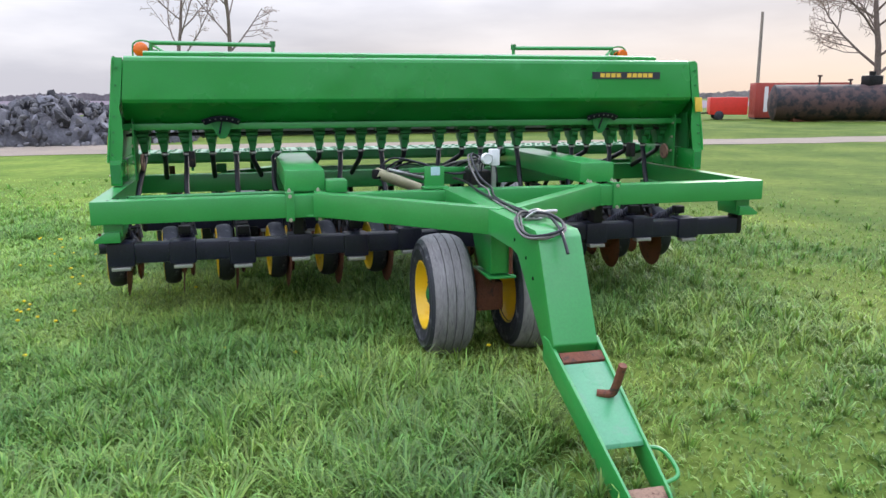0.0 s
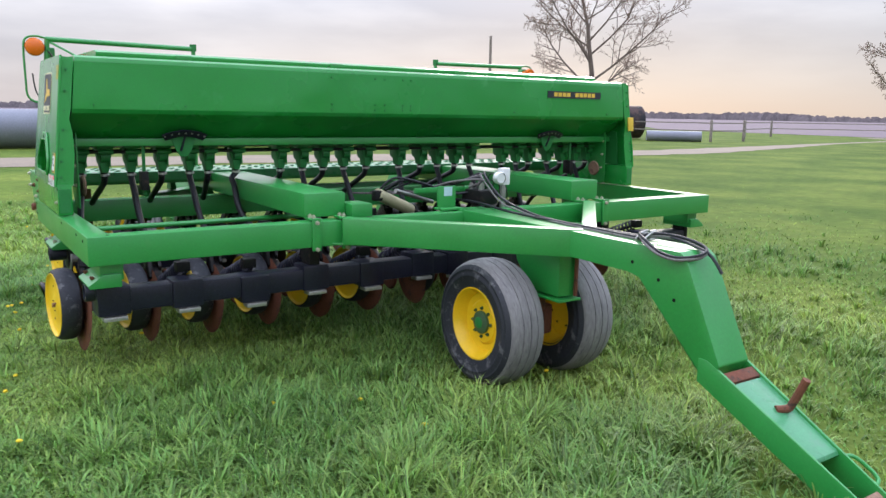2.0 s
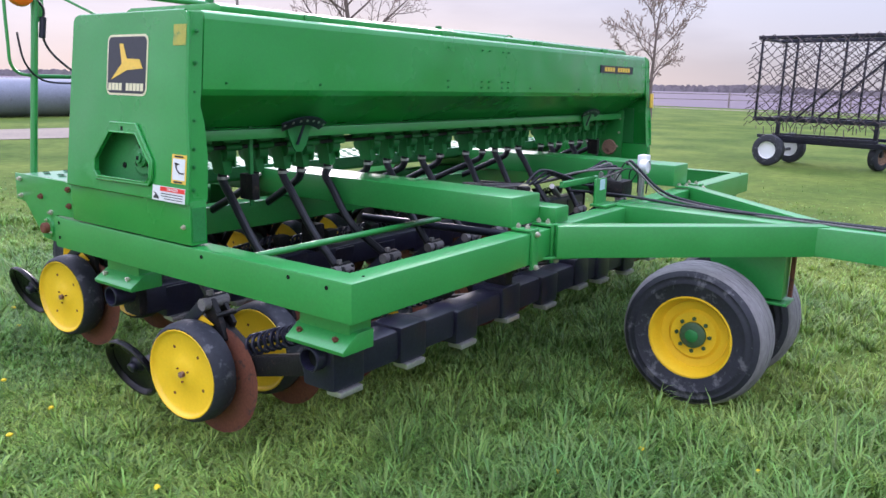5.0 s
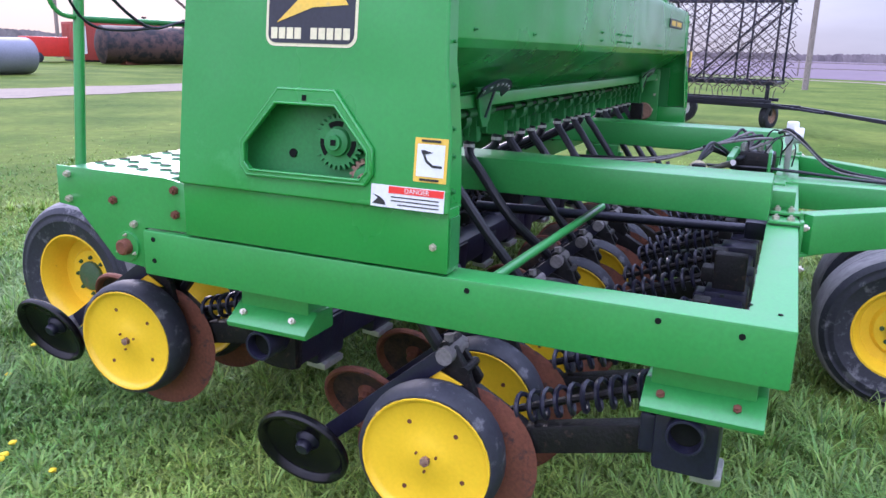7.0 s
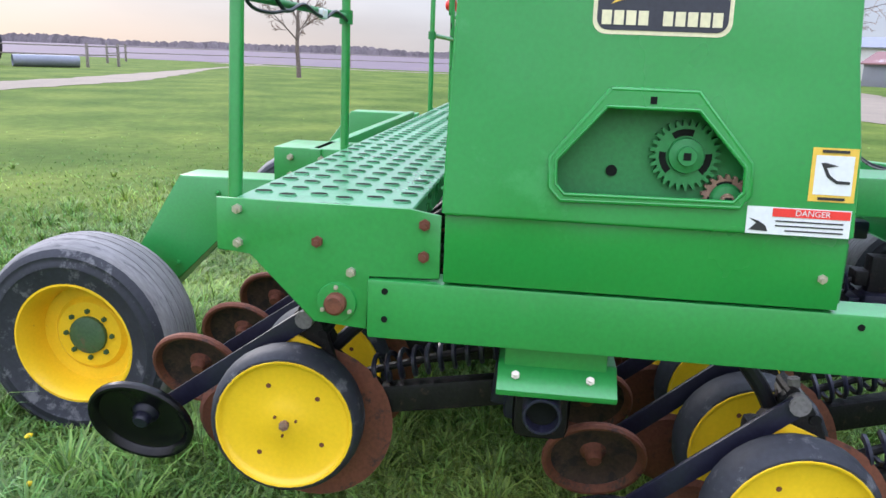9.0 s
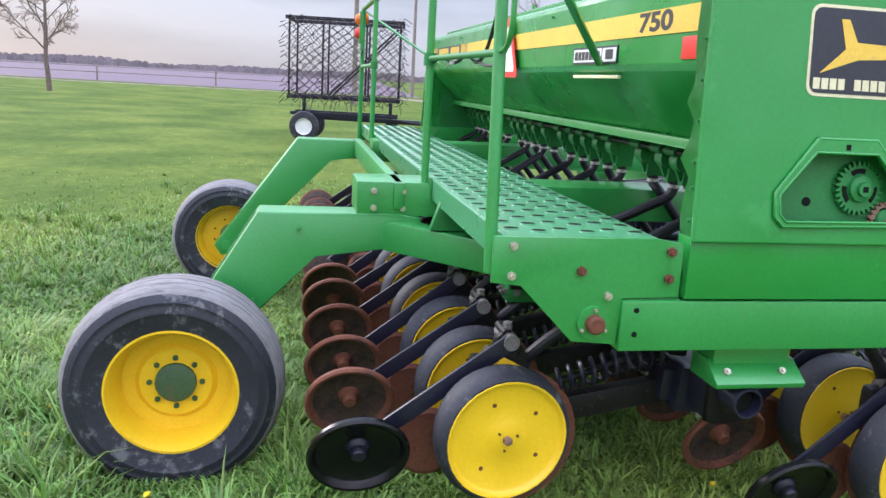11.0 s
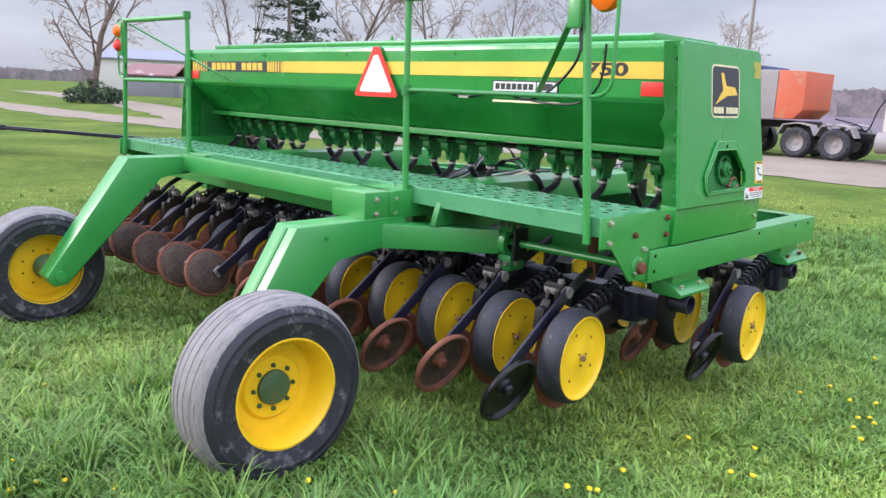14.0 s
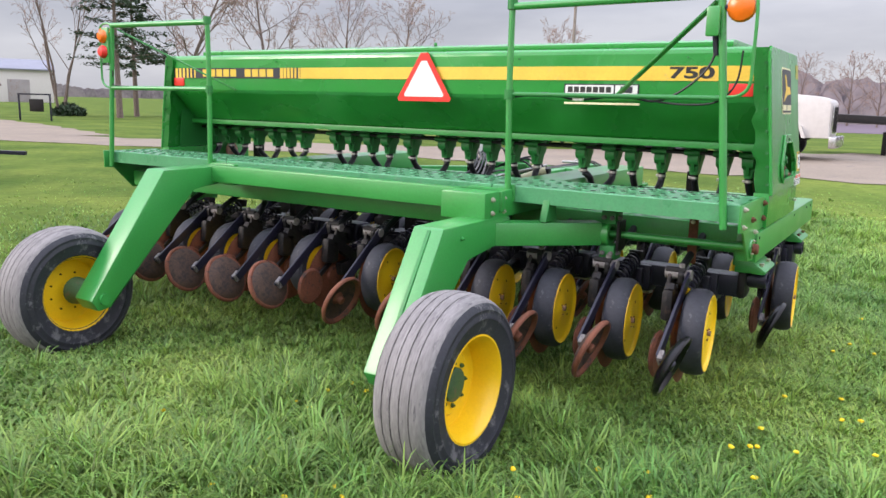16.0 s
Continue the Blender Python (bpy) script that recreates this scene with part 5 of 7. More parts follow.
# handrails, lamps and wiring
for s in (-1, 1):
    bm = sweep(B(), [(s * 2.285, 2.285, 1.0), (s * 2.24, 2.285, 1.5), (s * 2.19, 2.285, 2.045)], 0.0175, 12, 3)
    r = part("handrail_post", bm, GREEN, drill)
    bm = sweep(B(), [(s * 1.165, 2.29, 1.04), (s * 1.15, 2.29, 1.6), (s * 1.15, 2.29, 2.04)], 0.0165, 12, 3)
    r2 = part("handrail_post", bm, GREEN, drill)
    part("post_foot", box(B(), (s * 1.165 - 0.03, 2.263, 1.03), (s * 1.165 + 0.03, 2.272, 1.12), 0.003), GREEN, r2)
    part("top_rail", rod(B(), (s * 2.20, 2.285, 2.045), (s * 1.14, 2.29, 2.035), 0.019, 12), GREEN, drill)
    part("mid_rail", rod(B(), (s * 2.22, 2.285, 1.592), (s * 1.15, 2.29, 1.595), 0.015 if s > 0 else 0.011, 12), GREEN if s > 0 else GREEN_CAST_SHADED, drill)
    part("rail_brace", beam(B(), (s * 2.17, 2.26, 2.02), (s * 1.52, 1.715, 1.60), 0.028, 0.012, 0.002), GREEN, drill)
    for z in (2.045, 1.592):
        part("rail_clamp", rod(B(), (s * 1.15, 2.29, z - 0.025), (s * 1.15, 2.29, z + 0.025), 0.026, 12), GREEN_CAST_SHADED, r2)
    bm = sweep(B(), [(s * 2.20, 2.285, 2.05), (s * 2.26, 2.285, 2.062), (s * 2.325, 2.285, 2.045), (s * 2.345, 2.285, 1.98), (s * 2.345, 2.285, 1.75), (s * 2.34, 2.285, 1.65), (s * 2.30, 2.285, 1.605), (s * 2.225, 2.285, 1.595)], 0.008, 8, 5)
    part("lamp_guard", bm, GREEN, r, "bent rod lamp guard")
m = Matrix.Translation((-2.275, 2.27, 1.985))
bm = lathe(B(), [(-0.02, 0), (-0.02, 0.03), (-0.012, 0.058), (0.0, 0.064), (0.012, 0.058), (0.02, 0.03), (0.02, 0)], 28, m @ pose(0, 0, 0, 0, 0, 90) @ Matrix.Diagonal((1.9, 1, 1, 1)))
part("amber_lamp", bm, AMBER, drill, "round amber warning lamp")
part("lamp_stalk", rod(B(), (-2.205, 2.285, 1.985), (-2.235, 2.275, 1.985), 0.015, 10), BLACK, drill)
bm = box(B(), (2.205, 2.30, 1.775), (2.285, 2.315, 2.03), 0.004)
tl = part("lamp_plate", bm, GREEN, drill, "green tail lamp plate")
for z in (1.965, 1.855):
    m = Matrix.Translation((2.265, 2.316, z)) @ pose(0, 0, 0, 0, 0, 90)
    part("tail_lamp", lathe(B(), [(-0.05, 0.048), (-0.02, 0.050), (0.012, 0.046), (0.03, 0.03), (0.036, 0)], 24, m), AMBER if z > 1.9 else RED, tl, "round tail lamp")
m = Matrix.Translation((2.30, 2.27, 1.985))
part("red_lamp", lathe(B(), [(-0.03, 0), (-0.03, 0.045), (0, 0.052), (0.03, 0.045), (0.03, 0)], 24, m @ pose(0, 0, 0, 0, 0, 90)), AMBER, tl)
bm = sweep(B(), [(-1.18, 2.28, 1.58), (-1.35, 2.275, 1.602), (-1.5, 2.27, 1.575), (-1.62, 2.268, 1.58), (-1.75, 2.27, 1.60), (-1.9, 2.27, 1.572), (-2.0, 2.268, 1.60), (-2.1, 2.272, 1.67), (-2.16, 2.275, 1.74), (-2.18, 2.275, 1.82), (-2.165, 2.27, 1.92), (-2.215, 2.275, 1.98)], 0.006, 6, 5)
part("lamp_cable", bm, HOSE, drill, "black lamp cable")
bm = sweep(B(), [(-1.9, 2.268, 1.575), (-2.05, 2.27, 1.56), (-2.2, 2.27, 1.575), (-2.28, 2.27, 1.66), (-2.30, 2.28, 1.80)], 0.005, 6, 5)
part("lamp_cable", bm, HOSE, drill)
part("cable_sleeve", rod(B(), (-2.185, 2.268, 1.78), (-2.172, 2.268, 1.88), 0.016, 10), BLACK, drill)
part("manual_tube", box(B(), (-2.20, 2.31, 1.86), (-2.14, 2.335, 1.99), 0.01), GREEN, drill)
part("cable_tie", box(B(), (-1.56, 2.262, 1.568), (-1.50, 2.28, 1.60), 0.006), WHITE, drill)
bm = sweep(B(), [(2.25, 2.29, 1.78), (2.20, 2.29, 1.70), (2.22, 2.29, 1.62), (1.9, 2.285, 1.60), (1.2, 2.285, 1.585)], 0.005, 6, 5)
part("lamp_cable", bm, HOSE, drill)

# hydraulics on the drawbar
bm = rod(B(), (-0.52, 0.43, 1.035), (-0.16, 0.57, 0.89), 0.040, 18)
cyl = part("hydraulic_cylinder", bm, OLIVE, drill, "cream-coloured hydraulic cylinder")
part("piston_rod", rod(B(), (-0.16, 0.57, 0.89), (0.0, 0.63, 0.825), 0.016, 12), CHROME, cyl)
part("return_tube", rod(B(), (-0.46, 0.29, 1.068), (-0.07, 0.45, 0.96), 0.014, 12), STEEL, cyl)
part("cylinder_mount", box(B(), (-0.55, 0.40, 0.99), (-0.49, 0.46, 1.06), 0.012), GREASE, cyl)
part("gland_nut", rod(B(), (-0.18, 0.562, 0.898), (-0.145, 0.576, 0.884), 0.046, 8), GREASE, cyl)
for k in range(3):
    pts = [(-0.50 + 0.05 * k, 0.44, 1.06), (-0.40 + 0.05 * k, 0.40, 1.14 - 0.02 * k), (-0.2, 0.36 + 0.04 * k, 1.10), (0.0, 0.30, 1.03), (0.14, 0.26 + 0.03 * k, 1.04)]
    part("hydraulic_hose", sweep(B(), pts, 0.008, 8, 6), HOSE, drill)
bm = box(B(), (-0.23, 0.135, 0.95), (-0.09, 0.15, 1.10), 0.004)
box(bm, (-0.25, 0.06, 0.948), (-0.07, 0.16, 0.962), 0.004)
cb = part("valve_bracket", bm, GREEN, drill)
part("bracket_label", box(B(), (-0.185, 0.1325, 1.035), (-0.12, 0.1345, 1.095), 0), SKYBLUE, cb, "pale blue label")
bm = box(B(), (-0.30, 0.30, 1.04), (0.10, 0.33, 1.075), 0.006)
rod(bm, (0.10, 0.315, 1.057), (0.14, 0.315, 1.057), 0.022, 12)
part("valve_lever", bm, GREEN, cb)
bm = box(B(), (0.10, 0.12, 0.957), (0.26, 0.34, 1.06), 0.02)
vb = part("valve_block", bm, GREASE, drill)
studs("valve_fitting", STEEL, vb, [((x, y, 1.055), (0, 0, 1)) for x, y in ((0.13, 0.16), (0.17, 0.2), (0.22, 0.26), (0.14, 0.28))], 0.016, 0.04)
bm = box(B(), (0.215, 0.03, 1.10), (0.285, 0.09, 1.215), 0.012)
part("counter_box", bm, WHITE, drill, "white acre counter box")
part("counter_post", box(B(), (0.235, 0.05, 0.948), (0.265, 0.08, 1.10), 0.004), STEEL, drill)
m = Matrix.Translation((0.19, 0.03, 1.15)) @ pose(0, 0, 0, 0, 0, 90)
part("pressure_gauge", lathe(B(), [(-0.025, 0.036), (-0.02, 0.040), (0.02, 0.040), (0.02, 0), (-0.02, 0.034), (-0.02, 0)], 20, m), WHITE, drill)
# hose and cable from the counter over the tongue, coiled and tied at the knee
pts = [(0.15, 0.12, 1.16), (0.10, 0.08, 1.185), (0.075, 0.02, 1.15), (0.10, -0.10, 1.04), (0.13, -0.25, 0.985), (0.05, -0.6, 0.966), (0.0, -1.1, 0.966), (-0.02, -1.42, 0.968)]
part("hydraulic_hose", sweep(B(), pts, 0.008, 8, 6), HOSE, drill, "black hydraulic hose lying along the tongue")
pts = [(0.12, 0.12, 1.17), (0.07, 0.08, 1.175), (0.055, 0.0, 1.12), (0.08, -0.13, 1.01), (0.10, -0.28, 0.975), (0.02, -0.62, 0.963), (-0.03, -1.1, 0.963), (-0.05, -1.42, 0.964)]
part("counter_cable", sweep(B(), pts, 0.0055, 8, 6), DUST, drill, "grey counter cable")
pts = [(0.06, 0.45, 0.98), (0.06, 0.1, 0.985), (0.035, -0.3, 0.967), (0.01, -0.8, 0.967), (0.02, -1.2, 0.967), (0.0, -1.45, 0.972)]
part("hydraulic_hose", sweep(B(), pts, 0.008, 8, 6), HOSE, drill)
for k, (mat, w, dz, dx) in enumerate(((DUST, 0.0065, 0.006, 0.0), (HOSE, 0.0075, 0.016, 0.01), (DUST, 0.006, 0.0, 0.03))):
    pts = [(-0.03, -1.42, 0.975 + dz), (-0.09, -1.46, 0.985 + dz), (-0.150 + dx, -1.54, 0.970 + dz), (-0.165 + dx, -1.64, 0.93 + dz), (-0.150 + dx, -1.74, 0.915 + dz), (-0.08, -1.81, 0.93 + dz), (0.0 - dx, -1.80, 0.95 + dz), (0.035 - dx, -1.71, 0.97 + dz), (0.02, -1.57, 0.985 + dz), (-0.02, -1.47, 0.98 + dz), (-0.08, -1.44, 0.975)]
    part("hose_coil", sweep(B(), pts, w, 8, 6), mat, drill, "hose coil tied at the knee of the tongue")
pts = [(0.0, -1.44, 0.985), (0.02, -1.56, 0.99), (0.0, -1.72, 0.972), (-0.02, -1.83, 0.945), (-0.02, -1.90, 0.87)]
part("hydraulic_hose", sweep(B(), pts, 0.008, 8, 6), HOSE, drill)
for k, y in enumerate((-1.42, -1.47)):
    bm = sweep(B(), [(-0.07, y, 0.97), (-0.03, y - 0.01, 1.0), (0.02, y, 1.003), (0.05, y + 0.01, 0.972), (0.0, y + 0.02, 0.962), (-0.07, y, 0.97)], 0.006, 6, 5)
    part("hose_tie", bm, STEEL, drill)
part("hose_plug", rod(B(), (-0.02, -1.40, 0.985), (0.14, -1.36, 0.982), 0.012, 10), STEEL, drill, "bright hose coupling")
for k in range(4):
    x = 0.10 + 0.03 * k
    pts = [(x, 0.25, 1.07), (x + 0.04, 0.15 + 0.05 * k, 1.13 + 0.01 * k), (x - 0.06, 0.38, 1.10), (-0.1 + 0.05 * k, 0.7, 1.0), (-0.3 + 0.15 * k, 1.2, 0.96)]
    part("hydraulic_hose", sweep(B(), pts, 0.0075, 8, 6), HOSE if k % 2 else DUST, drill)
for k, (x0, y0, x1, y1) in enumerate(((0.12, 0.18, 0.26, 0.10), (0.17, 0.10, 0.29, 0.16), (0.20, 0.20, 0.25, 0.04))):
    part("counter_wire", sweep(B(), [(x0, y0, 1.05), (x0 + 0.01, y0 - 0.05, 1.13 + 0.02 * k), (x1, y1, 1.10), (x1 + 0.02, y1, 0.98)], 0.004, 6, 5), HOSE, drill)
part("diagonal_brace", rod(B(), (-2.28, 0.845, 0.860), (-0.82, 0.790, 0.872), 0.016, 12), GREEN, drill)
shaft = part("lift_shaft", rod(B(), (-0.754, 1.409, 0.80), (-0.60, 0.19, 0.80), 0.023, 12), BLACK, drill)
part("shaft_clevis", box(B(), (-0.64, 0.10, 0.76), (-0.56, 0.20, 0.84), 0.012), BLACK, shaft)
for s in (-1, 1):
    studs("rail_rivet", DARK, drill, [((s * (2.30 - 0.7 * y), y, ZT), (0, 0, 1)) for y in (0.11, 0.18, 0.04)], 0.006, 0.004, plain=True)


# -- ground, lanes and fields --
def sheet(name, pts, z, mat):
    bm = B()
    bm.faces.new([bm.verts.new((x, y, z)) for x, y in pts])
    return tagged(part(name, bm, mat, None, smooth=0), kind="structure")


def ribbon(name, nodes, z, mat):
    """A lane of uneven width along nodes (x, y, half width)."""
    bm = B()
    dense = []
    for (x0, y0, w0), (x1, y1, w1) in zip(nodes, nodes[1:]):
        for k in range(10):
            t = k / 10
            dense.append((x0 + (x1 - x0) * t, y0 + (y1 - y0) * t, w0 + (w1 - w0) * t))
    dense.append(nodes[-1])
    prev = None
    for i, (x, y, w) in enumerate(dense):
        a, b = dense[max(i - 1, 0)], dense[min(i + 1, len(dense) - 1)]
        d = Vector((b[0] - a[0], b[1] - a[1], 0)).normalized()
        n = Vector((-d.y, d.x, 0))
        wl_, wr_ = w * (1 + 0.10 * math.sin(i * 1.7)), w * (1 + 0.10 * math.sin(i * 2.3 + 1))
        row = [bm.verts.new(Vector((x, y, z)) + n * wl_), bm.verts.new(Vector((x, y, z)) - n * wr_)]
        if prev:
            bm.faces.new((prev[0], prev[1], row[1], row[0]))
        prev = row
    return tagged(part(name, bm, mat, None, smooth=0), kind="structure")


bm = B()
rings = [0.0, 6, 12, 25, 60, 150, 500, 2500]
seg = 48
last = None
for r in rings:
    if r == 0:
        ring = [bm.verts.new((0, 1, 0))]
    else:
        ring = [bm.verts.new((r * math.cos(2 * math.pi * k / seg), 1 + r * math.sin(2 * math.pi * k / seg), 0)) for k in range(seg)]
    if last:
        for k in range(seg):
            j = (k + 1) % seg
            bm.faces.new((last[0], ring[k], ring[j]) if len(last) == 1 else (last[k], ring[k], ring[j], last[j]))
    last = ring
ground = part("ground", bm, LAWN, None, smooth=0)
tagged(ground, "green spring lawn reaching to the fields", "lawn", kind="structure")
lane_n = ribbon("road", [(-90, 21.6, 2.6), (-10, 21.2, 2.3), (8, 19.8, 1.8), (17, 18.8, 1.5), (26, 19.2, 1.5), (36, 21.4, 1.0), (46, 23.8, 0.4), (61, 26.5, 0.3), (120, 40, 0.4)], 0.012, GRAVEL)
tagged(lane_n, "pale gravel farm lane behind the lawn", "lane")
lane_s = ribbon("road", [(-90, -22, 7.6), (-4, -21.0, 7.2), (4, -17.5, 4.6), (12, -14, 2.6), (21, -9.8, 1.9), (32, -8.0, 1.6), (48, -8.2, 1.2), (57, -5.5, 0.9), (60.5, 2, 0.9), (60.8, 12, 0.9), (62, 25, 0.9), (66, 32, 0.9)], 0.016, GRAVEL)
tagged(lane_s, "pale gravel drive where the truck stands", "lane")
drive2 = ribbon("road", [(24, -10.8, 1.6), (34, -14.0, 1.8), (50, -18, 1.8), (90, -24, 2.0)], 0.020, GRAVEL)
tagged(drive2, "gravel side drive leading to the sheds", "lane")
f1 = sheet("field", [(64, -8), (72, 60), (260, 260), (900, 900), (1400, 100), (900, -80)], 0.02, FIELD)
tagged(f1, "brown-purple ploughed field", "field")
f2 = sheet("field", [(-400, 75), (40, 75), (120, 140), (400, 900), (-900, 900)], 0.02, FIELD)
tagged(f2, "distant brown field", "field")
f3 = sheet("field", [(-200, -70), (20, -60), (120, -90), (400, -500), (-500, -600)], 0.02, FIELD)
tagged(f3, "distant brown field beyond the drive", "field")


def far_woods(name, centre, radius, a0, a1, hmin, hmax, n, seed):
    """A low, uneven belt of bare woods along an arc: many small upright clumps."""
    rnd = random.Random(seed)
    verts, faces = [], []
    for i in range(n):
        a = radians(a0 + (a1 - a0) * (i + rnd.random()) / n)
        r = radius * (1 + 0.12 * rnd.random())
        x, y = centre[0] + r * math.sin(a), centre[1] + r * math.cos(a)
        swell = 0.5 + 0.5 * math.sin(i * 0.05 + seed) * math.sin(i * 0.017 + 1)
        h = hmin + (hmax - hmin) * (0.6 * swell + 0.4 * rnd.random())
        w = h * (0.28 + 0.35 * rnd.random() ** 2) + radius * 0.002
        b = len(verts)
        tx, ty = math.cos(a), -math.sin(a)
        prof = ((-1.0, 0.0), (-0.9, 0.45), (-0.5, 0.8 + 0.2 * rnd.random()), (0.0, 0.95 + 0.1 * rnd.random()), (0.55, 0.75 + 0.2 * rnd.random()), (0.95, 0.4), (1.0, 0.0))
        for px, pz in prof:
            verts.append((x + tx * w * px, y + ty * w * px, h * pz))
        for px, pz in prof:
            verts.append((x + tx * w * px * 0.7 + 0.4 * w * math.sin(a), y + ty * w * px * 0.7 + 0.4 * w * math.cos(a), h * pz * 0.9))
        k = len(prof)
        faces.append(tuple(range(b, b + k)))
        for j in range(k - 1):
            faces.append((b + j, b + j + 1, b + k + j + 1, b + k + j))
    me = bpy.data.meshes.new(name)
    me.from_pydata(verts, [], faces)
    return tagged(mesh_object(name, me, WOODS, smooth=0), "belt of bare woods on the horizon, paled in colour for haze", "woods", kind="stuff")


far_woods("far_woods", (0, 0), 520, -60, 118, 2.0, 6.0, 1700, 3)
far_woods("far_woods", (0, 0), 210, 128, 205, 4.0, 8.5, 1100, 5)
far_woods("far_woods", (0, 0), 112, 169, 193, 3.5, 7.6, 420, 12)
far_woods("far_woods", (0, 0), 420, 100, 132, 3.0, 7.0, 600, 8)


# -- trees --
def bare_tree(name, at, height, seed, label, spread=0.5, low=0.24, forks=(8, 6, 4), limbs=15, stems=1):
    """A leafless tree: bent leader, rising limbs, branches and a crown of fine twigs."""
    rnd = random.Random(seed)
    wood, twigs = ([], []), ([], [])

    def tube(pts, r0, r1, sides, out):
        V, F = out
        prev = None
        for i, q in enumerate(pts):
            d = (pts[min(i + 1, len(pts) - 1)] - pts[max(i - 1, 0)]).normalized()
            u = d.cross(Vector((0.31, 0.72, 0.23))).normalized()
            w = d.cross(u)
            r = r0 + (r1 - r0) * i / (len(pts) - 1)
            b = len(V)
            V.extend(q + r * (math.cos(2 * math.pi * k / sides) * u + math.sin(2 * math.pi * k / sides) * w) for k in range(sides))
            if prev is not None:
                F.extend((prev + k, prev + (k + 1) % sides, b + (k + 1) % sides, b + k) for k in range(sides))
            prev = b

    def bent(p, d, length, steps, wild, lift):
        pts = [p]
        for _ in range(steps):
            d = (d + Vector((rnd.gauss(0, wild), rnd.gauss(0, wild), rnd.gauss(lift, wild * 0.6)))).normalized()
            pts.append(pts[-1] + d * length / steps)
        return pts
    leaders = []
    R = height * 0.017 / math.sqrt(stems)
    for k in range(stems):               # one leader, or several that part at the ground
        a = 2 * math.pi * k / stems + 0.4
        out = 0.0 if stems == 1 else rnd.uniform(0.10, 0.32)
        base = Vector((out * math.cos(a) * 0.6, out * math.sin(a) * 0.6, -0.1))
        leaders.append(bent(base, Vector((out * math.cos(a), out * math.sin(a), 1)), height * (0.92 - 0.07 * k), 9, 0.07, 0.05))
        tube(leaders[-1], R * (1 - 0.12 * k), 0.02, 8, wood)

    def sub(p, d, length, r, level):
        pts = bent(p, d, length, (4, 3, 3, 2)[level - 1], 0.16, 0.06 if level < 3 else -0.01)
        tube(pts, r, max(r * 0.32, 0.0105), 5 if level < 3 else 3, wood if level < 3 else twigs)
        if level >= 4:
            return
        n = forks[level - 1]
        for i in range(n):
            f = 0.22 + 0.78 * (i + rnd.random()) / n
            k = min(int(f * (len(pts) - 1)), len(pts) - 2)
            q = pts[k].lerp(pts[k + 1], f * (len(pts) - 1) - k)
            e = (pts[k + 1] - pts[k]).normalized()
            a = rnd.uniform(0, 2 * math.pi)
            o_ = (e.cross(Vector((math.cos(a), math.sin(a), 0.3)))).normalized()
            sub(q, (e * 0.75 + o_ * rnd.uniform(0.5, 0.95)).normalized(), length * rnd.uniform(0.28, 0.5) * (1.15 - 0.5 * f), max(r * 0.40, 0.0155 if level > 2 else 0.013), level + 1)
    n = limbs
    for i in range(n):
        f = low + (0.97 - low) * (i + rnd.random() * 0.6) / n
        k = min(int(f * 9), 8)
        leader = leaders[i % stems]
        q = leader[k].lerp(leader[k + 1], f * 9 - k)
        a = 2.4 * i + rnd.uniform(-0.5, 0.5)
        shape = math.sin(math.pi * min(1, (f - low) / (1 - low) * 0.72 + 0.28))
        rise = 0.55 + 0.9 * f
        d = Vector((math.cos(a) * spread * 2, math.sin(a) * spread * 2, rise)).normalized()
        sub(q, d, height * (0.16 + 0.30 * shape) * rnd.uniform(0.8, 1.1), R * 0.42 * (1.1 - f), 1)
    t = thing(name, label, "tree", at=at)
    for nm, (V, F), mat in (("trunk", wood, BARK), ("crown", twigs, TWIG)):
        me = bpy.data.meshes.new(nm)
        me.from_pydata(V, [], F)
        mesh_object(nm, me, mat, t, smooth=60)
    return t


def pine(name, at, height, seed, label):
    rnd = random.Random(seed)
    t = thing(name, label, "tree", at=at)
    bm = rod(B(), (0, 0, -0.05), (0.1, 0, height), height * 0.02, 8, 0.03)
    V, F = [], []
    for i in range(46):
        z = height * (0.30 + 0.68 * rnd.random())
        reach = height * 0.30 * (1.05 - (z / height - 0.30)) * rnd.uniform(0.5, 1.1)
        a = rnd.uniform(0, 2 * math.pi)
        tip = Vector((reach * math.cos(a), reach * math.sin(a), z + reach * rnd.uniform(-0.1, 0.15)))
        rod(bm, (0, 0, z - 0.1), tip, 0.035, 5, 0.01)
        for k in range(60):
            f = rnd.uniform(0.35, 1.08)
            c = Vector((0, 0, z - 0.1)).lerp(tip, f) + Vector((rnd.gauss(0, 0.22), rnd.gauss(0, 0.22), rnd.gauss(0.05, 0.12)))
            s = rnd.uniform(0.10, 0.24)
            e1 = Vector((rnd.uniform(-1, 1), rnd.uniform(-1, 1), rnd.uniform(-0.2, 0.6))).normalized() * s
            e2 = Vector((rnd.uniform(-1, 1), rnd.uniform(-1, 1), rnd.uniform(-0.4, 0.4))).normalized() * s * 0.45
            b = len(V)
            V += [c - e1 - e2, c + e1 * 0.2 - e2, c + e1, c - e1 * 0.3 + e2]
            F.append((b, b + 1, b + 2, b + 3))
    part("trunk", bm, BARK, t)
    me = bpy.data.meshes.new("crown")
    me.from_pydata(V, [], F)
    mesh_object("crown", me, NEEDLE, t, smooth=0)
    return t


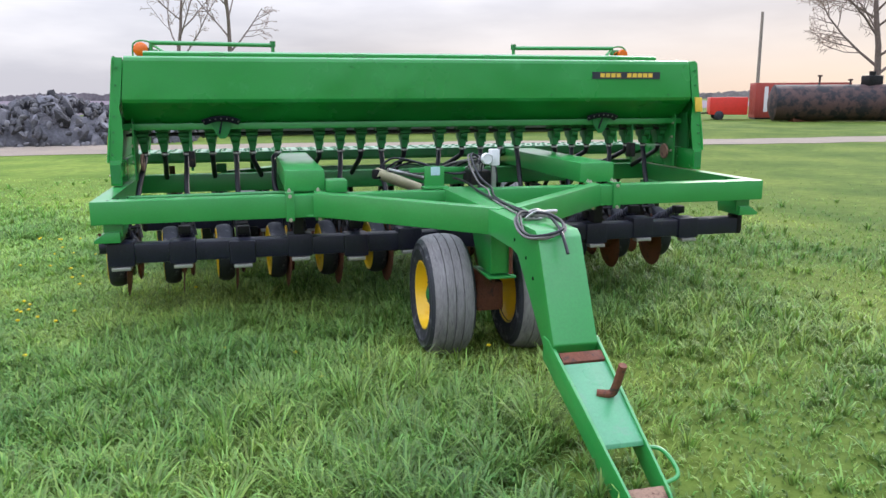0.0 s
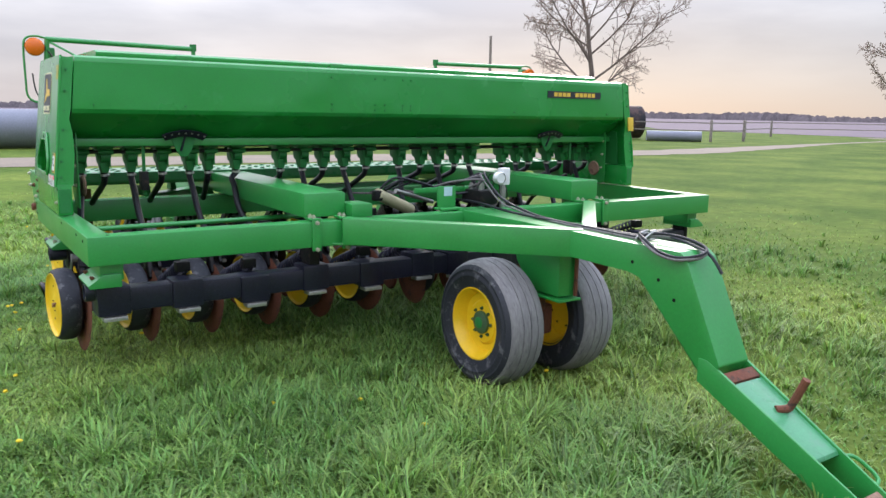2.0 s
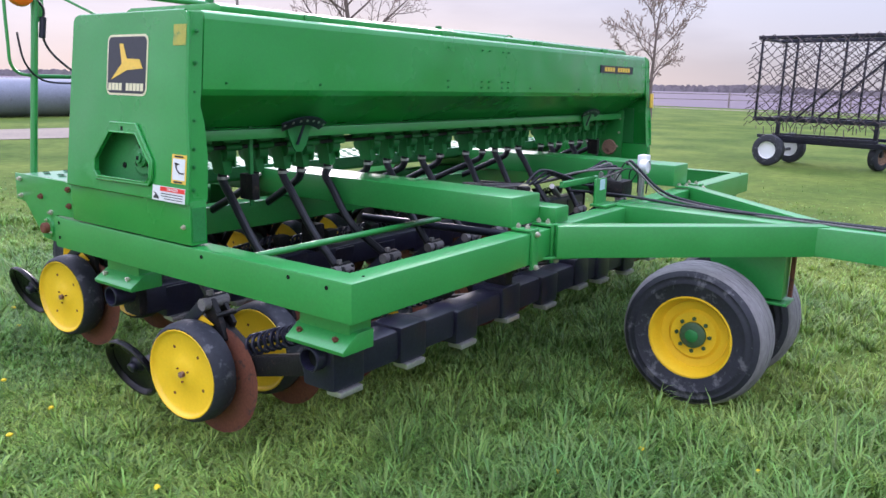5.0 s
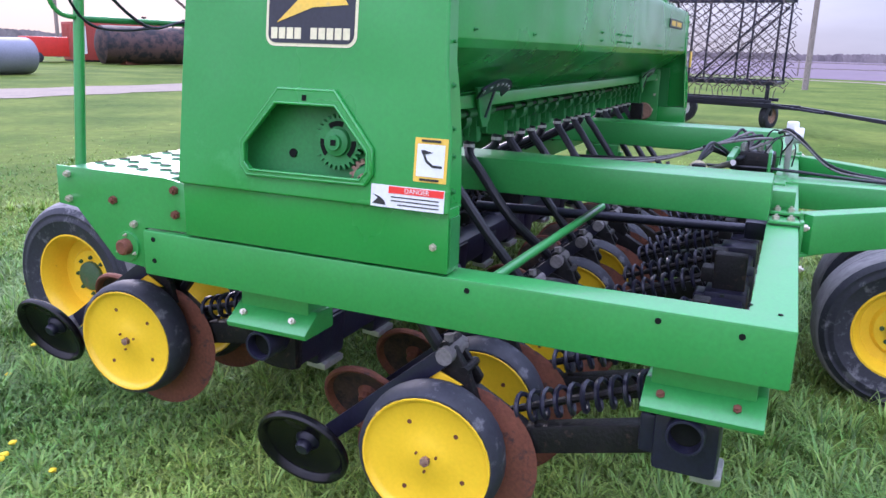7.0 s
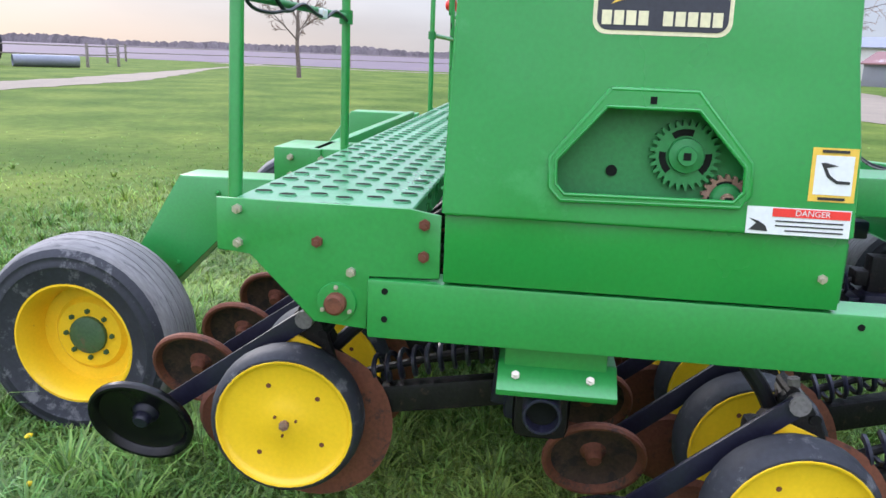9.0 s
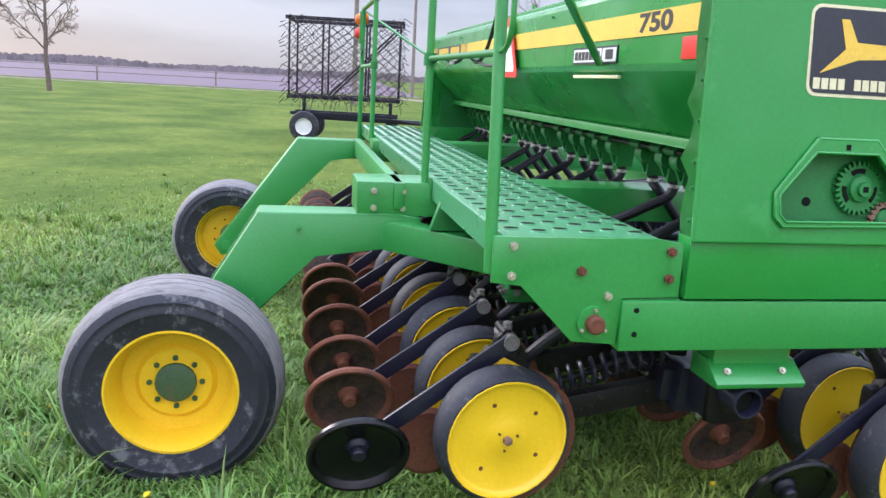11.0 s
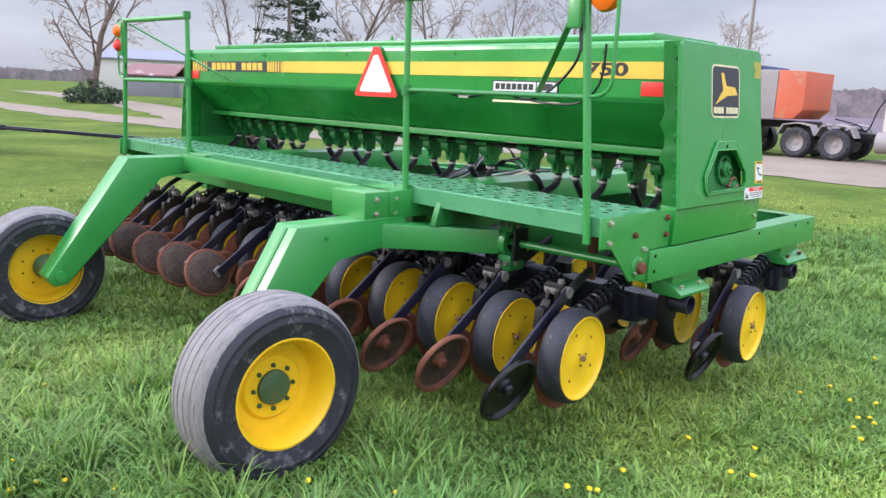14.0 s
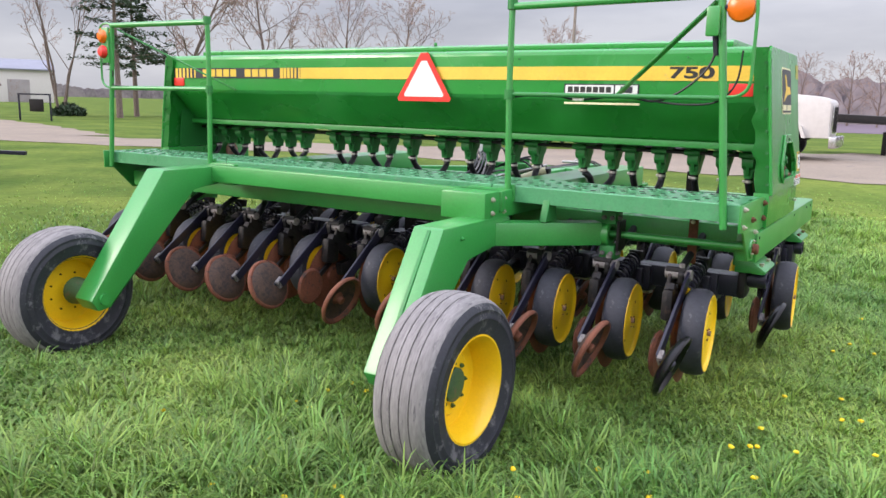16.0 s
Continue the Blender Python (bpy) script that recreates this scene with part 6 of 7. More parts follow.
bare_tree("bare_tree", (37.7, 37.0, 0), 15.5, 11, "tall leafless tree behind the rusty tank", 0.62, 0.2, (11, 8, 4), 20)
bare_tree("bare_tree", (37.6, 14.75, 0), 7.6, 4, "leafless lawn tree with a spreading crown", 0.62)
bare_tree("bare_tree", (-2.4, 45, 0), 12.5, 21, "leafless tree beyond the lane", 0.48, 0.38, (6, 4, 3), 11)
bare_tree("bare_tree", (-5.2, 46, 0), 11.5, 25, "leafless tree beyond the lane", 0.52, 0.36, (6, 4, 3), 10)
bare_tree("bare_tree", (49.1, -25.9, 0), 12.5, 31, "leafless tree with several stems near the pines", 0.30, 0.22, (5, 4, 2), 16, 4)
bare_tree("bare_tree", (51.0, -15.9, 0), 15.0, 33, "tall leafless tree beyond the drive", 0.4, 0.1)
bare_tree("bare_tree", (45.5, -33.5, 0), 13.0, 35, "broad leafless tree behind the pine", 0.6)
bare_tree("bare_tree", (41.0, -38.0, 0), 12.0, 39, "broad leafless tree behind the pine", 0.6)
bare_tree("bare_tree", (50.0, -57.0, 0), 13.0, 37, "leafless tree in the distance", 0.45, 0.24, (7, 6, 3))
bare_tree("bare_tree", (44.0, -60.0, 0), 12.0, 41, "leafless tree in the distance", 0.5, 0.24, (7, 6, 3))
bare_tree("bare_tree", (32.0, -72.0, 0), 10.0, 43, "leafless tree in the distance", 0.5, 0.24, (7, 6, 3))
far_tree = bare_tree("bare_tree", (11.0, -92.0, 0), 8.0, 47, "leafless tree at the edge of the far wood", 0.5, 0.12, (7, 5, 2))
for x, y, k, a in ((6.5, -97.0, 1.05, 70), (3.0, -91.0, 0.9, 150), (-2.0, -98.0, 1.1, 230), (-6.0, -93.0, 0.95, 300), (15.5, -98.0, 0.9, 20), (20.0, -100.0, 1.0, 110)):
    copy_thing(far_tree, pose(x, y, 0, 0, 0, a) @ Matrix.Diagonal((k, k, k, 1)))
pine("pine_tree", (44.0, -27.0, 0), 11.0, 51, "dark green pine with open branches")
pine("pine_tree", (47.0, -30.5, 0), 10.0, 53, "dark green pine with open branches")

# evergreen shrub at the foot of the tall tree
def shrub(at, r, seed):
    rnd = random.Random(seed)
    V, F = [], []
    for k in range(1500):
        a, q = rnd.uniform(0, 2 * math.pi), rnd.random() ** 0.5
        z = r * 0.9 * (rnd.random()) * (1 - 0.6 * q)
        c = Vector((r * q * math.cos(a), r * q * math.sin(a), z + 0.05))
        e1 = Vector((rnd.uniform(-1, 1), rnd.uniform(-1, 1), rnd.uniform(-0.2, 1))).normalized() * 0.2
        e2 = Vector((rnd.uniform(-1, 1), rnd.uniform(-1, 1), 0)).normalized() * 0.09
        b = len(V)
        V += [c - e1 - e2, c + e2, c + e1, c - e2 * 0.5]
        F.append((b, b + 1, b + 2, b + 3))
    me = bpy.data.meshes.new("shrub")
    me.from_pydata(V, [], F)
    return tagged(mesh_object("shrub", me, NEEDLE, smooth=0), "low dark evergreen shrub by a tree", "shrub")


shrub((0, 0, 0), 1.9, 3).location = (50.0, -15.6, 0)
shrub((0, 0, 0), 1.1, 7).location = (48.6, -26.2, 0)

# -- rubble pile --
pile = thing("rubble_pile", "heap of dark broken concrete and stone", "rubble pile", at=(-9.3, 25.7, 0))
rnd = random.Random(9)
bm = B()
bmesh.ops.create_icosphere(bm, subdivisions=4, radius=1, matrix=Matrix.Diagonal((6.0, 2.4, 1.12, 1)))
for v in bm.verts:
    v.co.z = max(v.co.z, -0.02) * (1 + 0.25 * noise.noise(v.co * 0.5))
    v.co += Vector((0, 0, 0.12 * noise.noise(v.co * 2.1))) if v.co.z > 0 else Vector()
part("mound", bm, STONE, pile)
rock_meshes = []
for k in range(6):
    bm = B()
    bmesh.ops.create_icosphere(bm, subdivisions=1, radius=1)
    for v in bm.verts:
        v.co = Vector((v.co.x * 1.25, v.co.y * 0.85, v.co.z * 0.45)) * (0.7 + 0.55 * rnd.random())
    me = bpy.data.meshes.new("stone")
    bm.to_mesh(me)
    bm.free()
    me.materials.append(STONE)
    rock_meshes.append(me)
for k in range(290):
    a, q = rnd.uniform(0, 2 * math.pi), rnd.random() ** 0.5
    x, y = 6.2 * q * math.cos(a), 2.55 * q * math.sin(a) - 0.1
    z = 1.5 * math.sqrt(max(0, 1 - (x / 6.3) ** 2 - (y / 2.6) ** 2)) * (0.92 + 0.12 * math.sin(x * 1.3))
    o = new("stone", rock_meshes[k % 6])
    o.parent = pile
    s = 0.13 + 0.24 * rnd.random() ** 1.8
    o.matrix_basis = pose(x, y, z, rnd.uniform(0, 360), rnd.uniform(0, 360), rnd.uniform(0, 360)) @ Matrix.Diagonal((s, s, s, 1))
V, F = [], []
for k in range(900):                     # small stuff between the blocks
    a, q = rnd.uniform(0, 2 * math.pi), rnd.random() ** 0.5
    x, y = 6.4 * q * math.cos(a), 2.75 * q * math.sin(a) - 0.15
    z = 1.5 * math.sqrt(max(0, 1 - (x / 6.3) ** 2 - (y / 2.6) ** 2)) * (0.94 + 0.12 * math.sin(x * 1.3)) + 0.03
    r = 0.06 + 0.12 * rnd.random() ** 1.5
    m = pose(x, y, z, rnd.uniform(0, 360), rnd.uniform(0, 360), rnd.uniform(0, 360)) @ Matrix.Diagonal((r, r, r, 1))
    me = rock_meshes[k % 6]
    b = len(V)
    V += [m @ v.co for v in me.vertices]
    F += [tuple(b + j for j in f.vertices) for f in me.polygons]
me = bpy.data.meshes.new("rubble_fill")
me.from_pydata(V, [], F)
tagged(mesh_object("rubble_fill", me, RUBBLE, pile, smooth=0), kind="stuff")


# -- tanks, containers, pipes and fence --
def cyl_thing(name, label, cat, a, b, r, mat, ribs=0, ends=True):
    t = thing(name, label, cat)
    a, b = Vector(a), Vector(b)
    L = (b - a).length
    d = (b - a).normalized()
    m = Matrix.Translation(a) @ Matrix((d, Vector((0, 0, 1)).cross(d), Vector((0, 0, 1)))).transposed().to_4x4()
    prof = []
    n = ribs or 1
    if ends:
        prof += [(-0.28 * r, 0.0), (-0.22 * r, 0.5 * r), (-0.08 * r, 0.85 * r), (0.0, r)]
    if ribs:
        for k in range(ribs):
            x = L * k / ribs
            prof += [(x, r), (x + L / ribs * 0.5, r * 0.975)]
    else:
        prof += [(0.0, r)]
    prof += [(L, r)]
    if ends:
        prof += [(L + 0.08 * r, 0.85 * r), (L + 0.22 * r, 0.5 * r), (L + 0.28 * r, 0.0)]
    else:
        prof += [(L, r * 0.95), (0, r * 0.95), (0, r)]
    part("shell", lathe(B(), prof, 40, m), mat, t)
    return t, m, L


tank, tm, tl_ = cyl_thing("fuel_tank", "large rusty steel storage tank lying beside the lane", "tank", (30.4, 37.5, 1.15), (38.8, 33.6, 1.15), 1.10, TANK_RUST)
for f in (0.2, 0.8):
    p = tm @ Vector((tl_ * f, 0, 0))
    bm = box(B(), (p.x - 0.9, p.y - 0.25, 0), (p.x + 0.9, p.y + 0.25, 0.40), 0.02)
    part("cradle", bm, RUST, tank)
bm = B()
for f, h in ((0.28, 0.5), (0.47, 0.25)):
    p = tm @ Vector((tl_ * f, 0, 1.07))
    rod(bm, p, p + Vector((0, 0, h)), 0.06, 10)
    rod(bm, p + Vector((0, 0, h)), p + Vector((0, 0, h + 0.1)), 0.14, 10)
part("filler_pipe", bm, TANK_RUST, tank)
bm = B()
p = tm @ Vector((tl_ * 0.60, 0, 1.07))
box(bm, (p.x - 0.5, p.y - 0.35, p.z - 0.1), (p.x + 0.5, p.y + 0.35, p.z + 0.55), 0.05)
rod(bm, (p.x, p.y, p.z + 0.5), (p.x, p.y, p.z + 0.8), 0.2, 12)
part("engine_pump", bm, GREASE, tank)

cont = thing("shipping_container", "faded red steel shipping container behind the tank", "container", at=(35.5, 41.7, 0), turn=-25.7)
bm = box(B(), (-3.0, -1.2, 0.12), (3.0, 1.2, 2.45), 0.02)
part("body", bm, CONTAINER_RED, cont)
bm = B()
for k in range(22):
    x = -2.85 + 0.26 * k
    box(bm, (x, -1.225, 0.3), (x + 0.13, -1.2, 2.3), 0.01)
for k in range(8):
    y = -1.05 + 0.27 * k
    box(bm, (-3.025, y, 0.3), (-3.0, y + 0.13, 2.3), 0.01)
part("corrugation", bm, CONTAINER_RED, cont)
part("side_panel", box(B(), (-2.45, -1.24, 0.5), (-2.2, -1.226, 2.2), 0), WHITE, cont)
part("floor_beam", box(B(), (-2.95, -1.15, 0), (2.95, 1.15, 0.119), 0), GREASE, cont)

rt = thing("red_trailer", "small bright red enclosed trailer", "trailer", at=(30.1, 41.9, 0), turn=-26)
part("body", box(B(), (-1.2, -0.9, 0.35), (1.2, 0.9, 1.5), 0.06), TRAILER_RED, rt)
for sy_ in (-0.95, 0.95):
    part("wheel", lathe(B(), [(-0.1, 0), (-0.1, 0.24), (-0.06, 0.3), (0.06, 0.3), (0.1, 0.24), (0.1, 0)], 20, Matrix.Translation((-0.6, sy_, 0.3)) @ pose(0, 0, 0, 0, 0, 90)), RUBBER, rt)
part("tongue", beam(B(), (-1.2, 0, 0.45), (-2.2, 0, 0.4), 0.1, 0.1), GREASE, rt)

for a, b, nm in (((-4.5, 28.6, 0.73), (7.0, 28.6, 0.73), "a"), ((7.15, 28.6, 0.73), (18.5, 28.8, 0.73), "b")):
    cyl_thing("culvert_pipe", "long galvanised corrugated culvert lying on the ground", "pipe", a, b, 0.72, GALV, ribs=70, ends=False)
wp, wm, wl2 = cyl_thing("plastic_pipe", "pale grey drain pipe lying on the ground beside the tank", "pipe", (36.0, 30.4, 0.34), (38.4, 28.0, 0.34), 0.33, GALV, ends=False)
part("bore", rod(B(), wm @ Vector((wl2 - 0.03, 0, 0)), wm @ Vector((wl2 - 0.01, 0, 0)), 0.31, 24), DARK, wp)
fence = thing("rail_fence", "weathered wooden rail fence beyond the gravel lane", "fence")
nodes = [(36.0, 37.0), (39.6, 28.2), (43.2, 28.3), (50, 33), (58, 36), (66, 30), (70, 20), (71, 10), (72, 0), (74, -10)]
for i, (x, y) in enumerate(nodes):
    part("fence_post", box(B(), (x - 0.07, y - 0.07, 0), (x + 0.07, y + 0.07, 1.4), 0.02), WOOD, fence)
    if i and i != 3:
        px, py = nodes[i - 1]
        for z in (0.7, 1.2):
            part("fence_rail", beam(B(), (px, py, z), (x, y, z), 0.04, 0.075, 0.01), WOOD, fence)


def pole(at, h, r, label):
    t = thing("utility_pole", label, "pole", at=at)
    part("shaft", rod(B(), (0, 0, 0), (0, 0, h), r, 10, r * 0.7), WOOD, t)
    return t


pole((39.05, 51.25, 0), 8.2, 0.16, "tall bare wooden utility pole")
pole((66.3, -7.55, 0), 9.5, 0.17, "tall brown wooden utility pole by the field")
pole((39.7, -0.4, 0), 9.0, 0.15, "tall bare wooden utility pole by the field")
pole((25.5, -60.0, 0), 11.5, 0.17, "tall bare utility pole in the distance")


# -- chain harrow on its cart --
def small_wheel(parent, c, r, w, rim_mat, axis_turn=0):
    m = Matrix.Translation(c) @ pose(0, 0, 0, 0, 0, axis_turn)
    h = w / 2
    a = part("wheel", lathe(B(), [(-h, r * 0.55), (-h * 1.05, r * 0.8), (-h * 0.8, r * 0.96), (0, r), (h * 0.8, r * 0.96), (h * 1.05, r * 0.8), (h, r * 0.55)], 28, m), RUBBER, parent, "black tyre")
    part("rim", lathe(B(), [(-h * 0.9, r * 0.56), (-h * 0.5, r * 0.5), (-h * 0.4, r * 0.2), (-h * 0.6, 0.0)], 24, m), rim_mat, a)
    lathe_b = lathe(B(), [(h * 0.9, r * 0.56), (h * 0.5, r * 0.5), (h * 0.4, r * 0.2), (h * 0.6, 0.0)], 24, m)
    part("rim", lathe_b, rim_mat, a)
    return a


cart = thing("harrow_cart", "dark steel cart carrying a folded chain harrow on the lawn", "harrow cart", at=(14.3, 1.65, 0), turn=-8)
cart.matrix_basis = cart.matrix_basis @ Matrix.Diagonal((0.88, 0.88, 0.88, 1))
bm = B()
for x in (-0.75, 0.75):
    beam(bm, (x, -1.45, 1.15), (x, 1.45, 1.15), 0.08, 0.10)
for y in (-1.4, -0.5, 0.5, 1.4):
    beam(bm, (-0.75, y, 1.14), (0.75, y, 1.14), 0.08, 0.08)
beam(bm, (0, 1.3, 0.62), (0, -2.0, 0.58), 0.12, 0.12)
for y in (-1.2, 1.1):
    beam(bm, (0, y, 0.6), (0, y, 1.14), 0.09, 0.09, 0.008, (0, 1, 0))
for x in (-0.5, 0.5):
    beam(bm, (x, -1.4, 0.72), (x, 1.4, 0.72), 0.06, 0.08)
part("bed_frame", bm, BLACK, cart)
part("pole_bar", beam(B(), (0, -2.0, 0.58), (-3.0, -4.6, 0.50), 0.10, 0.08), BLACK, cart)
part("pole_bar", beam(B(), (0.05, -1.2, 0.62), (-1.0, -2.62, 0.55), 0.05, 0.05), BLACK, cart)
bm = B()
part("support_leg", rod(bm, (-2.4, -4.08, 0.0), (-2.4, -4.08, 0.52), 0.025, 8), BLACK, cart)
for x in (-0.75, 0.75):
    for y in (-1.4, -0.55, 0.55, 1.4):
        part("upright", beam(B(), (x, y, 1.15), (x, y, 3.1), 0.05, 0.05, 0.006, (0, 1, 0)), BLACK, cart)
    part("top_bar", beam(B(), (x, -1.5, 3.1), (x, 1.5, 3.1), 0.09, 0.09), BLACK, cart)
    part("diagonal", beam(B(), (x, -1.35, 2.95), (x, 0.4, 1.2), 0.05, 0.05), BLACK, cart)
for y in (-1.4, 1.4):
    part("top_bar", beam(B(), (-0.75, y, 3.07), (0.75, y, 3.07), 0.07, 0.07), BLACK, cart)
small_wheel(cart, (-0.72, 1.0, 0.39), 0.39, 0.22, WHITE)
small_wheel(cart, (0.72, 1.0, 0.39), 0.39, 0.22, WHITE)
small_wheel(cart, (0.30, -1.25, 0.33), 0.33, 0.2, RUST_PALE, 70)
part("axle", rod(B(), (-0.7, 1.0, 0.36), (0.7, 1.0, 0.36), 0.04, 10), BLACK, cart)
bm = box(B(), (-0.05, 0.93, 0.36), (0.05, 1.07, 0.60), 0.01)
part("caster_stem", box(B(), (0.22, -1.32, 0.33), (0.38, -1.18, 0.62), 0.01), BLACK, cart)
part("axle_stand", bm, BLACK, cart)
rnd = random.Random(14)
for side_x in (-0.86, 0.86):
    V, F = [], []

    def strand(p, q, r):
        p, q = Vector(p), Vector(q)
        d = (q - p).normalized()
        u = d.cross(Vector((1, 0, 0)))
        u.normalize()
        w = d.cross(u)
        b = len(V)
        for c in (p, q):
            V.extend((c + u * r, c - u * r * 0.5 + w * r * 0.8, c - u * r * 0.5 - w * r * 0.8))
        for k in range(3):
            F.append((b + k, b + (k + 1) % 3, b + 3 + (k + 1) % 3, b + 3 + k))
    cols, rows_ = 23, 19
    grid = {}
    for i in range(cols + 1):
        for j in range(rows_ + 1):
            y = -1.5 + 3.0 * i / cols
            z = 3.2 - 2.2 * j / rows_
            bulge = 0.13 * math.sin(math.pi * j / rows_) + 0.05 * rnd.uniform(-1, 1)
            grid[i, j] = (side_x + (bulge if side_x > 0 else -bulge), y + 0.04 * rnd.uniform(-1, 1), z + 0.035 * rnd.uniform(-1, 1) - 0.10 * math.sin(math.pi * i / cols) * (1 - j / rows_))
    for i in range(cols):
        for j in range(rows_):
            if (i + j) % 2 == 0:
                strand(grid[i, j], grid[i + 1, j + 1], 0.011)
            else:
                strand(grid[i + 1, j], grid[i, j + 1], 0.011)
            if j == rows_ - 1 and rnd.random() < 0.75:
                g = Vector(grid[i, j + 1])
                strand(g, g + Vector((0.05 * rnd.uniform(-1, 1), 0.06 * rnd.uniform(-1, 1), -rnd.uniform(0.06, 0.26))), 0.012)
            if i in (0, cols - 1) and rnd.random() < 0.8:
                g = Vector(grid[0 if i == 0 else cols, j])
                strand(g, g + Vector((0.08 * rnd.uniform(-1, 1), rnd.uniform(0.04, 0.20) * (-1 if i == 0 else 1), -rnd.uniform(0.02, 0.15))), 0.012)
            if rnd.random() < 0.5:
                g = Vector(grid[i, j])
                strand(g, g + Vector((0.09 if side_x > 0 else -0.09, 0.02, -0.03)), 0.010)
    me = bpy.data.meshes.new("chain_mat")
    me.from_pydata(V, [], F)
    mesh_object("chain_mat", me, CHAIN, cart, "hanging mat of harrow chain links", 0)


# -- truck and dump trailer on the drive --
def truck_wheel(parent, x, y, r=0.51, w=0.28, rim=CHROME):
    return small_wheel(parent, (x, y, r), r, w, rim, 90)


truck = thing("semi_truck", "white conventional semi truck tractor parked on gravel", "truck", at=(0, -22.1, 0))
part("chassis", box(B(), (0.6, -0.45, 0.62), (6.3, 0.45, 0.90), 0.02), GREASE, truck)
cabp = [(1.55, 0.95), (3.35, 0.95), (3.35, 2.75), (3.20, 2.95), (1.85, 2.95), (1.45, 2.15), (1.45, 0.95)]
cab = part("cab", prism(B(), cabp, "y", -1.05, 1.05, 0.05), TRUCK_WHITE, truck)
hood = part("hood", prism(B(), [(1.45, 0.80), (1.45, 2.12), (0.3, 2.02), (-0.02, 1.92), (-0.08, 1.82), (-0.10, 0.72), (0.65, 0.72), (0.75, 1.05), (1.0, 1.22), (1.45, 1.22)][::-1], "y", -1.0, 1.0, 0.05), TRUCK_WHITE, truck)
part("grille", box(B(), (-0.135, -0.55, 0.85), (-0.10, 0.55, 1.75), 0.02), CHROME, hood)
for k in range(7):
    part("grille_slat", box(B(), (-0.15, -0.48 + 0.15 * k, 0.9), (-0.136, -0.42 + 0.15 * k, 1.7), 0.004), GREASE, hood)
part("bumper", box(B(), (-0.34, -1.15, 0.42), (-0.12, 1.15, 0.78), 0.05), CHROME, truck)
for y in (-1.06, 1.06):
    s = 1 if y > 0 else -1
    part("side_window", prism(B(), [(1.62, 2.05), (2.10, 2.05), (2.10, 2.60), (1.86, 2.60)], "y", y - 0.004, y + 0.006), GLASS, cab)
    part("sleeper_window", box(B(), (2.30, y - 0.004, 2.12), (2.72, y + 0.006, 2.55), 0), GLASS, cab)
    part("door_seam", box(B(), (2.18, y - 0.004, 1.05), (2.20, y + 0.004, 2.72), 0), GREASE, cab)
    part("fuel_tank", rod(B(), (1.75, y * 0.92, 0.66), (3.45, y * 0.92, 0.66), 0.32, 20), DUMP_GREY, truck)
    part("exhaust_pipe", rod(B(), (3.0, y * 1.1, 1.0), (3.0, y * 1.1, 3.55), 0.075, 12), CHROME, truck)
    part("fender", prism(B(), [(0.55, 0.72), (0.68, 1.08), (0.98, 1.24), (1.55, 1.22), (1.95, 0.95), (1.85, 0.92), (1.5, 1.14), (1.0, 1.16), (0.76, 1.03), (0.66, 0.72)], "y", y * 0.8, y * 1.1), TRUCK_WHITE, truck)
    truck_wheel(truck, 1.28, y * 0.98, 0.51, 0.28, DUMP_GREY)
    for x in (4.65, 5.85):
        truck_wheel(truck, x, y * 0.85, 0.51, 0.5, DUMP_GREY)
        part("mud_guard", prism(B(), [(x - 0.62, 0.75), (x - 0.45, 1.08), (x, 1.16), (x + 0.45, 1.08), (x + 0.62, 0.75), (x + 0.58, 0.75), (x + 0.42, 1.05), (x, 1.12), (x - 0.42, 1.05), (x - 0.58, 0.75)], "y", y * 0.6, y * 1.1), DUMP_GREY, truck)
    part("mirror", box(B(), (1.6, y * 1.15, 2.05), (1.68, y * 1.15 + s * 0.16, 2.5), 0.02), CHROME, truck)
part("windscreen", prism(B(), [(1.52, 2.2), (1.84, 2.86), (1.80, 2.88), (1.47, 2.2)], "y", -0.85, 0.85), GLASS, cab)
part("roof_marker", box(B(), (2.1, -0.5, 2.95), (2.6, 0.5, 3.08), 0.03), TRUCK_WHITE, cab)
part("air_cleaner", rod(B(), (1.2, 1.12, 1.25), (1.2, 1.12, 1.95), 0.14, 14), CHROME, truck)
part("cab_ladder", box(B(), (3.36, -0.9, 1.0), (3.40, 0.9, 2.7), 0.01), DUMP_GREY, truck)
part("air_hose", sweep(B(), [(3.4, 0.3, 2.2), (3.7, 0.4, 1.7), (3.95, 0.4, 1.0), (4.3, 0.3, 1.15), (5.0, 0.2, 1.3)], 0.025, 6, 5), HOSE, truck)

dump = thing("dump_trailer", "grey and faded orange dump trailer with a blue tarp", "trailer", at=(0.65, -22.1, 0))
part("frame", box(B(), (5.0, -0.5, 0.95), (13.2, 0.5, 1.18), 0.02), GREASE, dump)
part("box_body", box(B(), (5.95, -1.2, 1.22), (13.4, 1.2, 2.80), 0.04), DUMP_GREY, dump)
part("front_panel", prism(B(), [(5.94, 1.24), (5.94, 2.80), (5.05, 2.76), (5.05, 1.55), (5.35, 1.24)][::-1], "y", -1.2, 1.2, 0.03), DUMP_RED, dump)
for k in range(8):
    x = 6.55 + 0.9 * k
    for y in (-1.22, 1.22):
        part("side_rib", box(B(), (x, y - 0.04, 1.25), (x + 0.1, y + 0.04, 2.74), 0.01), DUMP_GREY, dump)
part("tarp_roll", box(B(), (6.6, -1.26, 2.76), (13.3, 1.26, 2.95), 0.06), TARP, dump)
for y in (-0.95, 0.95):
    for x in (7.15, 9.9, 11.1):
        truck_wheel(dump, x, y, 0.51, 0.5, DUMP_GREY)
    part("landing_leg", box(B(), (8.2, y - 0.06, 0.1), (8.32, y + 0.06, 1.0), 0.01), GREASE, dump)
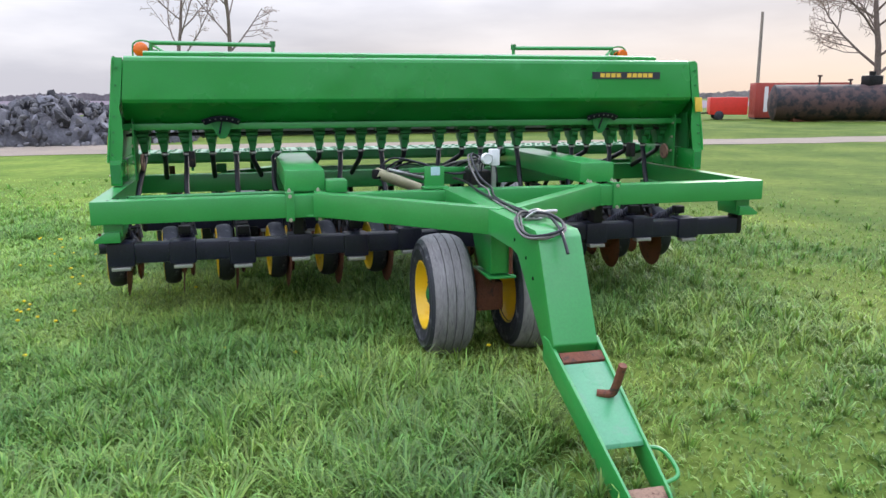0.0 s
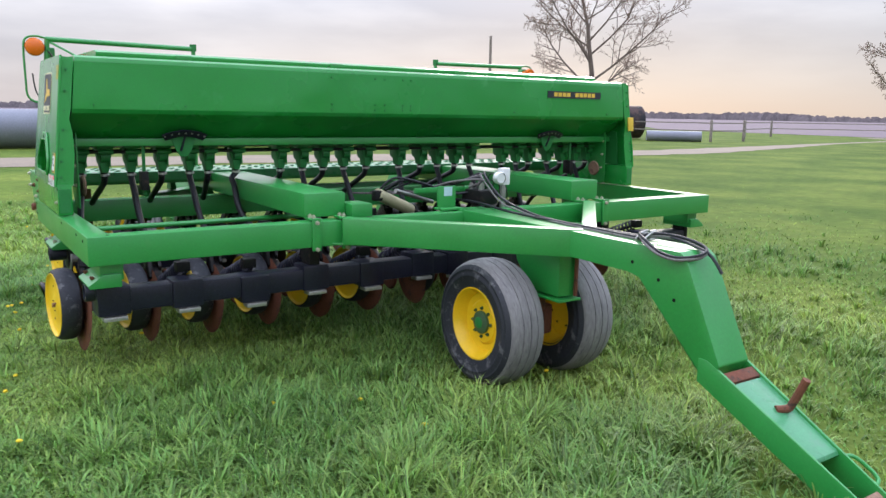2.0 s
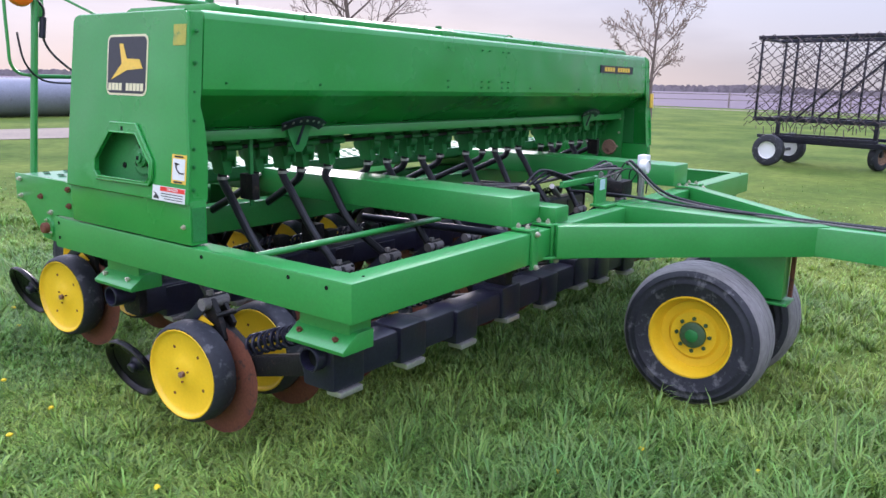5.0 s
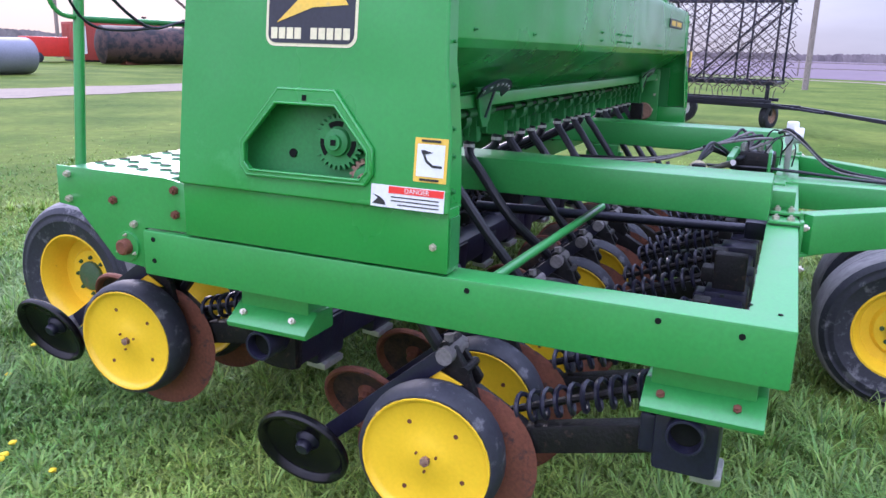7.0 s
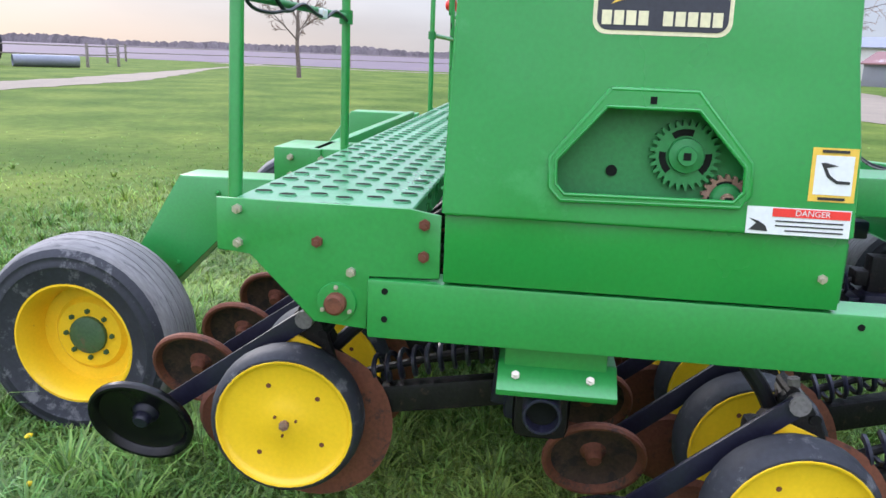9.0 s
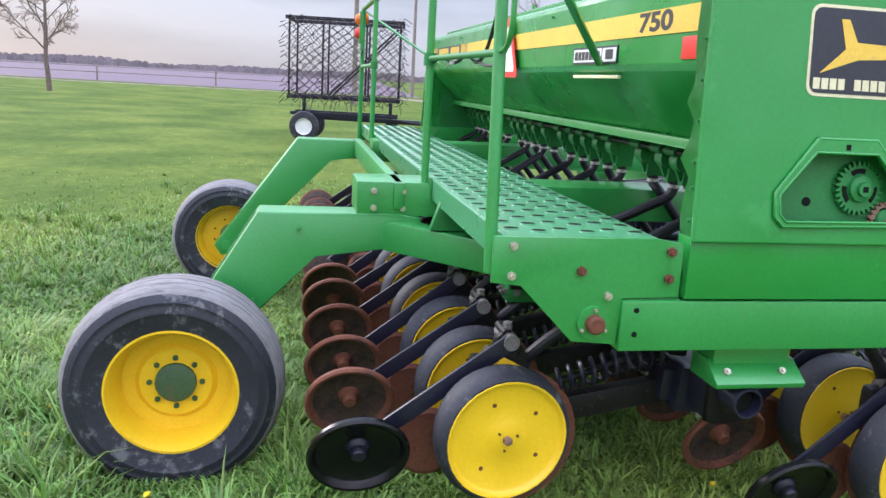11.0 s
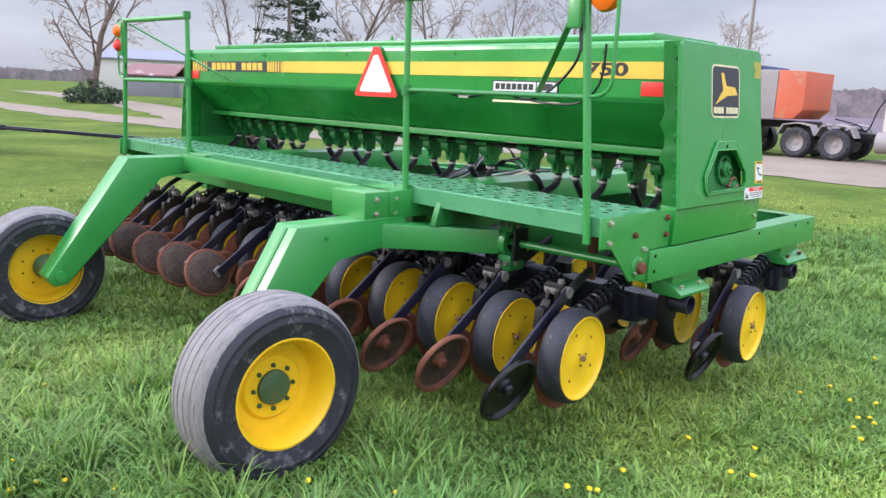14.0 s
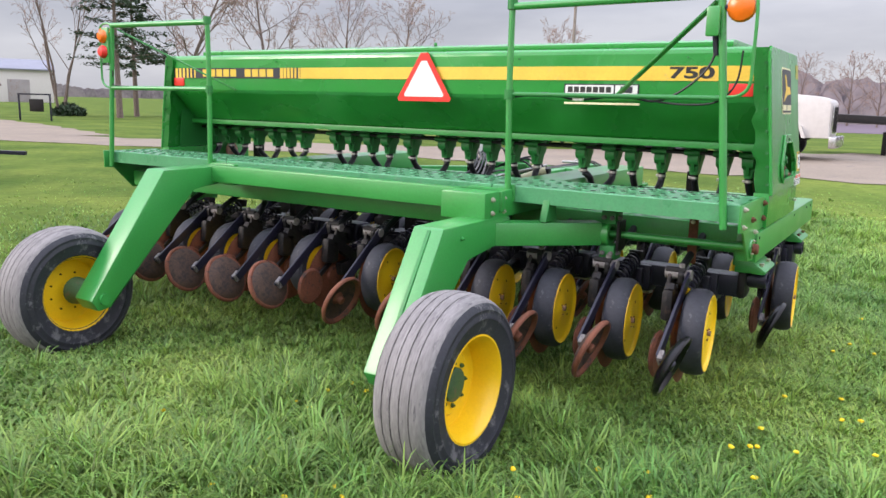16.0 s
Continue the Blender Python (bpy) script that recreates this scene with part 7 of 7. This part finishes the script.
part("bogie", box(B(), (9.4, -0.6, 0.55), (11.6, 0.6, 0.96), 0.03), GREASE, dump)
part("bogie", box(B(), (6.8, -0.6, 0.55), (7.5, 0.6, 0.96), 0.03), GREASE, dump)

lowbed = thing("flatbed_trailer", "low dark flatbed trailer standing on the grass", "trailer", at=(-5.9, -27.5, 0))
part("deck", box(B(), (-3.6, -1.2, 0.86), (3.8, 1.2, 1.10), 0.03), GREASE, lowbed)
part("gooseneck", prism(B(), [(3.8, 0.86), (4.3, 1.15), (6.8, 1.2), (6.8, 1.5), (4.1, 1.42), (3.8, 1.10)], "y", -1.1, 1.1, 0.02), GREASE, lowbed)
for x in (-2.6, -1.5):
    for y in (-0.95, 0.95):
        truck_wheel(lowbed, x, y, 0.48, 0.4)
part("axle_box", box(B(), (-3.0, -0.8, 0.45), (-1.1, 0.8, 0.86), 0.02), GREASE, lowbed)
part("landing_leg", box(B(), (4.5, -0.5, 0), (4.65, 0.5, 0.86), 0.01), GREASE, lowbed)

# -- sheds --
shed = thing("farm_shed", "grey farm shed with a rusty red roof", "shed", at=(80, -34, 0), turn=38)
part("wall", box(B(), (-2.8, -2.4, 0), (2.8, 2.4, 2.2), 0.02), BARN, shed)
part("roof", prism(B(), [(-2.7, 2.15), (0, 3.35), (2.7, 2.15), (2.7, 2.3), (0, 3.5), (-2.7, 2.3)], "x", -3.1, 3.1), BARN_ROOF, shed)
part("door", box(B(), (-2.84, -1.1, 0), (-2.8, 1.1, 1.9), 0.01), DUMP_GREY, shed)
barn = thing("white_barn", "long pale farm building with a blue-grey roof", "barn", at=(131, -60.5, 0), turn=62)
part("wall", box(B(), (-12, -5, 0), (12, 5, 5.2), 0.02), TRUCK_WHITE, barn)
part("roof", prism(B(), [(-5.5, 5.1), (0, 6.8), (5.5, 5.1), (5.5, 5.3), (0, 7.0), (-5.5, 5.3)], "x", -12.4, 12.4), GALV, barn)
for x in (-7.0, 4.0):
    part("door", box(B(), (x - 1.6, 5.0, 0), (x + 1.6, 5.06, 3.6), 0.02), DUMP_GREY, barn)
stand = thing("sign_frame", "small dark sign frame beside the drive", "sign", at=(40.1, -18.9, 0), turn=30)
for x in (-0.9, 0.9):
    part("leg", beam(B(), (x, 0, 0), (x, 0, 1.5), 0.08, 0.08, 0.01, (0, 1, 0)), BLACK, stand)
part("bar", beam(B(), (-0.95, 0, 1.46), (0.95, 0, 1.46), 0.08, 0.08), BLACK, stand)
part("panel", box(B(), (-0.5, -0.03, 0.5), (0.3, 0.03, 1.2), 0.01), GREASE, stand)


# -- grass and dandelions --
def blades_mesh(name, x, y, h, w, face, lean, rng, bends=((0.0, 0.0, 1.0), (0.22, 0.55, 0.9), (0.60, 0.92, 0.6))):
    """Grass blades as bent, pointed strips: root at x, y; height, half width, heading and overhang for each."""
    n = len(x)
    ux, uy = np.cos(face + np.pi / 2) * w, np.sin(face + np.pi / 2) * w
    lx, ly = np.cos(face) * lean, np.sin(face) * lean
    nb = len(bends)
    nv, nl = 2 * nb + 1, 4 * nb - 1
    V = np.empty((n, nv, 3))
    for k, (along, up, wide) in enumerate(bends):
        V[:, 2 * k] = np.stack([x + lx * along - ux * wide, y + ly * along - uy * wide, h * up - 0.003], 1)
        V[:, 2 * k + 1] = np.stack([x + lx * along + ux * wide, y + ly * along + uy * wide, h * up - 0.003], 1)
    droop = rng.uniform(0.72, 1.08, n)
    V[:, nv - 1] = np.stack([x + lx, y + ly, h * droop], 1)
    base = np.arange(n)[:, None] * nv
    strip = [0, 1, 3, 2, 2, 3, 5, 4, 4, 5, 6] if nb == 3 else [0, 1, 3, 2, 2, 3, 4]
    loops = (base + np.array([strip])).ravel()
    me = bpy.data.meshes.new(name)
    me.vertices.add(n * nv)
    me.vertices.foreach_set("co", V.ravel())
    me.loops.add(n * nl)
    me.loops.foreach_set("vertex_index", loops.astype(np.int32))
    me.polygons.add(n * nb)
    starts = (np.arange(n)[:, None] * nl + 4 * np.arange(nb)[None, :]).ravel()
    me.polygons.foreach_set("loop_start", starts.astype(np.int32))
    me.update(calc_edges=True)
    me.polygons.foreach_set("use_smooth", [True] * (n * nb))
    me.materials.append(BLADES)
    ob = new(name, me)
    return tagged(ob, "tufted green spring grass", "grass", kind="stuff")


def long_patch(x, y):
    """Where the grass stands long: 0 mown and thin, 1 rank."""
    a = np.sin(x * 1.15 + 1.7 * np.sin(y * 0.8 + 0.4)) * np.sin(y * 1.3 + 0.7 + 1.3 * np.sin(x * 0.7))
    b = np.sin(x * 3.1 + 2.0 * np.sin(y * 2.3)) * np.sin(y * 2.7 + 1.1 * np.sin(x * 2.1))
    hitch_side = np.clip(1.25 - np.hypot((x - 0.55) / 1.1, (y + 2.5) / 1.3), 0, 1)      # trodden short beside the hitch
    return np.clip(0.5 + 0.42 * a + 0.28 * b - 0.75 * hitch_side, 0, 1)


def scatter(rng, count, sx, sy, spot=None):
    """Roots that lie thickest round the drill, or round one spot, and thin out with distance, off the gravel."""
    if spot:
        return spot[0] + sx * rng.normal(0, 1, count), spot[1] + sy * rng.normal(0, 1, count)
    back = rng.uniform(0, 1, count) < 0.55
    x = np.where(back, -3.2, -1.0) + sx * rng.normal(0, 1, count)
    y = np.where(back, 3.2, -2.0) + sy * rng.normal(0, 1, count)
    ok = (x > -15) & (x < 15) & (y > -11) & (y < 12)
    return x[ok], y[ok]


WHEEL_SPOTS = ((-1.42, 3.25), (1.37, 3.26), (-0.27, -0.51), (0.27, -0.52))


def pressed(x, y):
    """0 under a wheel, 1 well away from all four."""
    d = np.min([np.hypot((x - a) * 0.9, y - b) for a, b in WHEEL_SPOTS], axis=0)
    return np.clip((d - 0.18) / 0.45, 0, 1)


def turf(name, count, sx, sy, h, w, seed, spot=None):
    rng = np.random.default_rng(seed)
    x, y = scatter(rng, count, sx, sy, spot)
    n = len(x)
    g = long_patch(x, y)
    far = np.hypot(x + 1.2, y - 0.6)
    hh = h * (0.55 + 0.95 * g) * rng.uniform(0.5, 1.3, n) * np.clip(1.15 - far / 13, 0.4, 1) * (0.45 + 0.55 * pressed(x, y))
    ww = w * rng.uniform(0.6, 1.3, n) * (1 + far / 7)
    return blades_mesh(name, x, y, hh, ww, rng.uniform(0, 2 * np.pi, n), hh * rng.uniform(0.5, 1.7, n), rng, ((0.0, 0.0, 1.0), (0.36, 0.72, 0.85)))


def tufts(name, count, spot, sx, sy, h, w, seed, per=26):
    """Clumps of long blades that arch outwards from one root."""
    rng = np.random.default_rng(seed)
    if spot:
        cx, cy = spot[0] + sx * rng.uniform(-1, 1, count), spot[1] + sy * rng.uniform(-1, 1, count)
    else:
        cx, cy = scatter(rng, count, sx, sy)
    ok = rng.uniform(0, 1, len(cx)) < (0.16 + 0.95 * long_patch(cx, cy) ** 1.5) * pressed(cx, cy) ** 1.5
    cx, cy = cx[ok], cy[ok]
    m = len(cx)
    far = np.hypot(cx + 1.2, cy - 0.6)
    size = rng.uniform(0.6, 1.25, m) * (0.6 + 0.6 * long_patch(cx, cy)) * np.clip(1.2 - far / 18, 0.45, 1)
    idx = np.repeat(np.arange(m), per)
    n = len(idx)
    a = rng.uniform(0, 2 * np.pi, n)
    r = 0.035 * np.sqrt(rng.uniform(0, 1, n)) * size[idx]
    hh = h * size[idx] * rng.uniform(0.55, 1.2, n)
    face = a + rng.normal(0, 0.5, n)
    lean = hh * rng.uniform(0.3, 1.45, n)
    x = cx[idx] + r * np.cos(a)
    y = cy[idx] + r * np.sin(a)
    return blades_mesh(name, x, y, hh, w * rng.uniform(0.6, 1.3, n) * (1 + far[idx] / 12), face, lean, rng)


turf("grass", 235000, 3.7, 3.0, 0.048, 0.0034, 1)
turf("grass", 95000, 1.0, 1.7, 0.060, 0.0036, 2, (-2.75, 1.3))
turf("grass", 60000, 1.5, 0.9, 0.060, 0.0038, 3, (0.0, 3.3))
tufts("grass", 11500, None, 2.8, 2.4, 0.112, 0.0038, 4, 22)
tufts("grass", 330, (-0.85, -2.0), 0.75, 0.75, 0.16, 0.0036, 8, 34)
tufts("grass", 700, (-1.6, 3.6), 1.6, 1.0, 0.15, 0.0036, 9, 30)

flower = thing("dandelion", "yellow dandelion in the grass", "flower", "dandelions in the lawn")
bm = rod(B(), (0, 0, 0), (0.004, 0, 0.075), 0.002, 5)
part("stalk", bm, BLADES, flower)
bm = B()
bmesh.ops.create_icosphere(bm, subdivisions=2, radius=0.0125, matrix=Matrix.Translation((0.004, 0, 0.078)) @ Matrix.Diagonal((1, 1, 0.65, 1)))
for i, v in enumerate(bm.verts):              # ragged petals round the rim
    k = 1.25 if i % 3 == 0 else 0.92
    v.co.x, v.co.y = 0.004 + (v.co.x - 0.004) * k, v.co.y * k
part("bloom", bm, DANDELION, flower)
rnd = random.Random(77)
spots = [(-2.9, 0.62), (-3.0, 0.55), (-2.75, -0.25), (-2.9, 2.9), (-2.62, 2.8), (-2.55, 1.75), (-2.8, 1.62), (-2.45, 2.55), (-2.3, 3.2), (-2.2, 3.35), (-2.05, 3.1), (-1.9, 3.5), (-2.6, 3.4), (-2.7, 3.7), (-1.2, -0.6), (-1.6, -0.4), (-3.1, 1.1), (-2.85, 1.9), (-0.4, -3.4), (-2.1, 4.0), (-0.9, 3.9), (-3.3, 3.0)]
for cx, cy in ((-2.3, 3.2), (-1.2, 3.9), (-2.9, 2.3), (-3.3, 3.9), (-0.6, 3.3), (-3.0, 0.9)):
    for _ in range(7):
        spots.append((cx + rnd.gauss(0, 0.22), cy + rnd.gauss(0, 0.22)))
for k in range(18):
    spots.append((rnd.uniform(-3.4, -0.4), rnd.uniform(2.7, 4.6)) if k % 2 else (rnd.uniform(-5, 3), rnd.uniform(-4, 7)))
for k, (x, y) in enumerate(spots):
    m = pose(x, y, 0, rnd.uniform(-8, 8), rnd.uniform(-8, 8), rnd.uniform(0, 360))
    if k == 0:
        flower.matrix_basis = m
    else:
        copy_thing(flower, m)
